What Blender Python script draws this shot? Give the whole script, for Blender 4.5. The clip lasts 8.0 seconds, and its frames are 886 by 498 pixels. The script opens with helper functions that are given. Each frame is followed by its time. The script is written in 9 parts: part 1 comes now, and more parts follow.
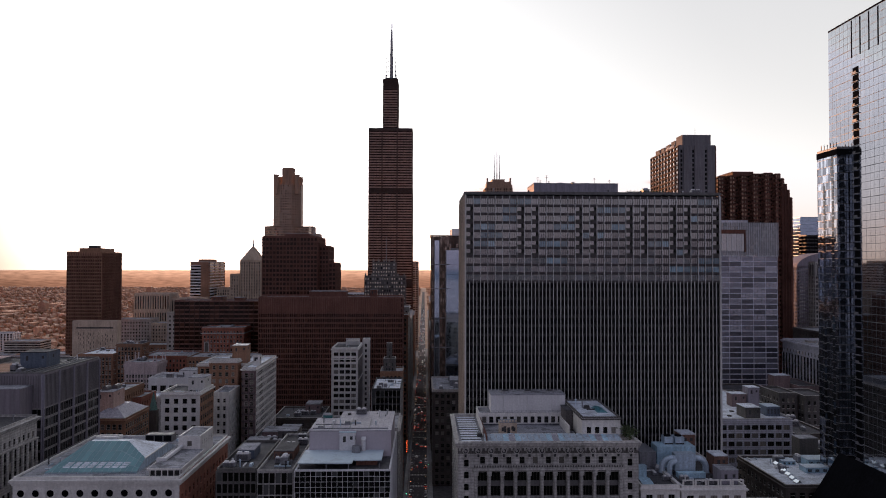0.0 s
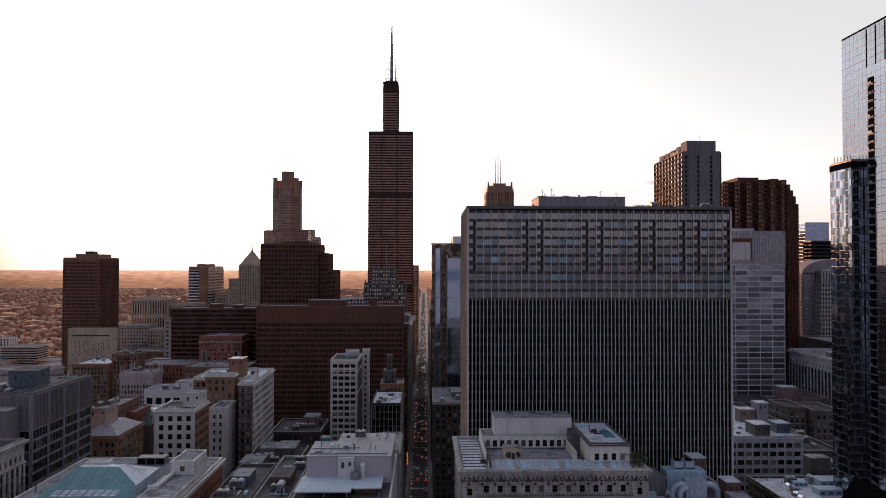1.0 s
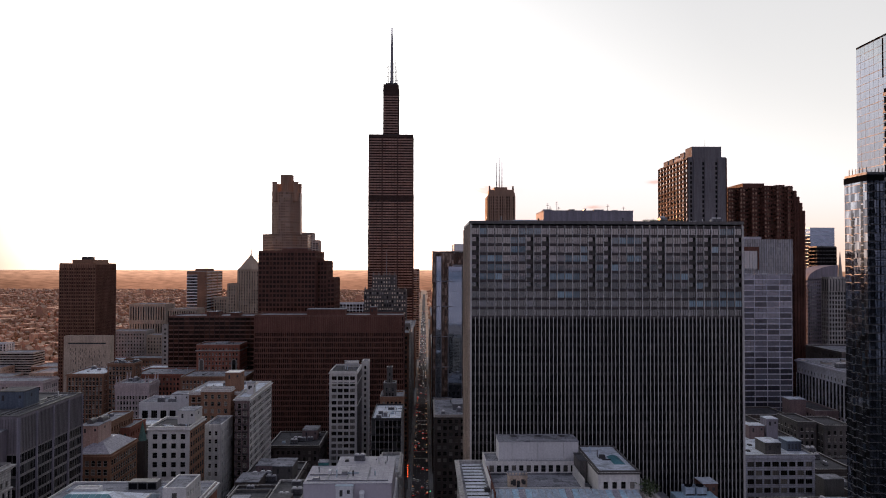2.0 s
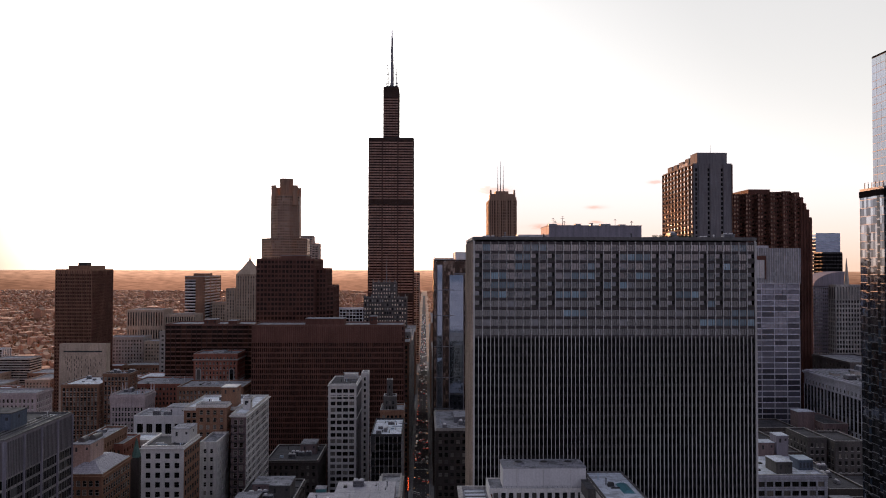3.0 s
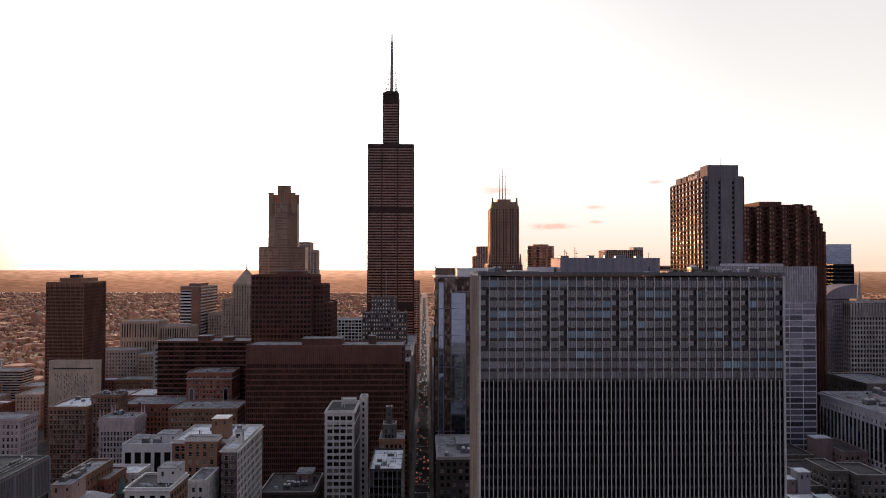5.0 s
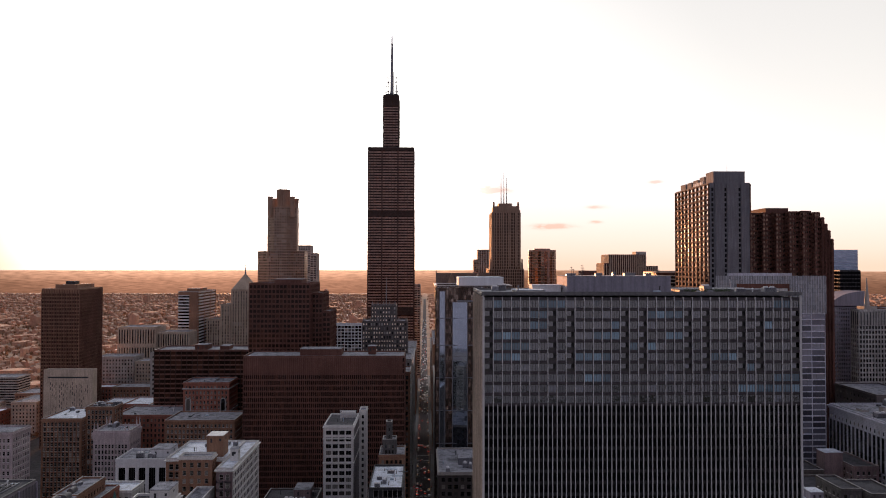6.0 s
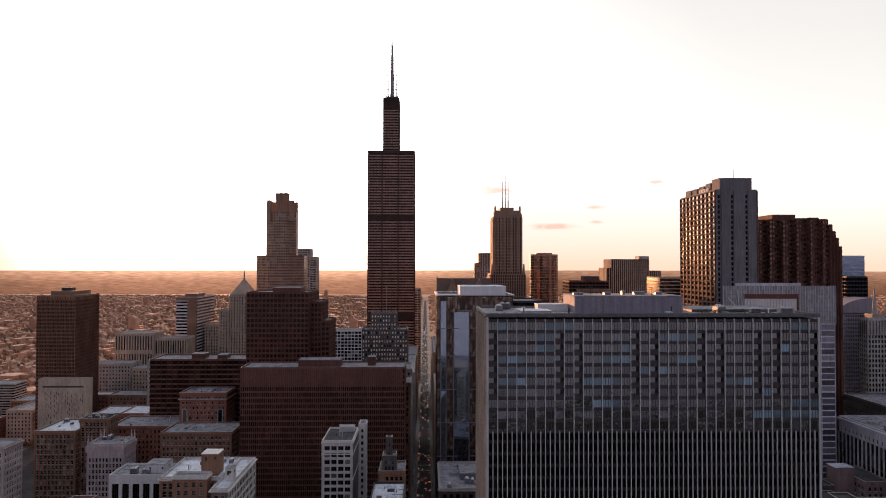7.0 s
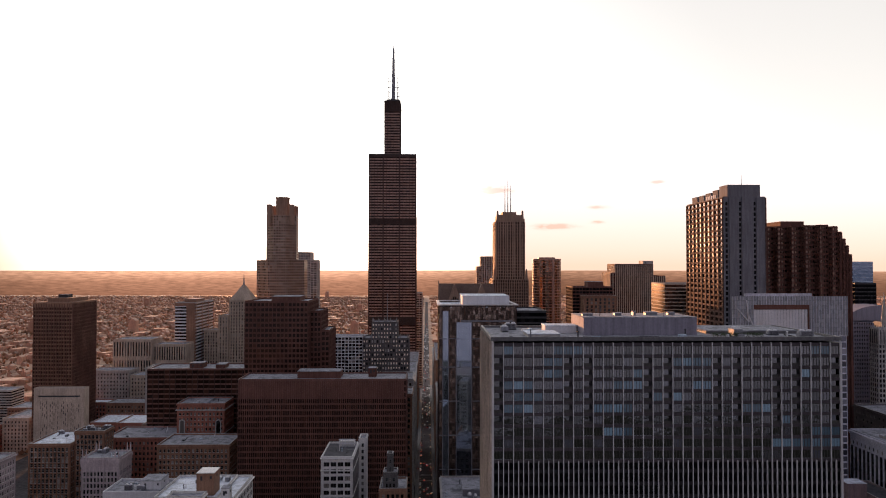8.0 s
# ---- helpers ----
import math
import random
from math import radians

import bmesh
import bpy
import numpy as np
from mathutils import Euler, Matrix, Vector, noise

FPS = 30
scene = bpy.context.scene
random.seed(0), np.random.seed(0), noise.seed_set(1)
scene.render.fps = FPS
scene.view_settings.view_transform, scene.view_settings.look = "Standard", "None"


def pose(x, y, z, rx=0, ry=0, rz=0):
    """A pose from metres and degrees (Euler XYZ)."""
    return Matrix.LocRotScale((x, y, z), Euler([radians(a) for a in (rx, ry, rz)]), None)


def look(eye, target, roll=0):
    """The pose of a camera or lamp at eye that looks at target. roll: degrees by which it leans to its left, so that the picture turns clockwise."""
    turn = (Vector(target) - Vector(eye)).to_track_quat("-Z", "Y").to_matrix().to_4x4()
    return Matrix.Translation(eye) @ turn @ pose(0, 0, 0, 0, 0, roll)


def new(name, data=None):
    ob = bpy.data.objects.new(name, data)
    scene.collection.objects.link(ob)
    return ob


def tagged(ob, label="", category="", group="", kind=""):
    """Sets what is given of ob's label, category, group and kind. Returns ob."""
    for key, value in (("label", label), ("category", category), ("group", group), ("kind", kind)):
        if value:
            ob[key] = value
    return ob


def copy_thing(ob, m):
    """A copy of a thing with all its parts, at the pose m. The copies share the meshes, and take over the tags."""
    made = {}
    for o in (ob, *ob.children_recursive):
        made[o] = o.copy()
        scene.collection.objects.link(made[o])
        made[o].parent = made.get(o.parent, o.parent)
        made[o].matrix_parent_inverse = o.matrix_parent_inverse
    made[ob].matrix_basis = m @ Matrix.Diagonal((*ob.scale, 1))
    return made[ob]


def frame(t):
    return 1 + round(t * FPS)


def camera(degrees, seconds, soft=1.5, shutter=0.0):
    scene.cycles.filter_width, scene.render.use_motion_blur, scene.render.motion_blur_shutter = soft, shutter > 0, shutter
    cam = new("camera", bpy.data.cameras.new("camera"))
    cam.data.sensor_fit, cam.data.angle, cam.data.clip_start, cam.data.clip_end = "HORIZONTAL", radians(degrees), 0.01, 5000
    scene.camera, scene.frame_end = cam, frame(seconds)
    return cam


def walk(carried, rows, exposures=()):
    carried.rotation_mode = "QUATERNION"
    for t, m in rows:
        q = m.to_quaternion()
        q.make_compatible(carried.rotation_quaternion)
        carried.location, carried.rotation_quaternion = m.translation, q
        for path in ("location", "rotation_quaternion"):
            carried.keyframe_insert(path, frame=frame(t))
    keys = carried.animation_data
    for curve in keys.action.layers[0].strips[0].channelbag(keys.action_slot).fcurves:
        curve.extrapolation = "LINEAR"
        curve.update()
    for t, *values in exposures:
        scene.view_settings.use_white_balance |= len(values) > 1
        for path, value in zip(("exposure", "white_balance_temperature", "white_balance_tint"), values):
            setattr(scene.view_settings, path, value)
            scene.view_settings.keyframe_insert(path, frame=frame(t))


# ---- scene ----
STOPS, KELVIN, TINT = 0.80, 6350, 18
SKY, HAZE, SUN_POWER, VEIL = 0.15, 6.0, 4.0, 2.2
cam = camera(62.5, 8.0, soft=1.0)
# seconds, x, y, z, tilt, lean, turn
PATH = [
    (0.0, 1.085, -4.656, 151.212, 91.306, -0.108, -1.476),
    (0.5, 0.835, 0.096, 154.574, 91.311, -0.116, -1.472),
    (1.0, 0.594, 4.893, 157.928, 91.314, -0.119, -1.470),
    (1.5, 0.361, 9.735, 161.273, 91.305, -0.123, -1.463),
    (3.0, -0.283, 24.535, 171.260, 91.309, -0.122, -1.434),
    (3.5, -0.480, 29.558, 174.573, 91.306, -0.119, -1.433),
    (4.0, -0.669, 34.628, 177.877, 91.306, -0.116, -1.455),
    (4.5, -0.848, 39.742, 181.173, 91.306, -0.111, -1.451),
    (6.0, -1.334, 55.359, 191.011, 91.305, -0.093, -1.414),
    (6.5, -1.478, 60.655, 194.273, 91.307, -0.080, -1.399),
    (7.0, -1.614, 65.997, 197.528, 91.313, -0.075, -1.380),
    (7.5, -1.740, 71.384, 200.774, 91.322, -0.070, -1.342),
    (8.0, -1.858, 76.816, 204.012, 91.320, -0.060, -1.269),
]
walk(cam, [(t, pose(x, y, z, rx, ry, rz)) for t, x, y, z, rx, ry, rz in PATH],
     exposures=[(0.0, STOPS, KELVIN, TINT), (8.0, STOPS + 0.2, KELVIN + 300, TINT)])

# ---- sky and sun ----
SUN_AZ, SUN_EL = -12.3, 2.0          # degrees from the street's axis (clockwise) and above the horizon
world = bpy.data.worlds.new("dusk_sky")
scene.world = world
world.use_nodes = True
wt = world.node_tree
wt.nodes.clear()
w_out = wt.nodes.new("ShaderNodeOutputWorld")
w_bg = wt.nodes.new("ShaderNodeBackground")
w_bg.inputs["Strength"].default_value = SKY
w_sky = wt.nodes.new("ShaderNodeTexSky")
w_sky.sky_type, w_sky.sun_disc = "NISHITA", False
w_sky.sun_elevation, w_sky.sun_rotation = radians(SUN_EL), radians(SUN_AZ)
w_sky.altitude, w_sky.air_density, w_sky.dust_density, w_sky.ozone_density = 200, 1.0, 2.0, 1.0
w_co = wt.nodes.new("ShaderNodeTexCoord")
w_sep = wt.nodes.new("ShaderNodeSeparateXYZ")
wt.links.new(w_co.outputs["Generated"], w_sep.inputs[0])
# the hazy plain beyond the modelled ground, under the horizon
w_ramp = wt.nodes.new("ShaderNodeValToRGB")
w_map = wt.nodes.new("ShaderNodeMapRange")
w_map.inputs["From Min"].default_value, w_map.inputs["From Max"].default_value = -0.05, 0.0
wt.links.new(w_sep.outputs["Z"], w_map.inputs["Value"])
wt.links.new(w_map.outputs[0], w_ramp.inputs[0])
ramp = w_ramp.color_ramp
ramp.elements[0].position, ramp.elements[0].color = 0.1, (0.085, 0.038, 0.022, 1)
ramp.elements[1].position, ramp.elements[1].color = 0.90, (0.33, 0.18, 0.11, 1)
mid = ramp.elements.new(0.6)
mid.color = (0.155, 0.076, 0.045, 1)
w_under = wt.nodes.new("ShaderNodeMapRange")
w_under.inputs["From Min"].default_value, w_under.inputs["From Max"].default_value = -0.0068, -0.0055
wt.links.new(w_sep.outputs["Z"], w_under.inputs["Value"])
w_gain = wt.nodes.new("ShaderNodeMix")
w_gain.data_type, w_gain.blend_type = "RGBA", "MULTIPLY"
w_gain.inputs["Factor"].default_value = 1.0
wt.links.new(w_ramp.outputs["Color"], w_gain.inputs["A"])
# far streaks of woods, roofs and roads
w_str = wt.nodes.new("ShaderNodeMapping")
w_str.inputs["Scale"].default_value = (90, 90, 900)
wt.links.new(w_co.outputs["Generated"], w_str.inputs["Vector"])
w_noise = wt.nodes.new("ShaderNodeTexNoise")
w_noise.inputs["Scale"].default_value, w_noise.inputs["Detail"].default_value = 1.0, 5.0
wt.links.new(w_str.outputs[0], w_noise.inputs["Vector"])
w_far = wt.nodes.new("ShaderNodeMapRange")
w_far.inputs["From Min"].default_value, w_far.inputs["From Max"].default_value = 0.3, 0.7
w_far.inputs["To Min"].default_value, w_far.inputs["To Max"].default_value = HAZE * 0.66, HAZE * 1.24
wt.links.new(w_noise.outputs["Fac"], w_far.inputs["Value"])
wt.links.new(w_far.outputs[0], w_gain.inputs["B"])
w_hsv = wt.nodes.new("ShaderNodeHueSaturation")
# the sky opposite the sun is a deep blue; near the sun it pales
w_sat = wt.nodes.new("ShaderNodeMapRange")
w_sat.inputs["From Min"].default_value, w_sat.inputs["From Max"].default_value = -0.5, 0.7
w_sat.inputs["To Min"].default_value, w_sat.inputs["To Max"].default_value = 0.18, 0.05
wt.links.new(w_sat.outputs[0], w_hsv.inputs["Saturation"])
wt.links.new(w_sky.outputs["Color"], w_hsv.inputs["Color"])
# warm air low down
w_tint = wt.nodes.new("ShaderNodeValToRGB")
e = w_tint.color_ramp.elements
e[0].position, e[0].color = 0.0, (0.92, 0.70, 0.58, 1)
e[1].position, e[1].color = 0.15, (0.96, 0.98, 0.90, 1)
for at_, c_ in ((0.025, (1.0, 0.82, 0.70, 1)), (0.07, (1.0, 0.92, 0.85, 1))):
    w_tint.color_ramp.elements.new(at_).color = c_
wt.links.new(w_sep.outputs["Z"], w_tint.inputs[0])
w_west = wt.nodes.new("ShaderNodeMix")
w_west.data_type = "RGBA"
w_west.inputs["A"].default_value = (0.92, 0.93, 1.0, 1)
wt.links.new(w_tint.outputs["Color"], w_west.inputs["B"])
w_warm = wt.nodes.new("ShaderNodeMix")
w_warm.data_type, w_warm.blend_type = "RGBA", "MULTIPLY"
w_warm.inputs["Factor"].default_value = 1.0
wt.links.new(w_hsv.outputs["Color"], w_warm.inputs["A"])
wt.links.new(w_west.outputs["Result"], w_warm.inputs["B"])
# thin high cloud, brightest towards the sun
w_dot = wt.nodes.new("ShaderNodeVectorMath")
w_dot.operation = "DOT_PRODUCT"
w_dot.inputs[1].default_value = (math.sin(radians(SUN_AZ)), math.cos(radians(SUN_AZ)), 0.03)
wt.links.new(w_co.outputs["Generated"], w_dot.inputs[0])
w_veil = wt.nodes.new("ShaderNodeMapRange")
w_veil.inputs["From Min"].default_value, w_veil.inputs["From Max"].default_value = -0.1, 0.95
w_veil.inputs["To Min"].default_value, w_veil.inputs["To Max"].default_value = 0.0, VEIL
wt.links.new(w_dot.outputs["Value"], w_veil.inputs["Value"])
wt.links.new(w_dot.outputs["Value"], w_sat.inputs["Value"])
w_cloud = wt.nodes.new("ShaderNodeMix")
w_cloud.data_type, w_cloud.blend_type = "RGBA", "MULTIPLY"
w_cloud.inputs["Factor"].default_value = 1.0
wt.links.new(w_tint.outputs["Color"], w_cloud.inputs["A"])
wt.links.new(w_veil.outputs[0], w_cloud.inputs["B"])
w_sum = wt.nodes.new("ShaderNodeMix")
w_sum.data_type, w_sum.blend_type = "RGBA", "ADD"
w_sum.inputs["Factor"].default_value = 1.0
wt.links.new(w_warm.outputs["Result"], w_sum.inputs["A"])
wt.links.new(w_cloud.outputs["Result"], w_sum.inputs["B"])
# away from the sun the dusk sky turns blue and mauve
w_away = wt.nodes.new("ShaderNodeMapRange")
w_away.inputs["From Min"].default_value, w_away.inputs["From Max"].default_value = -0.7, 0.55
wt.links.new(w_dot.outputs["Value"], w_away.inputs["Value"])
w_blue = wt.nodes.new("ShaderNodeMix")
w_blue.data_type = "RGBA"
w_blue.inputs["A"].default_value, w_blue.inputs["B"].default_value = (0.97, 0.94, 1.04, 1), (1, 1, 1, 1)
wt.links.new(w_away.outputs[0], w_blue.inputs["Factor"])
wt.links.new(w_away.outputs[0], w_west.inputs["Factor"])
w_cool = wt.nodes.new("ShaderNodeMix")
w_cool.data_type, w_cool.blend_type = "RGBA", "MULTIPLY"
w_cool.inputs["Factor"].default_value = 1.0
wt.links.new(w_sum.outputs["Result"], w_cool.inputs["A"])
wt.links.new(w_blue.outputs["Result"], w_cool.inputs["B"])
# the veil thins to the sides of the sun
w_thin = wt.nodes.new("ShaderNodeValToRGB")
e = w_thin.color_ramp.elements
e[0].position, e[0].color = 0.62, (1, 1, 1, 1)
e[1].position, e[1].color = 0.98, (1, 1, 1, 1)
for at_, v_ in ((0.70, 0.95), (0.80, 0.86), (0.90, 0.82)):
    w_thin.color_ramp.elements.new(at_).color = (v_, v_, v_, 1)
wt.links.new(w_dot.outputs["Value"], w_thin.inputs[0])
w_soft = wt.nodes.new("ShaderNodeMix")
w_soft.data_type, w_soft.blend_type = "RGBA", "MULTIPLY"
w_soft.inputs["Factor"].default_value = 1.0
wt.links.new(w_cool.outputs["Result"], w_soft.inputs["A"])
wt.links.new(w_thin.outputs["Color"], w_soft.inputs["B"])
# a few thin low cloud streaks: bearing and height in degrees, half length and half height, depth
w_az = wt.nodes.new("ShaderNodeMath")
w_az.operation = "ARCTAN2"
wt.links.new(w_sep.outputs["X"], w_az.inputs[0])
wt.links.new(w_sep.outputs["Y"], w_az.inputs[1])
w_fray = wt.nodes.new("ShaderNodeMapping")
w_fray.inputs["Scale"].default_value = (70, 70, 260)
wt.links.new(w_co.outputs["Generated"], w_fray.inputs["Vector"])
w_wn = wt.nodes.new("ShaderNodeTexNoise")
w_wn.inputs["Scale"].default_value, w_wn.inputs["Detail"].default_value = 1.0, 4.0
wt.links.new(w_fray.outputs[0], w_wn.inputs["Vector"])


def sky_math(op, a, b=None, c=None):
    n = wt.nodes.new("ShaderNodeMath")
    n.operation = op
    for k, v in enumerate((a, b, c)):
        if v is None:
            continue
        if isinstance(v, (int, float)):
            n.inputs[k].default_value = v
        else:
            wt.links.new(v, n.inputs[k])
    return n.outputs[0]


w_total = 0.0
for az_, el_, hw_, hh_, depth_ in ((5.1, 5.9, 1.5, 0.30, 0.75), (9.9, 3.05, 1.5, 0.22, 0.6), (13.4, 4.5, 0.8, 0.16, 0.4), (13.2, 3.35, 0.5, 0.13, 0.4), (17.6, 6.3, 0.6, 0.16, 0.4),
                                   (-22.5, 3.2, 1.2, 0.20, 0.35), (-26.3, 5.2, 0.7, 0.16, 0.3), (-17.2, 8.4, 0.6, 0.14, 0.25), (-26.5, 4.0, 1.0, 0.15, 0.3)):
    u_ = sky_math("MULTIPLY_ADD", w_az.outputs[0], 180 / math.pi / hw_, -az_ / hw_)
    v_ = sky_math("MULTIPLY_ADD", w_sep.outputs["Z"], 180 / math.pi / hh_, -el_ / hh_)
    d_ = sky_math("ADD", sky_math("POWER", u_, 2.0), sky_math("POWER", v_, 2.0))
    w_total = sky_math("ADD", sky_math("MULTIPLY", sky_math("POWER", 2.718, sky_math("MULTIPLY", d_, -1.4)), depth_), w_total)
w_cut = wt.nodes.new("ShaderNodeMapRange")
w_cut.inputs["From Min"].default_value, w_cut.inputs["From Max"].default_value = 0.42, 0.62
wt.links.new(w_wn.outputs["Fac"], w_cut.inputs["Value"])
w_fleck = sky_math("MINIMUM", sky_math("MULTIPLY", sky_math("MULTIPLY_ADD", w_cut.outputs[0], 1.2, 0.6), w_total), 0.42)
w_streak = wt.nodes.new("ShaderNodeMix")
w_streak.data_type, w_streak.blend_type = "RGBA", "MULTIPLY"
w_streak.inputs["B"].default_value = (0.70, 0.26, 0.12, 1)
wt.links.new(w_fleck, w_streak.inputs["Factor"])
# the blue of the dome overhead, and the mauve belt low in the east
w_up = sky_math("MAXIMUM", w_sep.outputs["Z"], 0.0)
w_east = wt.nodes.new("ShaderNodeMapRange")
w_east.interpolation_type = "SMOOTHSTEP"
w_east.inputs["From Min"].default_value, w_east.inputs["From Max"].default_value = 0.1, -0.6
wt.links.new(w_dot.outputs["Value"], w_east.inputs["Value"])
w_belt = sky_math("MULTIPLY", sky_math("POWER", 2.718, sky_math("MULTIPLY", w_up, -9.0)), w_east.outputs[0])
w_west_low = wt.nodes.new("ShaderNodeMapRange")
w_west_low.interpolation_type = "SMOOTHSTEP"
w_west_low.inputs["From Min"].default_value, w_west_low.inputs["From Max"].default_value = 0.35, 0.85
wt.links.new(w_dot.outputs["Value"], w_west_low.inputs["Value"])
w_rim = sky_math("MULTIPLY", sky_math("POWER", 2.718, sky_math("MULTIPLY", w_up, -16.0)), w_west_low.outputs[0])
w_base = w_soft.outputs["Result"]
for tone_, amount_ in (((0.44, 0.55, 0.82, 1), w_up), ((1.08, 0.98, 1.18, 1), w_belt), ((2.0, 1.42, 1.08, 1), w_rim)):
    w_part = wt.nodes.new("ShaderNodeMix")
    w_part.data_type, w_part.blend_type = "RGBA", "ADD"
    w_part.inputs["B"].default_value = tone_
    wt.links.new(amount_, w_part.inputs["Factor"])
    wt.links.new(w_base, w_part.inputs["A"])
    w_base = w_part.outputs["Result"]
# the horizon air soaks up the glare: peach low down, pale higher up, brightest round the sun
w_air = wt.nodes.new("ShaderNodeValToRGB")
e = w_air.color_ramp.elements
e[0].position, e[0].color = 0.0, (0.90, 0.65, 0.48, 1)
e[1].position, e[1].color = 0.26, (1.3, 1.3, 1.3, 1)
for at_, c_ in ((0.02, (0.94, 0.73, 0.58, 1)), (0.04, (0.98, 0.79, 0.66, 1)), (0.08, (0.99, 0.90, 0.82, 1)), (0.15, (1.02, 1.0, 0.97, 1))):
    w_air.color_ramp.elements.new(at_).color = c_
wt.links.new(w_sep.outputs["Z"], w_air.inputs[0])
w_near = wt.nodes.new("ShaderNodeMapRange")
w_near.interpolation_type = "SMOOTHSTEP"
w_near.inputs["From Min"].default_value, w_near.inputs["From Max"].default_value = 0.945, 0.995
w_near.inputs["To Min"].default_value, w_near.inputs["To Max"].default_value = 4.1, 17.0
wt.links.new(w_dot.outputs["Value"], w_near.inputs["Value"])
w_full = wt.nodes.new("ShaderNodeMix")
w_full.data_type, w_full.blend_type = "RGBA", "MULTIPLY"
w_full.inputs["Factor"].default_value = 1.0
wt.links.new(w_air.outputs["Color"], w_full.inputs["A"])
wt.links.new(w_near.outputs[0], w_full.inputs["B"])
w_dim = wt.nodes.new("ShaderNodeMix")
w_dim.data_type, w_dim.blend_type = "RGBA", "DARKEN"
w_dim.inputs["Factor"].default_value = 1.0
wt.links.new(w_base, w_dim.inputs["A"])
wt.links.new(w_full.outputs["Result"], w_dim.inputs["B"])
w_base = w_dim.outputs["Result"]
# the lake behind: blue under the eastern horizon
w_lake = wt.nodes.new("ShaderNodeMix")
w_lake.data_type = "RGBA"
w_lake.inputs["A"].default_value = (0.55, 0.66, 0.88, 1)
wt.links.new(w_away.outputs[0], w_lake.inputs["Factor"])
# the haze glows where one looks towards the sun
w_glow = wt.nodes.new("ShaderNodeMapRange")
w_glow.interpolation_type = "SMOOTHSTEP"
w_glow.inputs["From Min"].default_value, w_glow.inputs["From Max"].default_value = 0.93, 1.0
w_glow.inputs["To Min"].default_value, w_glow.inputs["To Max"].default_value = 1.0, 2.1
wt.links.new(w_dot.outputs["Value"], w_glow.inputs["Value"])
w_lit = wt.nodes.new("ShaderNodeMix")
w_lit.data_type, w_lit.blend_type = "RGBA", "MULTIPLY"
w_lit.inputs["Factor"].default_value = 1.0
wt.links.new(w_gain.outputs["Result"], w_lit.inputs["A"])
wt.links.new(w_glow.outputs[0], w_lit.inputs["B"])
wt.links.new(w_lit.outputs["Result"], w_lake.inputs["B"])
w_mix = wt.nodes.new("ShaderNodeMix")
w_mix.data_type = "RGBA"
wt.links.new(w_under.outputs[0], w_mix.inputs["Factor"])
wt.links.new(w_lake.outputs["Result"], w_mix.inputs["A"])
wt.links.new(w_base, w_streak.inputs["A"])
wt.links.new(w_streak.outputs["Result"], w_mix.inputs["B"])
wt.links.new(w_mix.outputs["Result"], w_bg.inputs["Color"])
wt.links.new(w_bg.outputs[0], w_out.inputs[0])

sun = new("sun", bpy.data.lights.new("sun", "SUN"))
sun.data.energy, sun.data.angle, sun.data.color = SUN_POWER, radians(0.6), (1.0, 0.44, 0.18)
sun_way = Vector((math.sin(radians(SUN_AZ)) * math.cos(radians(SUN_EL)), math.cos(radians(SUN_AZ)) * math.cos(radians(SUN_EL)), math.sin(radians(SUN_EL))))
sun.matrix_basis = look(sun_way * 900, (0, 0, 0))

# ---- materials ----
def node(nt, kind, **values):
    n = nt.nodes.new(kind)
    for key, value in values.items():
        n.inputs[key].default_value = value
    return n


def chance(nt):
    """A number from 0 to 1 for each piece."""
    info, geo = nt.nodes.new("ShaderNodeObjectInfo"), nt.nodes.new("ShaderNodeNewGeometry")
    add = nt.nodes.new("ShaderNodeMath")
    add.operation = "ADD"
    nt.links.new(info.outputs["Random"], add.inputs[0])
    nt.links.new(geo.outputs["Random Per Island"], add.inputs[1])
    fr = nt.nodes.new("ShaderNodeMath")
    fr.operation = "FRACT"
    nt.links.new(add.outputs[0], fr.inputs[0])
    return fr.outputs[0]


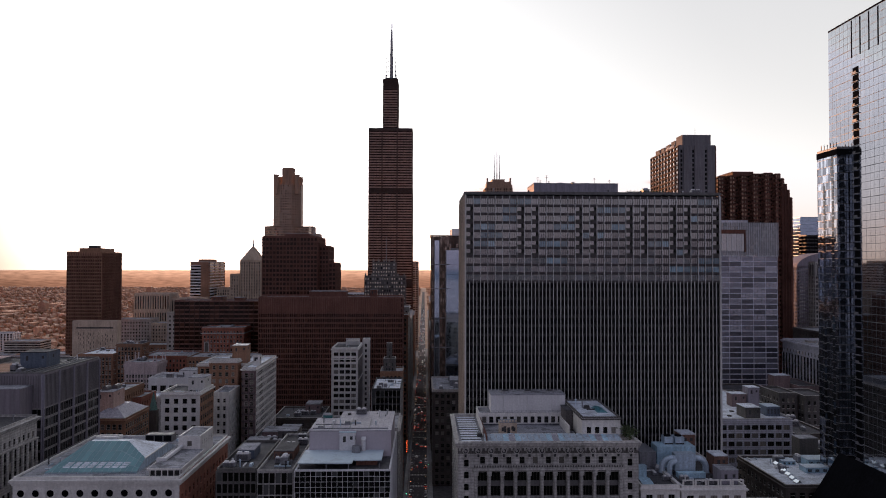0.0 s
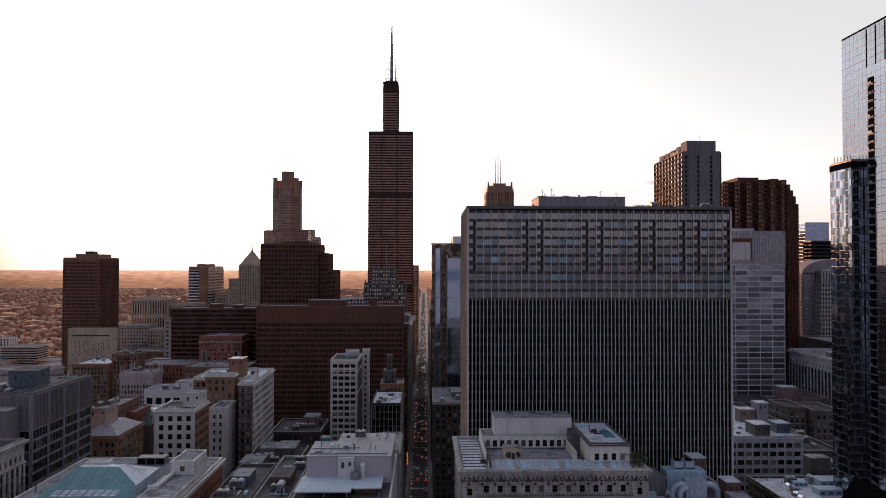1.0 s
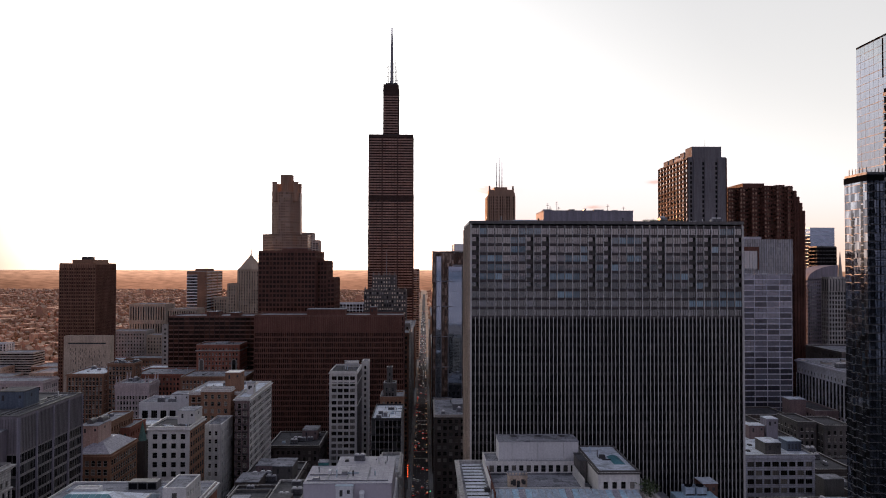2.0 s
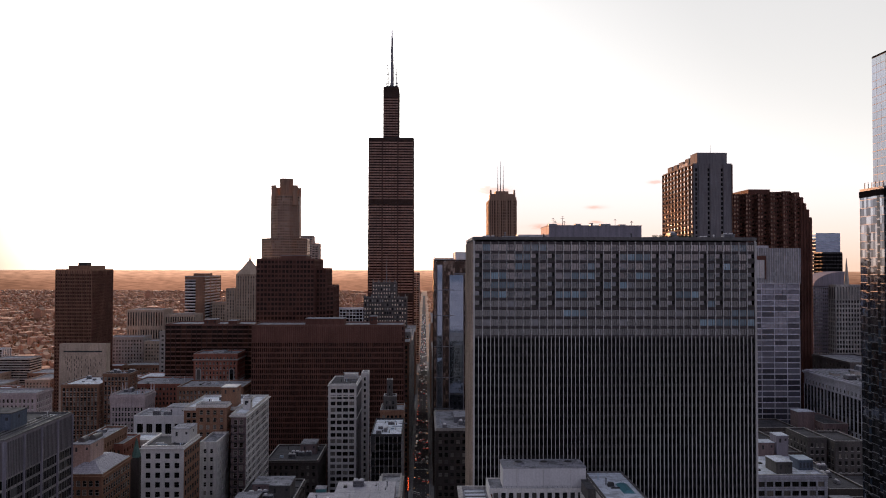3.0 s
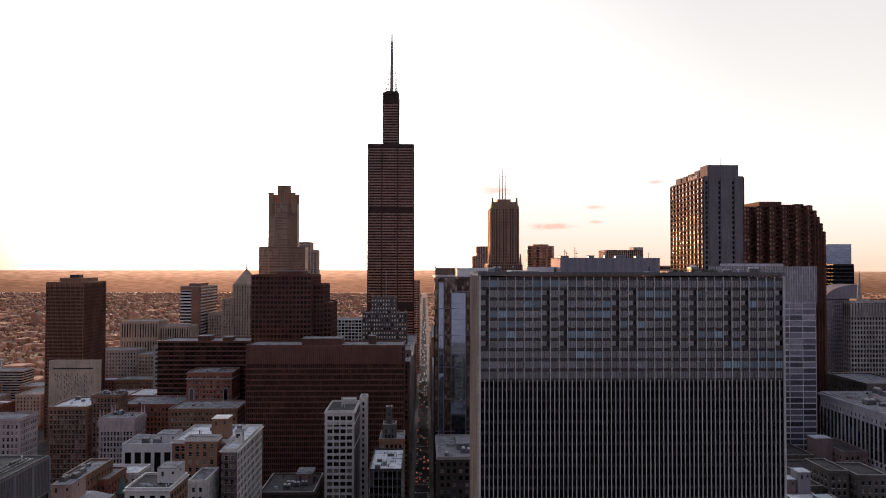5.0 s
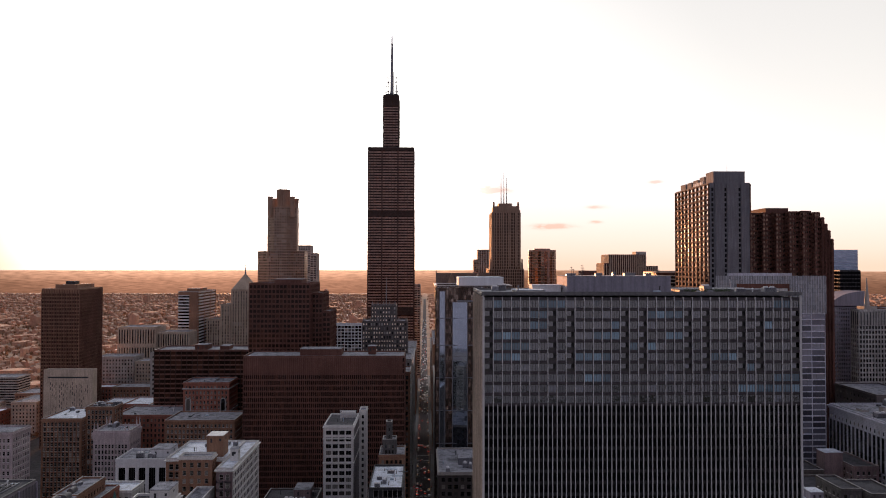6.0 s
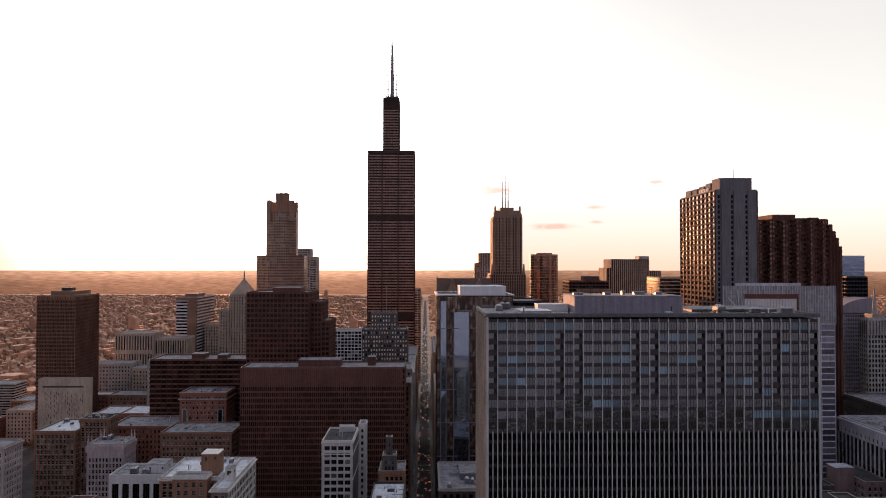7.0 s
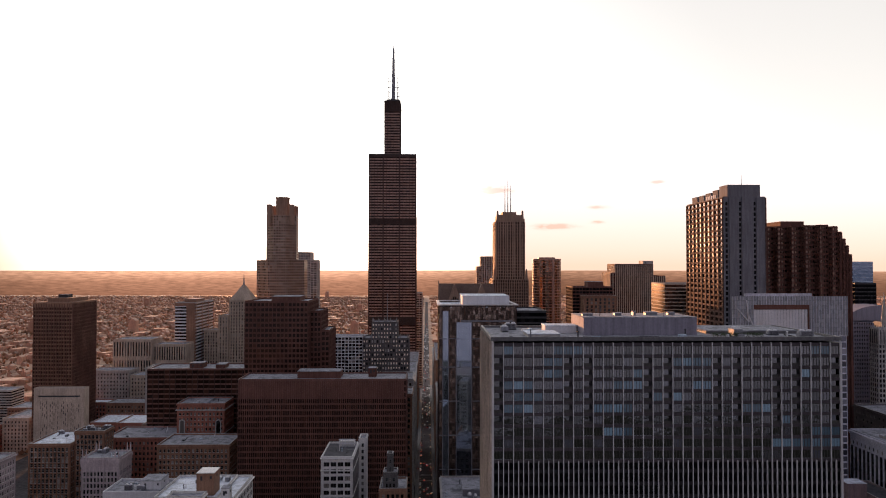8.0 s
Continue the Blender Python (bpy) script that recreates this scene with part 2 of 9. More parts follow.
def surface(name, color, rough=0.8, metal=0.0, spread=0.25, grain=1.5, patch=0.06, streak=0.25, pieces=0.0, bump=0.15, spec=0.4, courses=0.0, seams=0.0, stains=0.0):
    """Weathered solid: patches, grain, rain streaks, sheet seams, puddle stains, and tone by piece."""
    m = bpy.data.materials.new(name)
    m.use_nodes = True
    nt = m.node_tree
    p = nt.nodes["Principled BSDF"]
    p.inputs["Roughness"].default_value, p.inputs["Metallic"].default_value = rough, metal
    p.inputs["Specular IOR Level"].default_value = spec
    geo = nt.nodes.new("ShaderNodeNewGeometry")
    pos = geo.outputs["Position"]
    n1 = node(nt, "ShaderNodeTexNoise", Scale=patch, Detail=4.0, Roughness=0.6)
    n2 = node(nt, "ShaderNodeTexNoise", Scale=grain, Detail=3.0, Roughness=0.65)
    stretch = nt.nodes.new("ShaderNodeMapping")
    stretch.inputs["Scale"].default_value = (0.9, 0.9, 0.06)
    n3 = node(nt, "ShaderNodeTexNoise", Scale=1.0, Detail=3.0, Roughness=0.6)
    nt.links.new(pos, n1.inputs["Vector"])
    nt.links.new(pos, n2.inputs["Vector"])
    nt.links.new(pos, stretch.inputs["Vector"])
    nt.links.new(stretch.outputs[0], n3.inputs["Vector"])

    def scaled(sock, amount):
        mr = nt.nodes.new("ShaderNodeMapRange")
        mr.inputs["From Min"].default_value, mr.inputs["From Max"].default_value = 0.25, 0.75
        mr.inputs["To Min"].default_value, mr.inputs["To Max"].default_value = 1 - amount, 1 + amount
        nt.links.new(sock, mr.inputs["Value"])
        return mr.outputs[0]

    def times(a, b):
        mu = nt.nodes.new("ShaderNodeMath")
        mu.operation = "MULTIPLY"
        nt.links.new(a, mu.inputs[0])
        nt.links.new(b, mu.inputs[1])
        return mu.outputs[0]
    v = times(scaled(n1.outputs["Fac"], spread), scaled(n2.outputs["Fac"], spread * 1.15))
    v = times(v, scaled(n3.outputs["Fac"], streak))
    if pieces:
        mr = nt.nodes.new("ShaderNodeMapRange")
        mr.inputs["To Min"].default_value, mr.inputs["To Max"].default_value = 1 - pieces, 1 + pieces
        nt.links.new(chance(nt), mr.inputs["Value"])
        v = times(v, mr.outputs[0])
    if courses:
        wv = nt.nodes.new("ShaderNodeTexWave")
        wv.bands_direction = "Z"
        wv.inputs["Scale"].default_value = courses
        wv.inputs["Distortion"].default_value = 0.4
        nt.links.new(pos, wv.inputs["Vector"])
        mr = nt.nodes.new("ShaderNodeMapRange")
        mr.inputs["To Min"].default_value, mr.inputs["To Max"].default_value = 0.82, 1.07
        nt.links.new(wv.outputs["Fac"], mr.inputs["Value"])
        v = times(v, mr.outputs[0])
    if seams:
        bk = node(nt, "ShaderNodeTexBrick", Scale=1.0)
        bk.inputs["Brick Width"].default_value, bk.inputs["Row Height"].default_value = seams * 3.2, seams
        bk.inputs["Mortar Size"].default_value, bk.inputs["Mortar Smooth"].default_value = 0.09, 0.3
        bk.inputs["Color1"].default_value, bk.inputs["Color2"].default_value = (0.9, 0.9, 0.9, 1), (1.06, 1.06, 1.06, 1)
        bk.inputs["Mortar"].default_value = (0.55, 0.55, 0.55, 1)
        nt.links.new(pos, bk.inputs["Vector"])
        v = times(v, bk.outputs["Color"])
    if stains:
        n4 = node(nt, "ShaderNodeTexNoise", Scale=0.22, Detail=6.0, Roughness=0.62)
        nt.links.new(pos, n4.inputs["Vector"])
        mr = nt.nodes.new("ShaderNodeMapRange")
        mr.inputs["From Min"].default_value, mr.inputs["From Max"].default_value = 0.53, 0.58
        mr.inputs["To Min"].default_value, mr.inputs["To Max"].default_value = 1.0, 1.0 - stains
        nt.links.new(n4.outputs["Fac"], mr.inputs["Value"])
        v = times(v, mr.outputs[0])
    mix = nt.nodes.new("ShaderNodeVectorMath")
    mix.operation = "SCALE"
    mix.inputs[0].default_value = color
    nt.links.new(v, mix.inputs["Scale"])
    nt.links.new(mix.outputs[0], p.inputs["Base Color"])
    if bump:
        bp = node(nt, "ShaderNodeBump", Strength=bump, Distance=0.1)
        nt.links.new(n2.outputs["Fac"], bp.inputs["Height"])
        nt.links.new(bp.outputs[0], p.inputs["Normal"])
    return m


def glass(name, dark, light, share=0.3, rough=0.06, metal=0.0, ior=1.6, wave=0.02, spec=0.5, mid=0.6, ripple=0.35):
    """Window glass seen from afar: dark rooms behind, some with pale blinds, a mirror coat in front."""
    m = bpy.data.materials.new(name)
    m.use_nodes = True
    nt = m.node_tree
    p = nt.nodes["Principled BSDF"]
    p.inputs["Specular IOR Level"].default_value = spec
    p.inputs["Roughness"].default_value, p.inputs["Metallic"].default_value, p.inputs["IOR"].default_value = rough, metal, ior
    ramp = nt.nodes.new("ShaderNodeValToRGB")
    e = ramp.color_ramp.elements
    e[0].position, e[0].color = max(0.0, 0.92 - share), (*dark, 1)
    e[1].position, e[1].color = 1.0, (*light, 1)
    low = ramp.color_ramp.elements.new(max(0.0, 1.0 - share) * 0.5)
    low.color = tuple(mid * c for c in dark) + (1,)
    nt.links.new(chance(nt), ramp.inputs[0])
    nt.links.new(ramp.outputs["Color"], p.inputs["Base Color"])
    geo = nt.nodes.new("ShaderNodeNewGeometry")
    nz = node(nt, "ShaderNodeTexNoise", Scale=ripple, Detail=2.0)
    nt.links.new(geo.outputs["Position"], nz.inputs["Vector"])
    bp = node(nt, "ShaderNodeBump", Strength=wave * 5, Distance=0.4)
    nt.links.new(nz.outputs["Fac"], bp.inputs["Height"])
    if wave:
        nt.links.new(bp.outputs[0], p.inputs["Normal"])
    return m


def lamp_glow(name, color, power):
    m = bpy.data.materials.new(name)
    m.use_nodes = True
    p = m.node_tree.nodes["Principled BSDF"]
    p.inputs["Base Color"].default_value = (*color, 1)
    p.inputs["Emission Color"].default_value, p.inputs["Emission Strength"].default_value = (*color, 1), power
    return m


# far spired and gabled towers take this lighter stone in place of haze
PINK_STONE = surface("pink_granite", (0.30, 0.19, 0.135))
LIMESTONE = surface("limestone", (0.38, 0.36, 0.345), courses=0.31, streak=0.34, spread=0.34, grain=1.1)
CREAM = surface("cream_terracotta", (0.64, 0.615, 0.59), rough=0.55, spread=0.16, streak=0.12)
WHITE_BRICK = surface("white_glazed_brick", (0.60, 0.58, 0.56), rough=0.5, spread=0.2)
GREY_STONE = surface("grey_granite", (0.22, 0.205, 0.20), rough=0.6)
PALE_CONCRETE = surface("pale_concrete", (0.40, 0.36, 0.33))
BEIGE = surface("beige_concrete", (0.48, 0.38, 0.30))
# bricks redder and brighter than their own: glare's warmth put into the colour
RED_BRICK = surface("red_brick", (0.32, 0.125, 0.085), courses=2.2)
BROWN_BRICK = surface("brown_brick", (0.27, 0.145, 0.092), courses=2.2)
MAUVE_STONE = surface("mauve_terracotta", (0.44, 0.36, 0.36))
# these dark steels are reddened: the sun's glare is put into their colour
DARK_STEEL = surface("dark_painted_steel", (0.055, 0.032, 0.026), rough=0.55, spread=0.3, spec=0.15)
WARM_STEEL = surface("bronze_aluminium", (0.155, 0.072, 0.056), rough=0.5, spread=0.25, spec=0.25)
BROWN_STEEL = surface("dark_brown_granite", (0.135, 0.064, 0.050), rough=0.8, spec=0.1)
SLATE = surface("dark_slate", (0.035, 0.033, 0.035), rough=0.6)
ALUMINIUM = surface("aluminium_fin", (0.60, 0.575, 0.56), rough=0.5, metal=0.0, spread=0.12, streak=0.12)
WHITE_PANEL = surface("white_panel", (0.62, 0.61, 0.62), rough=0.8, spec=0.15, spread=0.12, streak=0.10)
BLUE_METAL = surface("blue_grey_sheet_metal", (0.40, 0.48, 0.56), rough=0.45, metal=0.2)
GREY_METAL = surface("grey_sheet_metal", (0.20, 0.20, 0.22), rough=0.5, metal=0.2)
ROOF_WHITE = surface("white_roof_membrane", (0.62, 0.66, 0.73), rough=0.65, spread=0.16, grain=1.2, patch=0.15, streak=0.05, seams=2.2, stains=0.3)
ROOF_GREY = surface("grey_gravel_roof", (0.30, 0.30, 0.325), rough=0.95, spec=0.1, spread=0.3, grain=1.6, patch=0.16, streak=0.05, seams=3.0, stains=0.4)
ROOF_TAR = surface("black_tar_roof", (0.075, 0.072, 0.078), rough=0.85, spread=0.35, grain=1.2, patch=0.1, streak=0.05, seams=2.6, stains=0.35)
ASPHALT = surface("asphalt", (0.095, 0.085, 0.085), rough=0.95, spread=0.25, grain=0.4, patch=0.05, streak=0.0, spec=0.05)
PAVING = surface("concrete_paving", (0.27, 0.26, 0.25), rough=0.9, grain=0.6, streak=0.0)
PAINT = surface("road_paint", (0.70, 0.69, 0.64), rough=0.7, spread=0.3, streak=0.0)
DARK_BRICK = surface("sooty_brick", (0.085, 0.070, 0.062), courses=2.2)
DARK_PANEL = surface("dark_grey_panel", (0.125, 0.118, 0.118), rough=0.55)
NIGHT_BLUE = surface("dark_blue_panel", (0.10, 0.125, 0.17), rough=0.5, metal=0.2)
MAUVE_PANEL = surface("mauve_grey_ribbed_panel", (0.27, 0.25, 0.29), rough=0.8, spec=0.1, spread=0.12)
MAUVE_DARK = surface("dark_mauve_panel", (0.19, 0.165, 0.185), rough=0.55, spread=0.12)
BLACK_SLATE = surface("black_slate", (0.010, 0.010, 0.012), rough=1.0, spec=0.0, bump=0)
COOL_FRAME = surface("cool_grey_metal_frame", (0.50, 0.50, 0.57), rough=0.5)
SMOKE_PANEL = surface("smoked_glass_panel", (0.018, 0.017, 0.018), rough=0.5, spec=0.3, bump=0)
WIN_PALE = glass("pale_screen_glass", (0.24, 0.245, 0.26), (0.34, 0.345, 0.36), 0.5, rough=0.15, ior=1.5, mid=0.9)
DARK_STONE = surface("soot_stained_limestone", (0.10, 0.092, 0.088), spread=0.4, grain=2.0)
LEAF = surface("dark_green_leaf", (0.05, 0.07, 0.03), pieces=0.4, bump=0)
COPPER = surface("green_copper", (0.10, 0.19, 0.165), rough=0.7)
WIN = glass("window_glass", (0.006, 0.006, 0.007), (0.30, 0.27, 0.24), 0.26, ior=1.5)
WIN_DARK = glass("dark_tinted_glass", (0.004, 0.004, 0.005), (0.018, 0.016, 0.016), 0.2, ior=1.2, spec=0.3)
WIN_BRONZE = glass("bronze_tinted_glass", (0.026, 0.011, 0.007), (0.08, 0.035, 0.022), 0.3, ior=1.25)
WIN_CONDO = glass("grey_condominium_glass", (0.020, 0.015, 0.018), (0.085, 0.085, 0.11), 0.35, ior=2.45, wave=0.012, mid=0.3, ripple=0.6)
WIN_FLAT = glass("dark_flat_glass", (0.006, 0.005, 0.006), (0.02, 0.02, 0.022), 0.3, ior=2.3, wave=0.015, ripple=0.5)
WIN_PALE_BLUE = glass("flat_window_with_blue_shades", (0.12, 0.20, 0.26), (0.25, 0.40, 0.50), 0.5, ior=1.9, wave=0.04, mid=0.7)
WIN_BLUE = glass("blue_reflective_glass", (0.20, 0.24, 0.30), (0.42, 0.46, 0.52), 0.4, rough=0.05, metal=0.85, wave=0.05)
WIN_SILVER = glass("silver_reflective_glass", (0.36, 0.385, 0.43), (0.40, 0.425, 0.47), 0.5, rough=0.03, metal=0.95, wave=0.0, mid=1.0)
WIN_TEAL = glass("teal_skylight_glass", (0.07, 0.21, 0.25), (0.10, 0.26, 0.30), 0.5, rough=0.3, ior=1.35, mid=0.9)
WIN_DEEP = glass("deep_black_window_glass", (0.004, 0.004, 0.005), (0.10, 0.10, 0.10), 0.07, ior=1.35)
WIN_MIRROR = glass("pale_blue_mirror_glass", (0.58, 0.65, 0.72), (0.66, 0.72, 0.78), 0.5, rough=0.03, metal=1.0, wave=0.0, mid=0.95)
DARK_GRANITE = surface("dark_grey_granite", (0.10, 0.086, 0.084), rough=0.6)
# bank tower's end walls: blue skylight put into the granite's colour
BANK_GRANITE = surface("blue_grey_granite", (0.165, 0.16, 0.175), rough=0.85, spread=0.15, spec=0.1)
TAN_STONE = surface("tan_limestone", (0.42, 0.32, 0.24), streak=0.2)
SLATE_ROOF = surface("weathered_slate_roof", (0.15, 0.10, 0.08), rough=0.9, courses=0.3, spec=0.08)
SEAM_ROOF = surface("grey_mauve_sheet_roof", (0.34, 0.325, 0.37), rough=0.6, spread=0.15, seams=1.1)
COPING = surface("pale_metal_coping", (0.50, 0.46, 0.44), rough=0.5, bump=0)
# the same tower's long sides: sunlit warmth put into the granite
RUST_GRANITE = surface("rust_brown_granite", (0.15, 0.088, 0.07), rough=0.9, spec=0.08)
PLANT_PANEL = surface("mauve_white_wall_panel", (0.43, 0.39, 0.425), rough=0.6, spread=0.06, streak=0.05, bump=0.05)
DECK_BLUE = surface("pale_blue_deck_membrane", (0.50, 0.60, 0.66), rough=0.6, spread=0.07, streak=0.0, stains=0.12)
TEAL_METAL = surface("teal_sheet_metal", (0.035, 0.16, 0.16), rough=0.5)
SKY_METAL = surface("pale_blue_sheet_metal", (0.36, 0.52, 0.62), rough=0.45)
SPANDREL = surface("mauve_grey_spandrel", (0.062, 0.049, 0.054), rough=0.5, spec=0.3)
WIN_BAY = glass("pale_blue_bay_glass", (0.36, 0.41, 0.50), (0.42, 0.47, 0.55), 0.4, rough=0.04, metal=0.95, wave=0.0, mid=0.95)
WIN_RIPPLE = glass("rippled_copper_glass", (0.13, 0.088, 0.072), (0.34, 0.26, 0.22), 0.35, rough=0.08, metal=0.9, wave=0.2, mid=0.5, ripple=1.3)
MAUVE_BRICK = surface("mauve_painted_brick", (0.21, 0.15, 0.15), courses=2.2)
PINK_PLASTER = surface("pale_pink_plaster", (0.42, 0.29, 0.25), rough=0.9)
STORE_STONE = surface("blue_grey_stone", (0.51, 0.51, 0.575), courses=0.31)
# skyscraper's black aluminium paled and reddened in place of haze
HAZED_BRONZE = surface("reddish_bronze_aluminium", (0.36, 0.215, 0.17), rough=0.5, spread=0.25, spec=0.25)
WIN_GOLD = glass("bronze_mirror_glass", (0.11, 0.068, 0.048), (0.25, 0.16, 0.11), 0.4, rough=0.15, metal=0.7, wave=0.03, mid=0.6)
WIN_ROUND = glass("bronze_curved_mirror_glass", (0.20, 0.12, 0.08), (0.30, 0.19, 0.13), 0.4, rough=0.08, metal=0.9, wave=0.02, mid=0.8)
# pale panes at random stand in for mirrored sky and city
WIN_WING = glass("blue_patchwork_glass", (0.26, 0.295, 0.36), (0.58, 0.65, 0.74), 0.35, rough=0.04, metal=0.95, wave=0.02, mid=0.6)
WIN_NIGHT = glass("dark_blue_balcony_glass", (0.012, 0.016, 0.024), (0.05, 0.07, 0.10), 0.4, ior=1.6)
WIN_AZURE = glass("even_blue_mirror_glass", (0.20, 0.25, 0.33), (0.24, 0.29, 0.37), 0.4, rough=0.05, metal=0.9, wave=0.02, mid=0.95)
WIN_STREAK = glass("blue_grey_streaked_glass", (0.16, 0.16, 0.20), (0.30, 0.30, 0.35), 0.4, rough=0.1, metal=0.5, wave=0.1, mid=0.45, ripple=0.6)
WIN_SPECK = glass("bright_speckled_glass", (0.03, 0.03, 0.032), (0.55, 0.52, 0.50), 0.5, ior=1.5)
FRAME_DARK = surface("dark_window_frame", (0.05, 0.045, 0.04), rough=0.5, bump=0)
FRAME_PALE = surface("pale_window_frame", (0.45, 0.43, 0.40), rough=0.5, bump=0)


# ---- building kit ----
class Acc:
    """Collects quads for one part."""
    def __init__(self, *mats):
        self.v, self.f, self.m, self.mats = [], [], [], list(mats)

    def quad(self, a, b, c, d, mi=0):
        n = len(self.v)
        self.v += [a, b, c, d]
        self.f.append((n, n + 1, n + 2, n + 3))
        self.m.append(mi)

    def box(self, x0, x1, y0, y1, z0, z1, mi=0):
        n = len(self.v)
        self.v += [(x0, y0, z0), (x1, y0, z0), (x1, y1, z0), (x0, y1, z0), (x0, y0, z1), (x1, y0, z1), (x1, y1, z1), (x0, y1, z1)]
        for q in ((0, 3, 2, 1), (4, 5, 6, 7), (0, 1, 5, 4), (1, 2, 6, 5), (2, 3, 7, 6), (3, 0, 4, 7)):
            self.f.append(tuple(n + i for i in q))
            self.m.append(mi)

    def prism(self, poly, z0, z1, mi=0, top=None):
        """Upright prism over a polygon given counter-clockwise; top: another polygon for its upper end."""
        n, k = len(self.v), len(poly)
        up = top or poly
        self.v += [(x, y, z0) for x, y in poly] + [(x, y, z1) for x, y in up]
        self.f.append(tuple(n + i for i in reversed(range(k))))
        self.f.append(tuple(n + k + i for i in range(k)))
        for i in range(k):
            j = (i + 1) % k
            self.f.append((n + i, n + j, n + k + j, n + k + i))
        self.m += [mi] * (k + 2)

    def loop(self, x0, x1, y0, y1, prof, mi=0):
        """Sweeps a closed profile of (outward, height) points round a rectangle, as one piece."""
        n, k = len(self.v), len(prof)
        for sx, sy in ((0, 0), (1, 0), (1, 1), (0, 1)):
            for o, z in prof:
                self.v.append((x1 + o if sx else x0 - o, y1 + o if sy else y0 - o, z))
        for c in range(4):
            d = (c + 1) % 4
            for i in range(k):
                j = (i + 1) % k
                self.f.append((n + c * k + i, n + d * k + i, n + d * k + j, n + c * k + j))
                self.m.append(mi)

    def mesh(self, name, origin=(0, 0, 0)):
        me = bpy.data.meshes.new(name)
        ox, oy, oz = origin
        me.from_pydata([(x - ox, y - oy, z - oz) for x, y, z in self.v], [], self.f)
        for mt in self.mats:
            me.materials.append(mt)
        if len(self.mats) > 1:
            me.polygons.foreach_set("material_index", self.m)
        me.update()
        return me


def ring(cx, cy, r, n, turn=0.0):
    return [(cx + r * math.cos(turn + 2 * math.pi * i / n), cy + r * math.sin(turn + 2 * math.pi * i / n)) for i in range(n)]


def root(name, x, y, z, label, category, group=""):
    ob = new(name)
    ob.location = (x, y, z)
    ob.empty_display_size = 1.0
    return tagged(ob, label, category, group)


def part(name, acc, parent, label="", kind="", origin=None):
    """Links what acc holds as one mesh under parent; its coordinates are the world's."""
    ob = new(name, acc.mesh(name, origin or parent.location))
    ob.parent = parent
    return tagged(ob, label, "", "", kind)


def window_mesh(w, h, frame_mat, glass_mat, style):
    """A sash window: glass, frame and bars, facing -y, centred on its opening."""
    a = Acc(frame_mat, glass_mat)
    t = min(0.12, w * 0.06)
    a.quad((-w / 2, 0, -h / 2), (w / 2, 0, -h / 2), (w / 2, 0, h / 2), (-w / 2, 0, h / 2), 1)
    n = len(a.v)
    for k, d in ((0.0, 0.0), (0.0, -0.10), (t, -0.10), (t, 0.0)):
        a.v += [(-w / 2 + k, d, -h / 2 + k), (w / 2 - k, d, -h / 2 + k), (w / 2 - k, d, h / 2 - k), (-w / 2 + k, d, h / 2 - k)]
    for r_ in range(3):
        for i in range(4):
            j = (i + 1) % 4
            a.f.append((n + r_ * 4 + i, n + r_ * 4 + j, n + r_ * 4 + 4 + j, n + r_ * 4 + 4 + i))
            a.m.append(0)
    if style in ("sash", "triple"):
        a.box(-w / 2 + t, w / 2 - t, -0.08, 0.0, -t / 2, t / 2)
    if style in ("triple", "mullion"):
        for s in (-w / 6, w / 6):
            a.box(s - t / 2, s + t / 2, -0.09, 0.0, -h / 2 + t, h / 2 - t)
    if style == "pair":
        a.box(-t, t, -0.09, 0.0, -h / 2 + t, h / 2 - t)
    return a.mesh("window")


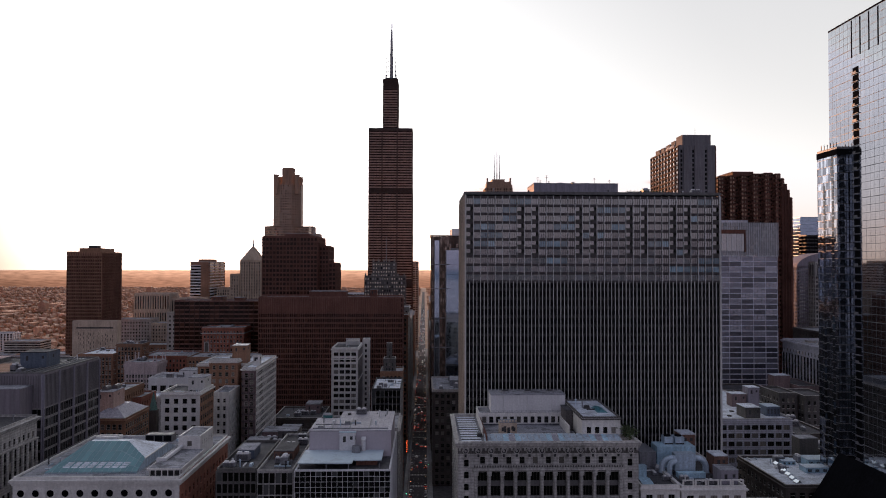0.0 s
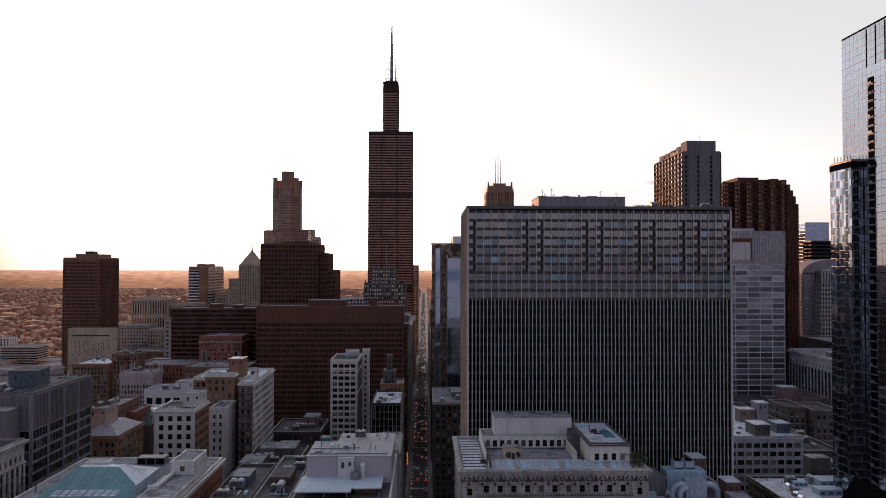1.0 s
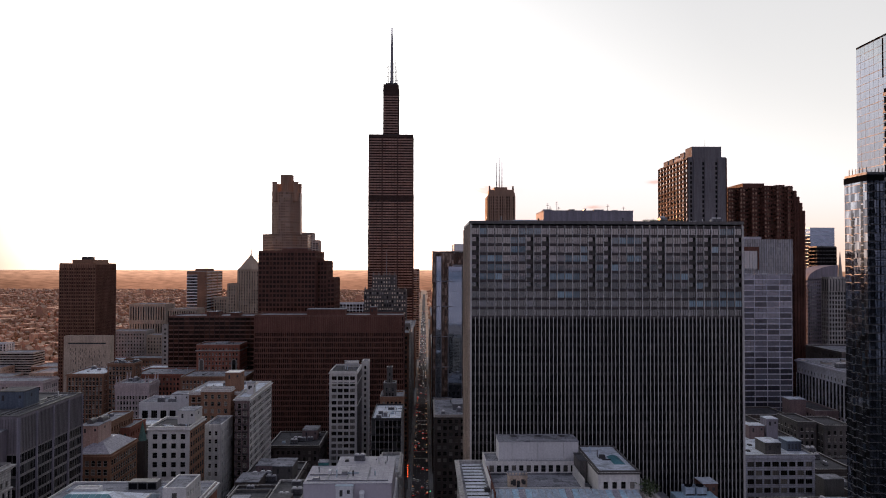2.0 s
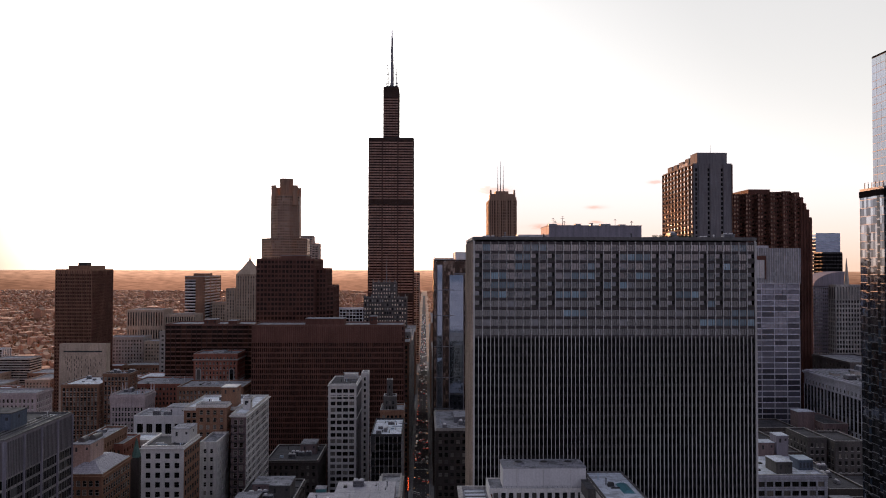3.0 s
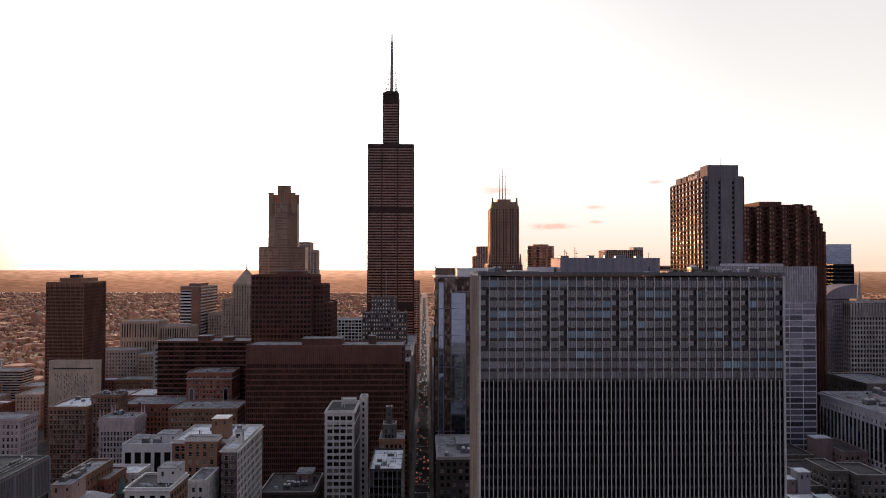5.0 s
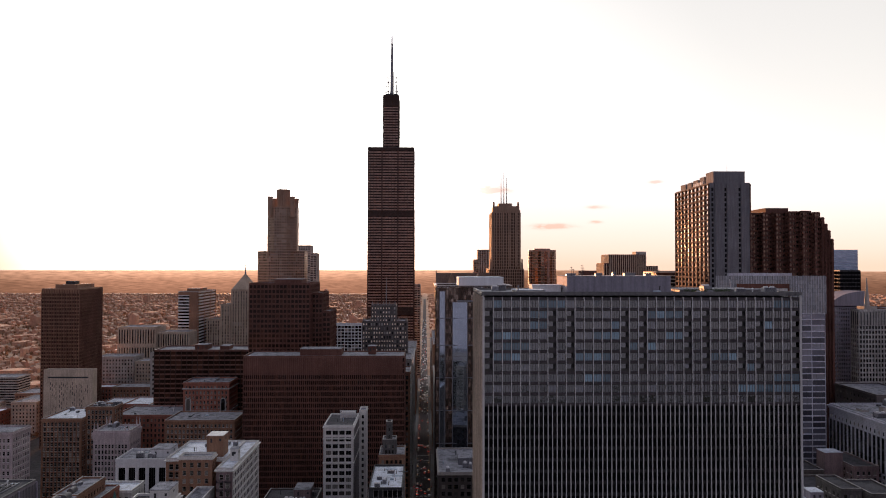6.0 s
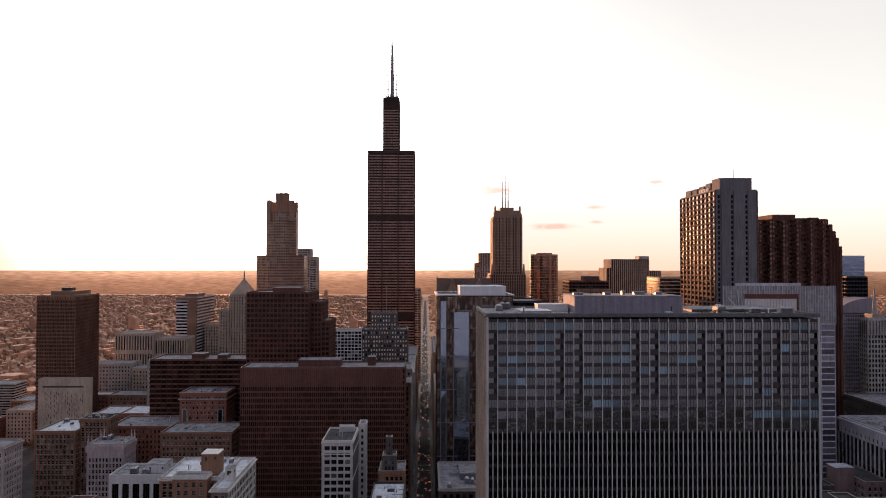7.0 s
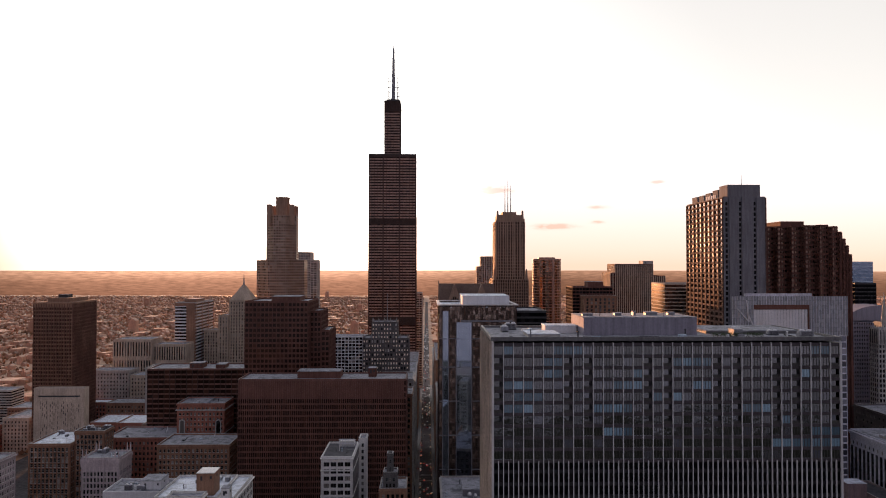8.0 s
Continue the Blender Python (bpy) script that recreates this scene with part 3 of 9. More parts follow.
class Building:
    """A building over a rectangle, with a wall for each compass side; e looks to the camera's start."""
    def __init__(self, name, label, x0, x1, y0, y1, z1, z0=0.0, category="building", group="", parent=None):
        self.x0, self.x1, self.y0, self.y1, self.z0, self.z1 = x0, x1, y0, y1, z0, z1
        self.o = Vector(((x0 + x1) / 2, (y0 + y1) / 2, z0))
        if parent is None:
            self.root = root(name, *self.o, label, category, group)
        else:
            # a part with pieces of its own: its solid core carries them
            c = Acc(SLATE)
            c.box(x0 + 0.6, x1 - 0.6, y0 + 0.6, y1 - 0.6, z0, z1 - 0.3)
            self.root = new(name, c.mesh(name, self.o))
            self.root.parent = parent
            self.root.location = self.o - parent.location
        self.parts = {}
        self.wins = []
        self.fine = {"glazing", "spandrel", "pier", "rib", "slot", "slit", "balcony", "mullion", "fins", "floor_band", "bracket", "shed_roof", "louvre_band", "mirror_bay", "pinnacle", "panel", "column", "sill", "pilaster"}

    def acc(self, name, *mats):
        key = (name, mats[0].name)
        if key not in self.parts:
            self.parts[key] = Acc(*mats)
        return self.parts[key]

    def side(self, s):
        x0, x1, y0, y1 = self.x0, self.x1, self.y0, self.y1
        return {"e": ((x0, y0), (1, 0), (0, -1), x1 - x0, 0.0), "n": ((x1, y0), (0, 1), (1, 0), y1 - y0, math.pi / 2),
                "w": ((x1, y1), (-1, 0), (0, 1), x1 - x0, math.pi), "s": ((x0, y1), (0, -1), (-1, 0), y1 - y0, -math.pi / 2)}[s]

    def at(self, sd, s, z, d):
        (ox, oy), (ux, uy), (nx, ny), _, _ = sd
        return (ox + ux * s + nx * d, oy + uy * s + ny * d, z)

    def fbox(self, acc, sd, s0, s1, z0, z1, d0, d1, mi=0):
        (ox, oy), (ux, uy), (nx, ny), _, _ = sd
        xa, ya = ox + ux * s0 + nx * d0, oy + uy * s0 + ny * d0
        xb, yb = ox + ux * s1 + nx * d1, oy + uy * s1 + ny * d1
        acc.box(min(xa, xb), max(xa, xb), min(ya, yb), max(ya, yb), z0, z1, mi)

    def plain(self, s, wall, z0=None, z1=None):
        sd = self.side(s)
        z0, z1 = self.z0 if z0 is None else z0, self.z1 if z1 is None else z1
        W = sd[3]
        self.acc("wall", wall).quad(self.at(sd, 0, z0, 0), self.at(sd, W, z0, 0), self.at(sd, W, z1, 0), self.at(sd, 0, z1, 0))

    def plain_part(self, s, wall, sa, sb, z0, z1):
        sd = self.side(s)
        self.acc("wall", wall).quad(self.at(sd, sa, z0, 0), self.at(sd, sb, z0, 0), self.at(sd, sb, z1, 0), self.at(sd, sa, z1, 0))

    def punched(self, s, wall, cols, rows, ww, wh, z0=None, z1=None, margin=1.0, depth=0.35, sill=0.5, solo=0, style="sash", frame_mat=None, glass_mat=None, sill_mat=None, pil=0.0, s0=0.0, s1=None):
        """A masonry wall with openings through it; ww, wh: the opening in metres; solo: windows that are parts of their own."""
        sd = self.side(s)
        a = self.acc("wall", wall)
        W0, W = s0, sd[3] if s1 is None else s1
        z0, z1 = self.z0 if z0 is None else z0, self.z1 if z1 is None else z1
        cw, rh = (W - W0 - 2 * margin) / cols, (z1 - z0) / rows
        ww, wh = min(ww, cw * 0.94), min(wh, rh * 0.94)
        P = lambda s_, z_, d_=0.0: self.at(sd, s_, z_, d_)
        Q = lambda sa, sb, za, zb: a.quad(P(sa, za), P(sb, za), P(sb, zb), P(sa, zb))
        Q(W0, W0 + margin, z0, z1)
        Q(W - margin, W, z0, z1)
        gap = (rh - wh) * sill
        prev = z0
        for r in range(rows):
            za = z0 + r * rh + gap
            zb = za + wh
            Q(W0 + margin, W - margin, prev, za)
            prev = zb
            edge = W0 + margin
            for c in range(cols):
                sa = W0 + margin + c * cw + (cw - ww) / 2
                sb = sa + ww
                Q(edge, sa, za, zb)
                edge = sb
                a.quad(P(sa, za), P(sb, za), P(sb, za, -depth), P(sa, za, -depth))
                a.quad(P(sa, zb, -depth), P(sb, zb, -depth), P(sb, zb), P(sa, zb))
                a.quad(P(sa, za, -depth), P(sa, zb, -depth), P(sa, zb), P(sa, za))
                a.quad(P(sb, za), P(sb, zb), P(sb, zb, -depth), P(sb, za, -depth))
                if depth > 0.3 and z1 > 25:
                    self.fbox(self.acc("sill", sill_mat or wall), sd, sa - 0.15, sb + 0.15, za - 0.28, za, 0.003, 0.22)
                self.wins.append((solo, (za + zb) / 2, P((sa + sb) / 2, (za + zb) / 2, -depth), sd[4], ww, wh, style, frame_mat or FRAME_DARK, glass_mat or WIN))
            Q(edge, W - margin, za, zb)
        Q(W0 + margin, W - margin, prev, z1)
        if pil:
            for c in range(cols + 1):
                sc = W0 + margin + c * cw
                self.fbox(self.acc("pilaster", wall), sd, sc - pil / 2, sc + pil / 2, z0, z1, 0.003, 0.3)

    def lattice(self, s, cols, rows, pier, span, glazing, pw=0.5, pd=0.5, sh=1.2, sdp=0.15, z0=None, z1=None, tilt=0.004, edge=0.0, names=("pier", "spandrel"), s0=0.0, s1=None, solo=False):
        """A curtain wall: panes one by one, floor bands and upright mullions before them."""
        sd = self.side(s)
        W0, W = s0, sd[3] if s1 is None else s1
        z0, z1 = self.z0 if z0 is None else z0, self.z1 if z1 is None else z1
        g = self.acc("glazing", glazing)
        cw, rh = (W - W0) / cols, (z1 - z0) / rows
        rnd = random.Random(int(W * 10 + z1))
        for r in range(rows):
            for c in range(cols):
                j = [rnd.uniform(-tilt, tilt) * cw for _ in range(2)]
                a, b = W0 + c * cw + 0.01, W0 + (c + 1) * cw - 0.01
                za, zb = z0 + r * rh + sh * 0.5, z0 + (r + 1) * rh - sh * 0.5
                g.quad(self.at(sd, a, za, j[0]), self.at(sd, b, za, j[1]), self.at(sd, b, zb, j[1]), self.at(sd, a, zb, j[0]))
        if span is not None:
            q = self.acc(names[1], span)
            for r in range(rows + 1):
                zc = z0 + r * rh
                self.fbox(q, sd, W0, W, max(z0, zc - sh / 2), min(z1, zc + sh / 2), -0.3, sdp)
        if pier is not None:
            for c in range(cols + 1):
                q = Acc(pier) if solo else self.acc(names[0], pier)
                sc = W0 + c * cw
                self.fbox(q, sd, max(W0, sc - pw / 2), min(W, sc + pw / 2), z0, z1, -0.3, pd)
                if solo:
                    part(names[0], q, self.root, origin=self.o)

    def core(self, mat, inset=0.35):
        self.acc("core", mat).box(self.x0 + inset, self.x1 - inset, self.y0 + inset, self.y1 - inset, self.z0, self.z1 - 0.2)

    def roof(self, mat, par=1.0, thick=0.5, par_mat=None, drop=0.0, coping=None):
        """A flat roof inside a parapet."""
        x0, x1, y0, y1, z = self.x0, self.x1, self.y0, self.y1, self.z1
        self.acc("roof", mat).box(x0 + 0.05, x1 - 0.05, y0 + 0.05, y1 - 0.05, z - 0.6 - drop, z - 0.05 - drop)
        if par:
            self.acc("parapet", par_mat or LIMESTONE).loop(x0, x1, y0, y1, [(0, z - drop), (0, z + par), (-thick, z + par), (-thick, z - drop)])
            if coping:
                self.acc("coping", coping).loop(x0, x1, y0, y1, [(0.08, z + par + 0.003), (0.08, z + par + 0.16), (-thick - 0.08, z + par + 0.16), (-thick - 0.08, z + par + 0.003)])

    def cornice(self, mat, z, out=0.8, h=1.0, steps=2):
        """A moulded band round the walls, one closed profile."""
        q = self.acc("cornice", mat)
        prof = [(-0.05, z)]
        for i in range(steps):
            o = out * (i + 1) / steps
            prof += [(o, z + h * i / steps + 0.04), (o, z + h * (i + 1) / steps)]
        prof.append((-0.05, z + h))
        q.loop(self.x0, self.x1, self.y0, self.y1, prof)

    def done(self, cap=220):
        for (name, _), acc in self.parts.items():
            many = name in self.fine
            part(name, acc, self.root, kind="stuff" if many else "", origin=self.o)
        solo = sorted((w for w in self.wins if w[0]), key=lambda w: (-w[0], -w[1]))[:cap]
        keep = set(id(w) for w in solo)
        shared = {}
        ox, oy, oz = self.o
        for w in solo:
            key = (round(w[4], 3), round(w[5], 3), w[6], w[7].name, w[8].name)
            if key not in shared:
                shared[key] = window_mesh(w[4], w[5], w[7], w[8], w[6])
            ob = new("window", shared[key])
            ob.parent = self.root
            ob.location = (w[2][0] - ox, w[2][1] - oy, w[2][2] - oz)
            ob.rotation_euler = (0, 0, w[3])
        rest = [w for w in self.wins if id(w) not in keep]
        if rest:
            fm, gm = rest[0][7], rest[0][8]
            a = Acc(fm, gm)
            for w in rest:
                (x, y, z), ang, ww, wh = w[2], w[3], w[4] / 2, w[5] / 2
                c, s = math.cos(ang), math.sin(ang)
                a.quad((x - c * ww, y - s * ww, z - wh), (x + c * ww, y + s * ww, z - wh), (x + c * ww, y + s * ww, z + wh), (x - c * ww, y - s * ww, z + wh), 1)
                nx, ny = s * 0.05, -c * 0.05
                a.quad((x - c * ww + nx, y - s * ww + ny, z - 0.07), (x + c * ww + nx, y + s * ww + ny, z - 0.07), (x + c * ww + nx, y + s * ww + ny, z + 0.07), (x - c * ww + nx, y - s * ww + ny, z + 0.07), 0)
            part("window_field", a, self.root, kind="stuff", origin=self.o)
        return self.root


def masonry(name, label, x0, x1, y0, y1, z1, wall, cw=3.2, fh=3.8, ww=1.5, wh=2.1, top=1.5, roof_mat=None, corn=0.7, solo="", style="sash", par=0.9, walls=None, glass_mat=None, frame_mat=None, done=True, corn_mat=None, cap=220, z0=0.0, sill_mat=None, pil=0.0, depth=0.35):
    """A block with punched windows on all sides; solo: the sides whose windows are parts of their own."""
    b = Building(name, label, x0, x1, y0, y1, z1, z0)
    for s in "enws":
        W = b.side(s)[3]
        wm = (walls or {}).get(s, wall)
        cols, rows = max(1, round((W - 2) / cw)), max(1, round((z1 - top - z0) / fh))
        b.punched(s, wm, cols, rows, ww, wh, z0, z1 - top, solo=1 if s in solo else 0, style=style, glass_mat=glass_mat, frame_mat=frame_mat, sill_mat=sill_mat, pil=pil, depth=depth)
        b.plain(s, wm, z1 - top, z1)
    b.roof(roof_mat or ROOF_GREY, par, par_mat=corn_mat or wall, coping=CREAM if wall is CREAM or wall is WHITE_BRICK else LIMESTONE)
    if corn:
        b.cornice(corn_mat or wall, z1 - top * 0.6, corn, top * 0.55)
    return b.done(cap) if done else b


def curtain(name, label, x0, x1, y0, y1, z1, pier, span, glazing, cw=3.0, fh=3.9, pw=0.4, pd=0.4, sh=1.2, sdp=0.15, roof_mat=None, par=1.0, sides="enws", done=True, z0=0.0, core_mat=None, tilt=0.004):
    b = Building(name, label, x0, x1, y0, y1, z1, z0)
    for s in sides:
        W = b.side(s)[3]
        b.lattice(s, max(1, round(W / cw)), max(1, round((z1 - z0) / fh)), pier, span, glazing, pw, pd, sh, sdp, z0, z1, tilt)
    b.core(core_mat or SLATE)
    b.roof(roof_mat or ROOF_GREY, par, par_mat=span or pier)
    return b.done() if done else b


def rooftop(name, label, x0, x1, y0, y1, z0, h, mat, top=None, category="plant room", louvres=0):
    """A plant room or tank house on a roof: walls with a coping, and louvred bays."""
    r = root(name, (x0 + x1) / 2, (y0 + y1) / 2, z0, label, category)
    a = Acc(mat, SLATE)
    a.box(x0, x1, y0, y1, z0, z0 + h)
    if 3.0 < h < 14 and 3.5 < x1 - x0 < 16 and not louvres:
        xd, zs = x0 + (x1 - x0) * 0.22, z0 + max(0.1, h - 3.4)
        a.box(xd, xd + 1.0, y0 - 0.05, y0 - 0.004, zs, zs + 2.1, 1)
        a.box(x1 - 2.0, x1 - 1.0, y0 - 0.05, y0 - 0.004, zs + 0.9, zs + 2.1, 1)
        ym = (y0 + y1) / 2
        a.box(x1 + 0.004, x1 + 0.05, ym - 0.6, ym + 0.6, zs + 0.9, zs + 2.1, 1)
        a.box(x0 - 0.12, x1 + 0.12, y0 - 0.12, y1 + 0.12, z0 + h - 0.75, z0 + h - 0.5)
    part("wall", a, r)
    c = Acc(top or ROOF_GREY)
    c.box(x0 - 0.15, x1 + 0.15, y0 - 0.15, y1 + 0.15, z0 + h, z0 + h + 0.3)
    part("coping", c, r)
    for i in range(louvres):
        w = (x1 - x0) / louvres
        q = Acc(SLATE)
        xa, xb = x0 + (i + 0.25) * w, x0 + (i + 0.75) * w
        for k in range(6):
            zz = z0 + h * (0.25 + 0.09 * k)
            q.box(xa, xb, y0 - 0.12, y0 - 0.003, zz, zz + h * 0.055)
        part("louvre", q, r)
    return r


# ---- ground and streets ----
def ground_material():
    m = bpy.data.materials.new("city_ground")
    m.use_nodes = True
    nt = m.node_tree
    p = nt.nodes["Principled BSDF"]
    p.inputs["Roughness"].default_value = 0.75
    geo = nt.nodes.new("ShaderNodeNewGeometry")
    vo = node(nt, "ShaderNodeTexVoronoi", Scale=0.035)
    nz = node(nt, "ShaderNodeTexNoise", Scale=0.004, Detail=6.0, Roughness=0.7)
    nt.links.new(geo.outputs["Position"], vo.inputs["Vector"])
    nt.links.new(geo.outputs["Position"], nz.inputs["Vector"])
    # haze put into the ground colours: paler, warmer browns
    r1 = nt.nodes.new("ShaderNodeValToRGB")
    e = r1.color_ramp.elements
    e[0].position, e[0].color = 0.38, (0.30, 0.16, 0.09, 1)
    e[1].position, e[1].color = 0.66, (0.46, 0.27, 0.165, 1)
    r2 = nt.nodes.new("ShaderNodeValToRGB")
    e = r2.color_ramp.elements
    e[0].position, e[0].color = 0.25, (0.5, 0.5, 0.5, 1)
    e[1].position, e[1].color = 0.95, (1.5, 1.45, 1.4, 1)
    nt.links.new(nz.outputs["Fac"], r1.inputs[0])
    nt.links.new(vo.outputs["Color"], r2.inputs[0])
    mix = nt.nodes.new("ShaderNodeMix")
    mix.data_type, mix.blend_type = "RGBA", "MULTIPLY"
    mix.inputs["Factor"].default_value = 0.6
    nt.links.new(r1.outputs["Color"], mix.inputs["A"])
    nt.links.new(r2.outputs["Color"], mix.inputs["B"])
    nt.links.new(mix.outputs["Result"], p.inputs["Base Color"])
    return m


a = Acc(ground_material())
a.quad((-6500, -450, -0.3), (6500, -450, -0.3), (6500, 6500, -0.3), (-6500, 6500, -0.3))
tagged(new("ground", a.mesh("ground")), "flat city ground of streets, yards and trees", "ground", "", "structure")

a = Acc(surface("lake_water", (0.06, 0.085, 0.12), rough=0.2, streak=0.0, spread=0.15, patch=0.01, grain=0.2, spec=0.5))
a.quad((-6500, -6500, -0.6), (6500, -6500, -0.6), (6500, -448, -0.6), (-6500, -448, -0.6))
tagged(new("water", a.mesh("water")), "calm blue-grey lake behind the city shore", "water", "", "structure")
# never in view; added dark so the facing windows mirror something dark
a = Acc(surface("park_lawn", (0.045, 0.048, 0.03), rough=0.95, spread=0.5, patch=0.02, grain=0.15, streak=0.0))
a.quad((-2500, -450, -0.28), (2500, -450, -0.28), (2500, 60, -0.28), (-2500, 60, -0.28))
tagged(new("lawn", a.mesh("lawn")), "dark lakefront park lawn behind the avenue", "lawn", "", "structure")
a = Acc(surface("downtown_ground", (0.085, 0.078, 0.078), rough=0.95, spread=0.4, grain=0.3, patch=0.03, streak=0.0, spec=0.05))
a.quad((-430, 60, -0.295), (470, 60, -0.295), (470, 1330, -0.295), (-430, 1330, -0.295))
tagged(new("ground", a.mesh("ground")), "dark paved ground of alleys and yards downtown", "ground", "", "structure")
STREET = -2.6        # the middle of the long street
a = Acc(ASPHALT)
a.box(STREET - 6.2, STREET + 6.2, 150, 4200, -0.28, 0.0)
tagged(new("road", a.mesh("road")), "long straight asphalt street between tall buildings", "road", "", "structure")
for sx in (-1, 1):
    a = Acc(PAVING)
    xa, xb = sorted((STREET + sx * 6.21, STREET + sx * 9.8))
    a.box(xa, xb, 150, 1330, -0.27, 0.16)
    tagged(new("pavement", a.mesh("pavement")), "concrete pavement with a raised kerb along the street", "pavement", "", "structure")
for name, yc, hw in (("avenue_near", 222, 16), ("avenue_second", 345, 9), ("avenue_third", 518, 11), ("avenue_fourth", 648, 8), ("avenue_fifth", 790, 8), ("avenue_sixth", 985, 8), ("avenue_seventh", 1240, 10)):
    for xa, xb in ((-900, STREET - 9.9), (STREET + 9.9, 900)):
        a = Acc(ASPHALT)
        a.box(xa, xb, yc - hw, yc + hw, -0.29, -0.01)
        tagged(new("road", a.mesh("road")), "asphalt cross street between city blocks", "road", "", "structure")


# ---- the large towers ----
def steel_skyscraper():
    """Bundled square tubes of black aluminium with bronze glass, stepping back to two of nine, with twin masts."""
    r = root("skyscraper", -52, 1171, 0, "tallest black stepped skyscraper with two white masts", "skyscraper")
    edges, y0 = (-86.4, -65.3, -41.7, -17.7), 1137.0
    floors = 4.05
    tops = {(0, 0): 278.0, (1, 0): 366.5, (2, 0): 366.5, (0, 1): 366.5, (1, 1): 450.0, (2, 1): 366.5, (0, 2): 200.0, (1, 2): 450.0, (2, 2): 278.0}
    tops[(0, 0)] = 366.5
    belts = ((118, 128), (262, 272), (361, 366.5), (432, 450))
    for (i, j), z1 in tops.items():
        xa, xb, ya, yb = edges[i], edges[i + 1], y0 + j * 22.9, y0 + (j + 1) * 22.9
        b = Building("tube", "", xa, xb, ya, yb, z1, parent=r)
        for s in "enws":
            sd = b.side(s)
            w = sd[3]
            g, sp, pr, lv = b.acc("glazing", WIN_BRONZE), b.acc("spandrel", HAZED_BRONZE), b.acc("column", DARK_STEEL), b.acc("louvre_band", DARK_STEEL)
            n = round(z1 / floors)
            for k in range(n):
                za = z1 * k / n
                zb = z1 * (k + 1) / n
                if any(p <= za + 1 and zb <= q + 2.5 for p, q in belts):
                    for t in range(3):
                        zz = za + (zb - za) * t / 3
                        b.fbox(lv, sd, 0.05, w - 0.05, zz, zz + (zb - za) / 3 - 0.25, -0.4, 0.10)
                    continue
                b.fbox(sp, sd, 0.05, w - 0.05, za, za + 1.9, -0.4, 0.16)
                for c in range(5):
                    sa, sb = w * c / 5, w * (c + 1) / 5
                    g.quad(b.at(sd, sa, za + 1.9, -0.05), b.at(sd, sb, za + 1.9, -0.05), b.at(sd, sb, zb, -0.05), b.at(sd, sa, zb, -0.05))
            for c in range(6):
                wide = 0.5 if c in (0, 5) else 0.22
                sc = min(max(w * c / 5, wide), w - wide)
                b.fbox(pr, sd, sc - wide, sc + wide, 0, z1, -0.4, 0.35 if c not in (0, 5) else 0.3)
        b.acc("roof", ROOF_TAR).box(xa + 0.2, xb - 0.2, ya + 0.2, yb - 0.2, z1 - 0.3, z1 + 0.4)
        b.done()
    # roof works and masts
    for yy, big in ((1166.0, 0), (1198.0, 1)):
        cx = -53.0
        a = Acc(GREY_METAL, SLATE)
        levels = ((450, 7.0, 3.0), (457, 38, 2.2), (495, 27, 1.5), (522, 17, 0.95), (539, 13, 0.5)) if big else ((450, 7.0, 2.7), (457, 34, 1.9), (491, 24, 1.3), (515, 16, 0.8), (531, 10, 0.45))
        for z, h, rr in levels:
            a.prism(ring(cx, yy, rr, 10), z, z + h, 0, ring(cx, yy, rr * 0.86, 10))
            a.prism(ring(cx, yy, rr + 0.35, 10), z - 0.25, z + 0.25, 1)
        part("mast", a, r, "white tapered broadcast mast")
    a = Acc(SLATE)
    a.box(-61, -43, 1162, 1200, 450, 452.5)
    part("roof_house", a, r)
    for zz in (470.5, 480.0):
        a = Acc(GREY_METAL)
        a.box(-60.0, -46.0, 1165.7, 1166.3, zz, zz + 0.5)
        part("cross_arm", a, r)
    for cx, cy, h in ((-59.8, 1163, 41), (-57.6, 1165, 31), (-46.3, 1163, 41), (-45.2, 1164, 29), (-62, 1170, 9), (-43.5, 1161, 8)):
        a = Acc(GREY_METAL)
        a.prism(ring(cx, cy, 0.55, 6), 450, 450 + h, 0, ring(cx, cy, 0.3, 6))
        for t in range(int(h / 8)):
            a.box(cx - 1.3, cx + 1.3, cy - 0.2, cy + 0.2, 456 + 7 * t, 456.6 + 7 * t)
        part("aerial", a, r)
    return r


steel_skyscraper()


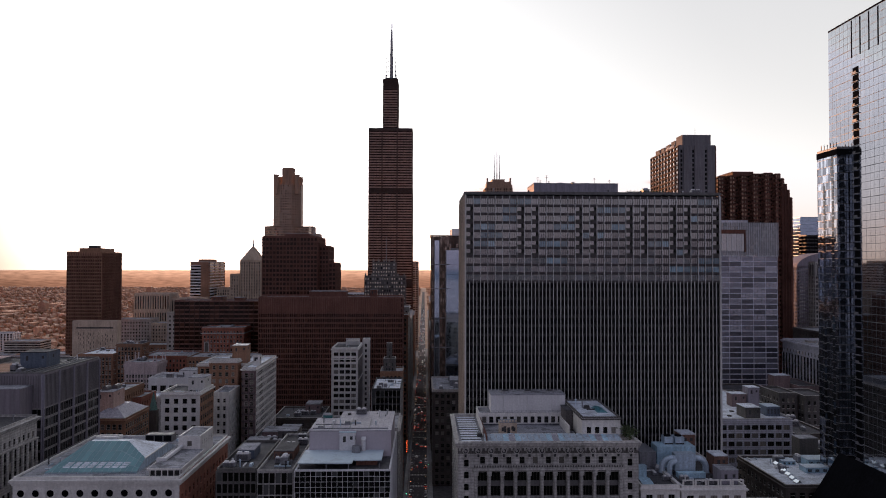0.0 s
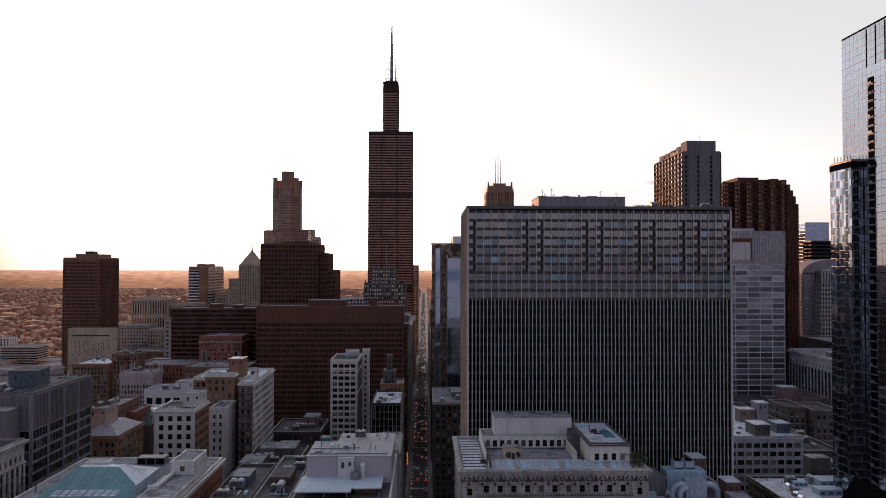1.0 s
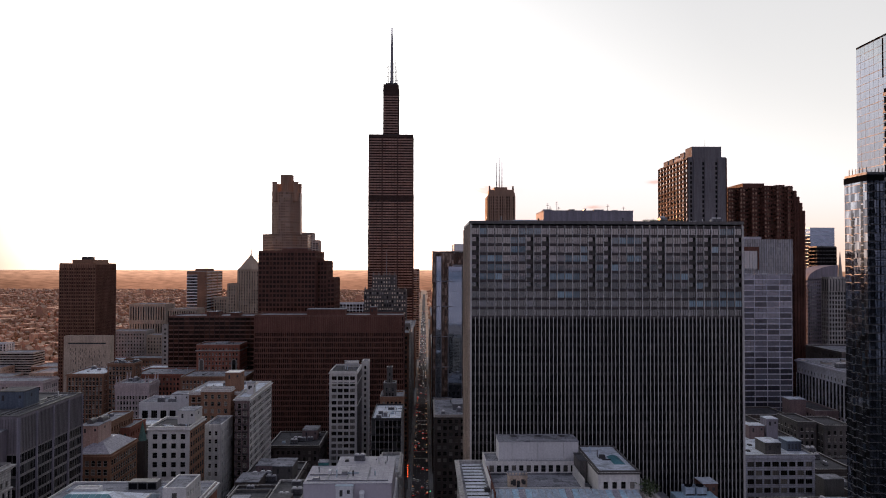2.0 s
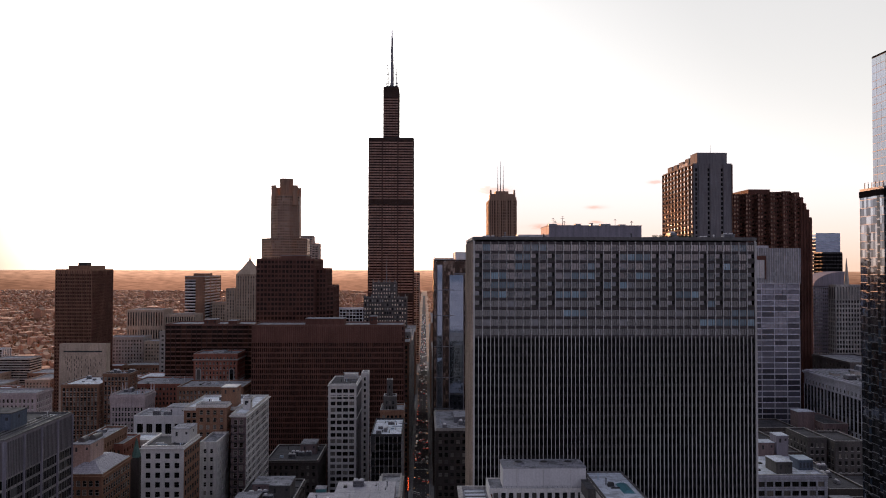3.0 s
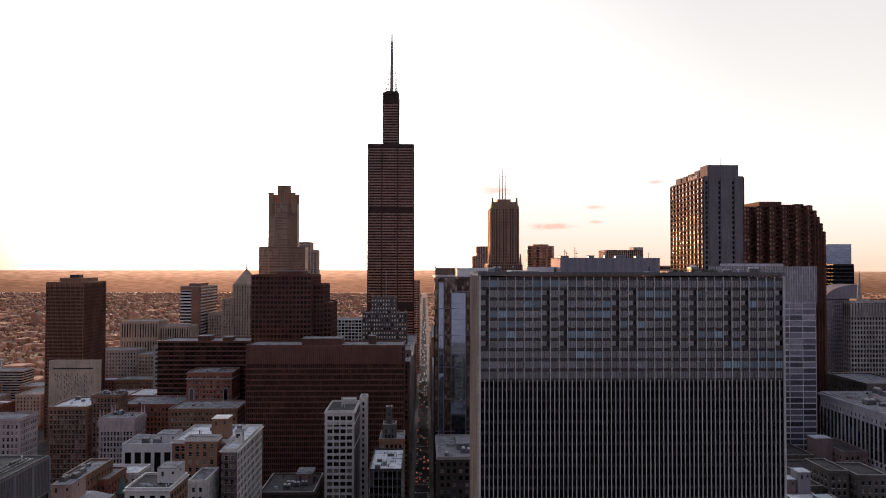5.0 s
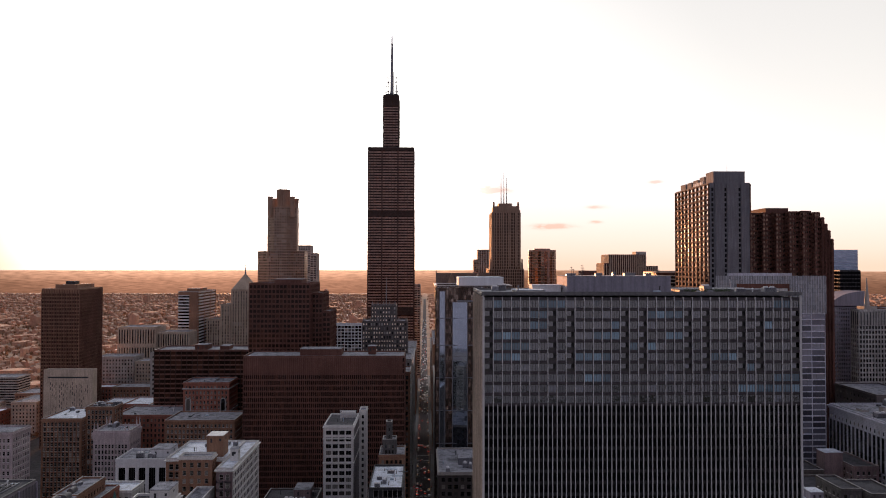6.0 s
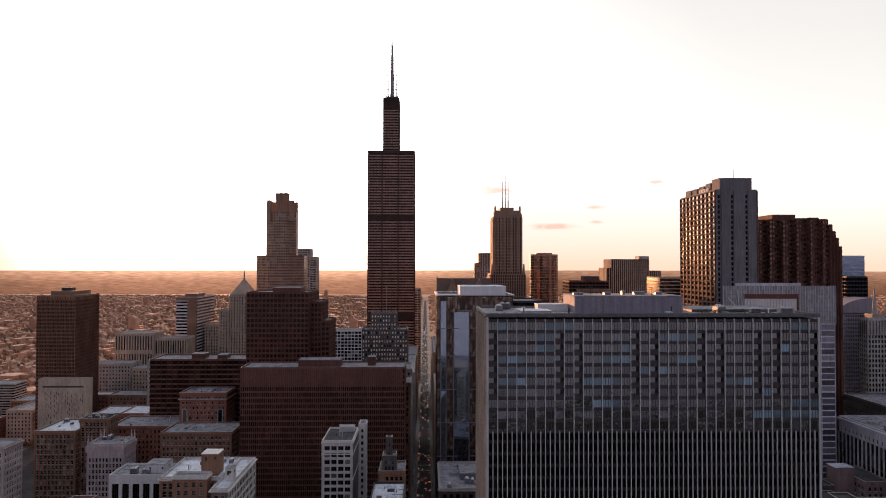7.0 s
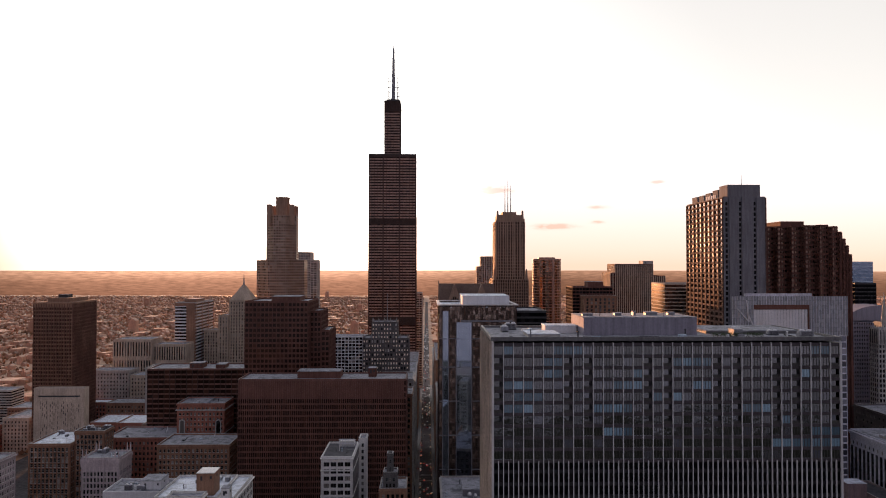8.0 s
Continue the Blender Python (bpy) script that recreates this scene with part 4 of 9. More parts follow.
def condominium_slab():
    """The wide slab with aluminium fins over dark glass and ten floors of flats above."""
    x0, x1, y0, y1, z1, zm = 18.0, 126.0, 300.0, 343.0, 181.6, 144.6
    MG = 0.5
    b = Building("office_slab", "wide dark glass slab with pale aluminium fins and glazed flats on top", x0, x1, y0, y1, z1)
    bays, floors = 35, 10
    bw, fh = (x1 - x0 - 2 * MG) / bays, (zm - 0.0) / 38
    # lower office floors: double fins in front of dark panes
    for s, n in (("e", 70), ("n", 28), ("w", 70), ("s", 28)):
        sd = b.side(s)
        W = sd[3]
        g, sp = b.acc("glazing", WIN_DARK), b.acc("spandrel", SMOKE_PANEL)
        cw = (W - 2 * MG) / n
        for k in range(38):
            za, zb = zm * k / 38, zm * (k + 1) / 38
            b.fbox(sp, sd, MG, W - MG, za, za + 1.15, -0.3, 0.06)
            if za > 20:
                for c in range(n):
                    sa = MG + c * cw
                    g.quad(b.at(sd, sa, za + 1.15, -0.1), b.at(sd, sa + cw, za + 1.15, -0.1), b.at(sd, sa + cw, zb, -0.1), b.at(sd, sa, zb, -0.1))
            else:
                g.quad(b.at(sd, MG, za + 1.15, -0.1), b.at(sd, W - MG, za + 1.15, -0.1), b.at(sd, W - MG, zb, -0.1), b.at(sd, MG, zb, -0.1))
        if s in "es":
            for c in range(n + 1):
                q = Acc(ALUMINIUM if s == "e" else BEIGE)
                b.fbox(q, sd, MG + c * cw - 0.12, MG + c * cw + 0.12, 12, zm, -0.05, 0.55)
                part("fin", q, b.root)
        else:
            q = b.acc("fins", ALUMINIUM)
            for c in range(n + 1):
                b.fbox(q, sd, MG + c * cw - 0.12, MG + c * cw + 0.12, 12, zm, -0.05, 0.55)
        q = b.acc("corner_pier", BEIGE if s == "s" else ALUMINIUM)
    # corner piers and the ledge between offices and flats
    cp = b.acc("corner_pier", ALUMINIUM)
    for xa, ya in ((x0, y0), (x1 - MG, y0), (x0, y1 - MG), (x1 - MG, y1 - MG)):
        cp.box(xa, xa + MG, ya, ya + MG, 0, z1)
    b.acc("core", SLATE).box(x0 + 1.2, x1 - 1.2, y0 + 1.2, y1 - 1.2, 0, z1 - 1.2)
    # flats: one framed bay of three panes in each opening, open balconies in some stacks
    rnd = random.Random(11)
    opens = (0, 7, 9, 15, 17, 22, 24, 28, 30, 34)
    rh = (z1 - 1.6 - zm) / floors
    wins = Acc(FRAME_PALE, WIN_CONDO)
    wm = window_mesh(bw - 0.26, rh - 0.76, FRAME_DARK, WIN_CONDO, "mullion")
    wb = window_mesh(bw - 0.26, rh - 0.76, FRAME_DARK, WIN_PALE_BLUE, "mullion")
    wd = window_mesh(bw - 0.26, rh - 0.76, FRAME_DARK, WIN_FLAT, "mullion")
    rails = Acc(GREY_METAL)
    # flats with pale blue window glass, one to four bays side by side
    blue_bays = set()
    for k in range(1, floors):
        for t in range(3):
            c0 = rnd.randrange(bays)
            blue_bays |= {(c, k) for c in range(c0, c0 + rnd.choice((1, 2, 2, 3, 4)))}
    for s, n in (("e", bays), ("n", 13), ("w", bays), ("s", 13)):
        sd = b.side(s)
        W = sd[3]
        cw = (W - 2 * MG) / n
        sp, ba = b.acc("floor_band", SPANDREL), b.acc("balcony", FRAME_DARK)
        for k in range(floors + 1):
            zc = zm + rh * k
            b.fbox(sp, sd, MG, W - MG, zc - 0.38, zc + 0.38, -1.4, 0.10)
            b.fbox(ba, sd, MG, W - MG, zc - 0.62, zc - 0.384, -0.3, 0.02)
        for c in range(n + 1):
            sc = MG + c * cw
            if s == "e":
                q = Acc(ALUMINIUM)
                b.fbox(q, sd, sc - 0.12, sc + 0.12, zm, z1 - 1.0, -0.2, 0.5)
                part("fin", q, b.root)
            else:
                b.fbox(b.acc("fins", BEIGE if s == "s" else ALUMINIUM), sd, sc - 0.12, sc + 0.12, zm, z1 - 1.0, -0.2, 0.5)
        for c in range(n):
            for k in range(floors):
                za = zm + rh * k + 0.38
                sc = MG + (c + 0.5) * cw
                if s == "e" and c in opens and 3 <= k <= 8:
                    # a recessed balcony: dark back wall, slab and rail
                    b.fbox(ba, sd, sc - cw / 2 + 0.2, sc + cw / 2 - 0.2, za, za + 0.95, -0.06, 0.0)
                    wins.quad(b.at(sd, sc - cw / 2, za, -0.1), b.at(sd, sc + cw * 0.1, za, -0.1), b.at(sd, sc + cw * 0.1, za + rh - 0.76, -0.1), b.at(sd, sc - cw / 2, za + rh - 0.76, -0.1), 1)
                    continue
                if s == "e":
                    # darker glass, oftener low on the right, stands for darker reflections
                    dark_pane = rnd.random() < (0.45 if c > 14 and k < 7 else 0.2)
                    if dark_pane and (c, k) not in blue_bays:
                        for t in range(3):
                            s0 = sc - cw / 2 + 0.25 + t * (cw - 0.4) / 3
                            b.fbox(rails, sd, s0, s0 + 0.62, za + 0.10, za + 0.22, 0.02, 0.08)
                    o = new("window", wb if (c, k) in blue_bays else wd if dark_pane else wm)
                    o.parent = b.root
                    px, py, pz = b.at(sd, sc, za + (rh - 0.76) / 2, -0.05)
                    o.location = (px - b.root.location.x, py - b.root.location.y, pz)
                    o.rotation_euler = (rnd.uniform(-0.012, 0.012), 0, rnd.uniform(-0.008, 0.008))
                else:
                    wins.quad(b.at(sd, sc - cw / 2, za, -0.1), b.at(sd, sc + cw / 2, za, -0.1), b.at(sd, sc + cw / 2, za + rh - 0.76, -0.1), b.at(sd, sc - cw / 2, za + rh - 0.76, -0.1), 1)
    part("window_field", wins, b.root, kind="stuff")
    part("rail", rails, b.root, kind="stuff")
    b.roof(ROOF_GREY, 0.7, 0.5, par_mat=DARK_PANEL)
    b.cornice(DARK_PANEL, z1 - 0.5, 0.3, 1.1, 1)
    b.done()
    z = z1
    r = rooftop("plant_room", "long mauve-grey ribbed plant room on a flat roof", 49, 86, 313, 333, z - 0.05, 5.6, MAUVE_PANEL)
    q = Acc(MAUVE_PANEL)
    for k in range(46):
        q.box(49.3 + k * 0.8, 49.62 + k * 0.8, 312.86, 312.995, z + 0.4, z + 5.3)
    part("wall_ribs", q, r, "close upright metal ribs", "stuff")
    for k, (xa, xb, h) in enumerate(((50, 56, 0.35), (61, 65, 0.5), (67.5, 69, 0.9), (72, 79, 0.6), (80, 84, 0.45))):
        rooftop("vent_house", "small grey vent box on a plant room", xa, xa + (xb - xa) * 0.55, 319 + k, 321.5 + k, z + 5.85, h + 0.2, GREY_METAL, category="vent")
    rooftop("plant_deck", "low grey plant deck on a flat roof", 91, 122, 318, 338, z - 0.05, 0.8, DARK_PANEL)
    rooftop("terrace", "sunken roof terrace with planting boxes", 30, 40, 306, 318, z - 0.05, 0.9, PALE_CONCRETE, top=ROOF_WHITE, category="terrace")
    rooftop("skylight_box", "long white skylight box on a roof", 38, 48.5, 322, 330, z - 0.05, 2.2, WHITE_PANEL, top=ROOF_WHITE, category="skylight")


condominium_slab()


def sloped_tower():
    """The reflective towers at the avenue: a tall slab and a slimmer wing before it."""
    b = Building("glass_tower", "tall silvery glass residential tower with dark slots", 184.0, 214.0, 250.0, 319.6, 257.0)
    for s in "enws":
        W = b.side(s)[3]
        b.lattice(s, round(W / 1.5), 80, None, GREY_METAL, WIN_SILVER, sh=0.16, sdp=0.04, tilt=0.0012)
    sd = b.side("s")
    q = b.acc("mullion", GREY_METAL)
    for c in range(1, 23):
        b.fbox(q, sd, c * 3.0 - 0.025, c * 3.0 + 0.025, 0, 257, -0.05, 0.03)
    hv = b.acc("floor_band", GREY_METAL)
    for k in range(1, 20):
        z = k * 12.85
        b.fbox(hv, sd, 0.0, 69.5, z - 0.12, z + 0.12, -0.1, 0.07)
    sl = b.acc("slot", BLACK_SLATE)
    for c in range(8):
        s_ = 17.6 + c * 6.1
        b.fbox(sl, sd, s_, s_ + 0.75, 240.5, 256.5, -0.2, 0.09)
    bal = b.acc("balcony", GREY_METAL)
    for k in range(66):
        z = 12 + k * 3.4
        if z < 234:
            b.fbox(sl, sd, 18.6, 22.8, z + 0.2, z + 2.9, -0.2, 0.08)
            b.fbox(bal, sd, 18.4, 23.0, z - 0.15, z + 0.12, -0.1, 0.6)
            if k % 2:
                b.fbox(bal, sd, 18.6, 19.6 + (k % 3), z + 0.12, z + 1.1, 0.45, 0.5)
    b.core(SLATE)
    b.roof(ROOF_GREY, 0.8, par_mat=BLACK_SLATE)
    b.done()
    w = Building("glass_tower", "slim dark blue glass tower wing with stacked balconies", 178.8, 183.9, 304.5, 320.3, 201.7)
    for s in "enws":
        W = w.side(s)[3]
        w.lattice(s, max(2, round(W / 1.4)), 60, BLACK_SLATE if s != "s" else None, GREY_METAL if s == "s" else DARK_PANEL, WIN_WING if s == "s" else WIN_BLUE, pw=0.12, pd=0.08, sh=0.2 if s == "s" else 0.35, sdp=0.06)
    sd = w.side("s")
    sl, bal = w.acc("slot", WIN_NIGHT), w.acc("balcony", DARK_PANEL)
    for k in range(54):
        z = 10 + k * 3.35
        if z < 186:
            w.fbox(sl, sd, 4.8, 6.2, z + 0.2, z + 2.8, -0.2, 0.08)
            w.fbox(bal, sd, 4.6, 6.4, z - 0.15, z + 0.12, -0.1, 0.6)
    for k in range(58):
        z = 6 + k * 3.35
        w.fbox(sl, sd, 11.4, 13.0, z + 0.2, z + 2.9, -0.2, 0.08)
        w.fbox(bal, sd, 11.2, 13.2, z - 0.1, z + 0.08, -0.1, 0.25)
    w.acc("roof_cap", BLACK_SLATE).loop(178.8, 183.9, 304.5, 320.3, [(0.25, 199.4), (0.25, 201.9), (-0.2, 201.9), (-0.2, 199.4)])
    w.core(SLATE)
    w.roof(ROOF_GREY, 1.2, par_mat=GREY_METAL)
    w.done()
    for k in range(12):
        px, py = 179.1 + 0.9 * (k % 2), 305.5 + k * 1.2
        r = root("screen_post", px, py, 202.8, "thin steel post of a roof terrace screen", "post", "roof terrace posts")
        a = Acc(GREY_METAL)
        a.box(px - .07, px + .07, py - .07, py + .07, 202.8, 205.0 + (k % 3) * 0.3)
        part("post", a, r)


sloped_tower()


def bowed_bank_tower():
    """Granite tower with a window-lined long side and a narrow end with two slots; core boxes stand above its roof."""
    b = Building("office_tower", "grey granite office tower with deep window bays", 222.5, 254.7, 624.0, 701.0, 256.0)
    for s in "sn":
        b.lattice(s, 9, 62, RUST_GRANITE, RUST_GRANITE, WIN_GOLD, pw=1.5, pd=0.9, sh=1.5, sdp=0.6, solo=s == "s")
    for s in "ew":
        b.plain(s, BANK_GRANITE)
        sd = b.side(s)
        W = sd[3]
        q, g = b.acc("rib", BANK_GRANITE), b.acc("slot", WIN_DARK)
        for sa, sb in ((0.0, 0.8), (4.2, 11.6), (13.8, 22.8), (25.0, 29.2)):
            b.fbox(q, sd, sa, sb, 0, 256, -0.2, 0.9)
        for k in range(62):
            z = 6 + k * 4.0
            for sa in (1.6, 11.9, 23.1):
                b.fbox(g, sd, sa, sa + 1.6, z, z + 2.6, -0.1, 0.06)
    b.core(SLATE)
    b.roof(ROOF_GREY, 0.8, par_mat=BANK_GRANITE)
    b.done()
    for xa, xb, ya, yb, h in ((226, 251, 624.5, 640, 9.5), (226, 236, 643, 653, 7.5), (226, 236, 657, 668, 6.5), (226, 236, 672, 682, 6), (226, 250, 686, 698, 6)):
        rooftop("plant_room", "granite roof block on a bank tower", xa, xb, ya, yb, 256.0, h, BANK_GRANITE)


bowed_bank_tower()
r = root("roof_letters", 222.3, 655, 257, "row of white rooftop letter blocks", "sign")
for k in range(6):
    q = Acc(WHITE_PANEL)
    q.box(225.6, 225.9, 646 + k * 3.6, 648.4 + k * 3.6, 256.3, 260.2)
    part("letter_block", q, r)
r = root("aerial", 240, 632, 265.8, "thin steel roof aerial", "aerial")
q = Acc(GREY_METAL)
q.prism(ring(240, 632, 0.25, 6), 265.7, 274, 0, ring(240, 632, 0.08, 6))
part("pole", q, r)


def stepped_granite_tower():
    """Red-brown tower with a sawtooth plan whose north side steps down."""
    r = root("office_tower", 314, 710, 0, "red-brown granite tower with sawtooth bays and stepped top", "building")
    for xa, xb, ya, z1 in ((283, 291, 687, 237), (291, 299, 680, 237), (299, 307, 673, 237), (307, 315, 666, 237), (315, 322, 659, 237),
                           (322, 326.3, 653, 235.5), (326.3, 328.2, 650, 231), (328.2, 330, 648.5, 225.5), (330, 331.7, 647, 220), (331.7, 333.3, 645.5, 213)):
        b = Building("bay", "", xa, xb, ya, 740, z1, parent=r)
        for s in "ensw":
            W = b.side(s)[3]
            b.lattice(s, max(2, round(W / 2.6)), round(z1 / 3.9), BROWN_STEEL, BROWN_STEEL, WIN_GOLD, pw=0.9, pd=0.35, sh=1.9, sdp=0.5)
        b.roof(ROOF_TAR, 0.6, par_mat=BROWN_STEEL)
        b.done()
    rooftop("plant_room", "brown roof block on a stepped tower", 296, 316, 685, 720, 237.0, 4.5, BROWN_STEEL)


stepped_granite_tower()

# dark federal slabs on the near left of the street
fed = curtain("office_slab", "dark bronze steel and glass slab with a louvred top band", -130.5, -16.0, 580.5, 612.0, 125.5, WARM_STEEL, WARM_STEEL, WIN_BRONZE, cw=1.45, fh=4.0, pw=0.42, pd=0.3, sh=1.2, sdp=0.12, done=False, roof_mat=ROOF_GREY)
sd = fed.side("e")
lv = fed.acc("louvre_band", BROWN_STEEL)
for k in range(int(114.5 / 1.45)):
    fed.fbox(lv, sd, k * 1.45 + 0.2, k * 1.45 + 1.25, 113.0, 124.9, -0.2, 0.22)
fed.done()
rooftop("plant_room", "brown plant room on a dark slab", -92, -62, 590, 604, 125.5, 4.6, BROWN_STEEL)
rooftop("lift_house", "small brown lift house on a dark slab", -43, -37.5, 596, 604, 125.5, 6.0, BROWN_STEEL)
curtain("office_slab", "dark bronze office slab behind brick buildings", -235.0, -128.0, 694.0, 728.0, 117.0, DARK_STEEL, WARM_STEEL, WIN_BRONZE, cw=4.6, fh=4.0, pw=0.5, pd=0.3, sh=1.3)
rooftop("plant_room", "brown roof house on a dark slab", -203, -192, 703, 716, 117.0, 4.0, BROWN_STEEL)
rooftop("plant_room", "brown roof house on a dark slab", -181, -173, 703, 716, 117.0, 3.0, BROWN_STEEL)

# tall dark block before the crowned tower, with steps to one side
curtain("office_tower", "dark brown office tower with a flat roof", -141.0, -93.0, 640.0, 694.0, 176.0, BROWN_STEEL, BROWN_STEEL, WIN_BRONZE, cw=3.0, fh=3.9, pw=0.8, pd=0.3, sh=1.5)
rooftop("plant_room", "brown roof house on a dark tower", -124, -102, 655, 680, 176.0, 3.6, BROWN_STEEL)
curtain("office_tower", "dark stepped office wing", -92.5, -84.5, 650.0, 690.0, 168.0, BROWN_STEEL, BROWN_STEEL, WIN_BRONZE, cw=3.0, fh=3.9, pw=0.8, pd=0.3, sh=1.5)
curtain("office_tower", "dark stepped lower office wing", -84.0, -78.0, 650.0, 690.0, 153.0, BROWN_STEEL, BROWN_STEEL, WIN_BRONZE, cw=3.0, fh=3.9, pw=0.8, pd=0.3, sh=1.5)


def crowned_tower():
    """Octagonal tower with a drum and four small drums on top."""
    cx, cy = -213.0, 1150.0
    r = root("crowned_tower", cx, cy, 0, "pale stone tower crowned by a drum and four turrets", "skyscraper")
    a, g = Acc(PINK_STONE), Acc(WIN)

    def shaft(rr, z0, z1, n=8):
        poly = ring(cx, cy, rr, n, math.pi / 8)
        a.prism(poly, z0, z1)
        rows = int((z1 - z0) / 4)
        for i in range(n):
            (xa, ya), (xb, yb) = poly[i], poly[(i + 1) % n]
            L = math.hypot(xb - xa, yb - ya)
            ux, uy = (xb - xa) / L, (yb - ya) / L
            nx, ny = uy, -ux
            cols = max(2, int(L / 3.0))
            for c in range(cols):
                s0 = L * (c + 0.25) / cols
                s1 = L * (c + 0.78) / cols
                for k in range(rows):
                    z = z0 + 4 * k + 1.2
                    g.quad((xa + ux * s0 + nx * .05, ya + uy * s0 + ny * .05, z), (xa + ux * s1 + nx * .05, ya + uy * s1 + ny * .05, z), (xa + ux * s1 + nx * .05, ya + uy * s1 + ny * .05, z + 2.2), (xa + ux * s0 + nx * .05, ya + uy * s0 + ny * .05, z + 2.2))
    shaft(37.0, 0, 212)
    shaft(23.5, 212, 277)
    part("shaft", a, r)
    part("window_field", g, r, kind="stuff")
    a = Acc(PINK_STONE)
    a.prism(ring(cx, cy, 9.6, 24), 276.9, 302.5)
    a.prism(ring(cx, cy, 10.3, 24), 302.5, 304.0)
    for i in range(24):
        t = 2 * math.pi * i / 24
        px, py = cx + 9.7 * math.cos(t), cy + 9.7 * math.sin(t)
        k = Acc(PINK_STONE)
        k.prism(ring(px, py, 0.4, 6), 276.9, 302.4)
        part("drum_column", k, r)
    part("drum", a, r)
    for sx in (-1, 1):
        for sy in (-1, 1):
            a = Acc(PINK_STONE)
            tx, ty = cx + sx * 16.2, cy + sy * 16.2
            a.prism(ring(tx, ty, 3.7, 14), 262, 290.5)
            a.prism(ring(tx, ty, 4.5, 14), 286.0, 286.8)
            a.prism(ring(tx, ty, 4.4, 14), 290.5, 292.4)
            part("turret", a, r)


crowned_tower()
curtain("apartment_tower", "far pale residential tower with balcony grid", -250.0, -222.0, 1465.0, 1500.0, 229.0, PALE_CONCRETE, PALE_CONCRETE, WIN, cw=5.0, fh=4.5, pw=1.2, pd=0.8, sh=1.6, sdp=0.6)
curtain("apartment_tower", "far pale residential tower with balcony grid", -222.0, -210.0, 1465.0, 1500.0, 214.0, PALE_CONCRETE, PALE_CONCRETE, WIN, cw=5.0, fh=4.5, pw=1.2, pd=0.8, sh=1.6, sdp=0.6)


def pyramid_tower():
    b = masonry("stone_tower", "limestone setback tower with a steep pyramid roof", -262.5, -232.0, 1048.0, 1078.0, 158.0, TAN_STONE, cw=3.4, fh=4.2, ww=1.4, wh=2.8, corn=0.4, pil=0.9, done=False)
    q = b.acc("pyramid_roof", TAN_STONE)
    q.prism([(-262.5, 1048), (-232, 1048), (-232, 1078), (-262.5, 1078)], 158, 178.5, 0, [(-248.5, 1061.5), (-246, 1061.5), (-246, 1064.5), (-248.5, 1064.5)])
    q2 = b.acc("statue_base", GREY_METAL)
    q2.prism(ring(-247.2, 1063, 1.3, 8), 178.5, 184, 0, ring(-247.2, 1063, 0.7, 8))
    q2.prism(ring(-247.2, 1063, 0.9, 8), 184, 193, 0, ring(-247.2, 1063, 0.15, 8))
    b.done()
    masonry("stone_wing", "limestone lower wing of a setback tower", -276.0, -263.0, 1046.0, 1085.0, 138.0, TAN_STONE, cw=3.4, fh=4.2, ww=1.4, wh=2.8, corn=0.3)
    masonry("stone_wing", "limestone lower wing of a setback tower", -231.5, -215.0, 1046.0, 1085.0, 138.0, TAN_STONE, cw=3.4, fh=4.2, ww=1.4, wh=2.8, corn=0.3)
    masonry("stone_wing", "limestone lower wing of a setback tower", -296.0, -277.0, 1050.0, 1085.0, 118.0, TAN_STONE, cw=3.4, fh=4.2, ww=1.4, wh=2.8, corn=0.3)


pyramid_tower()

# striped apartment block
b = Building("apartment_tower", "tan and white banded residential tower", -327.0, -301.0, 1030.0, 1110.0, 155.5)
for s in "ewn":
    W = b.side(s)[3]
    b.lattice(s, 5, 38, None, WHITE_PANEL, WIN_DEEP, sh=1.9, sdp=0.5)
b.lattice("s", 5, 38, None, WHITE_PANEL, WIN_DEEP, sh=1.9, sdp=0.5)
q = b.acc("pier", BROWN_BRICK)
b.fbox(q, b.side("e"), 14.5, 25.98, 0, 155.5, -0.3, 0.8)
b.fbox(q, b.side("e"), 0, 14.5, 151.5, 155.5, -0.3, 0.7)
for s0_ in (0.0, 26.0, 53.0, 77.5):
    b.fbox(q, b.side("n"), s0_, s0_ + 2.4, 0, 155.4, -0.3, 0.56)
b.core(SLATE)
b.roof(ROOF_GREY, 1.0, par_mat=PALE_CONCRETE)
b.done()
rooftop("plant_room", "brick roof house on a residential tower", -322, -306, 1050, 1085, 155.5, 4, BROWN_BRICK)


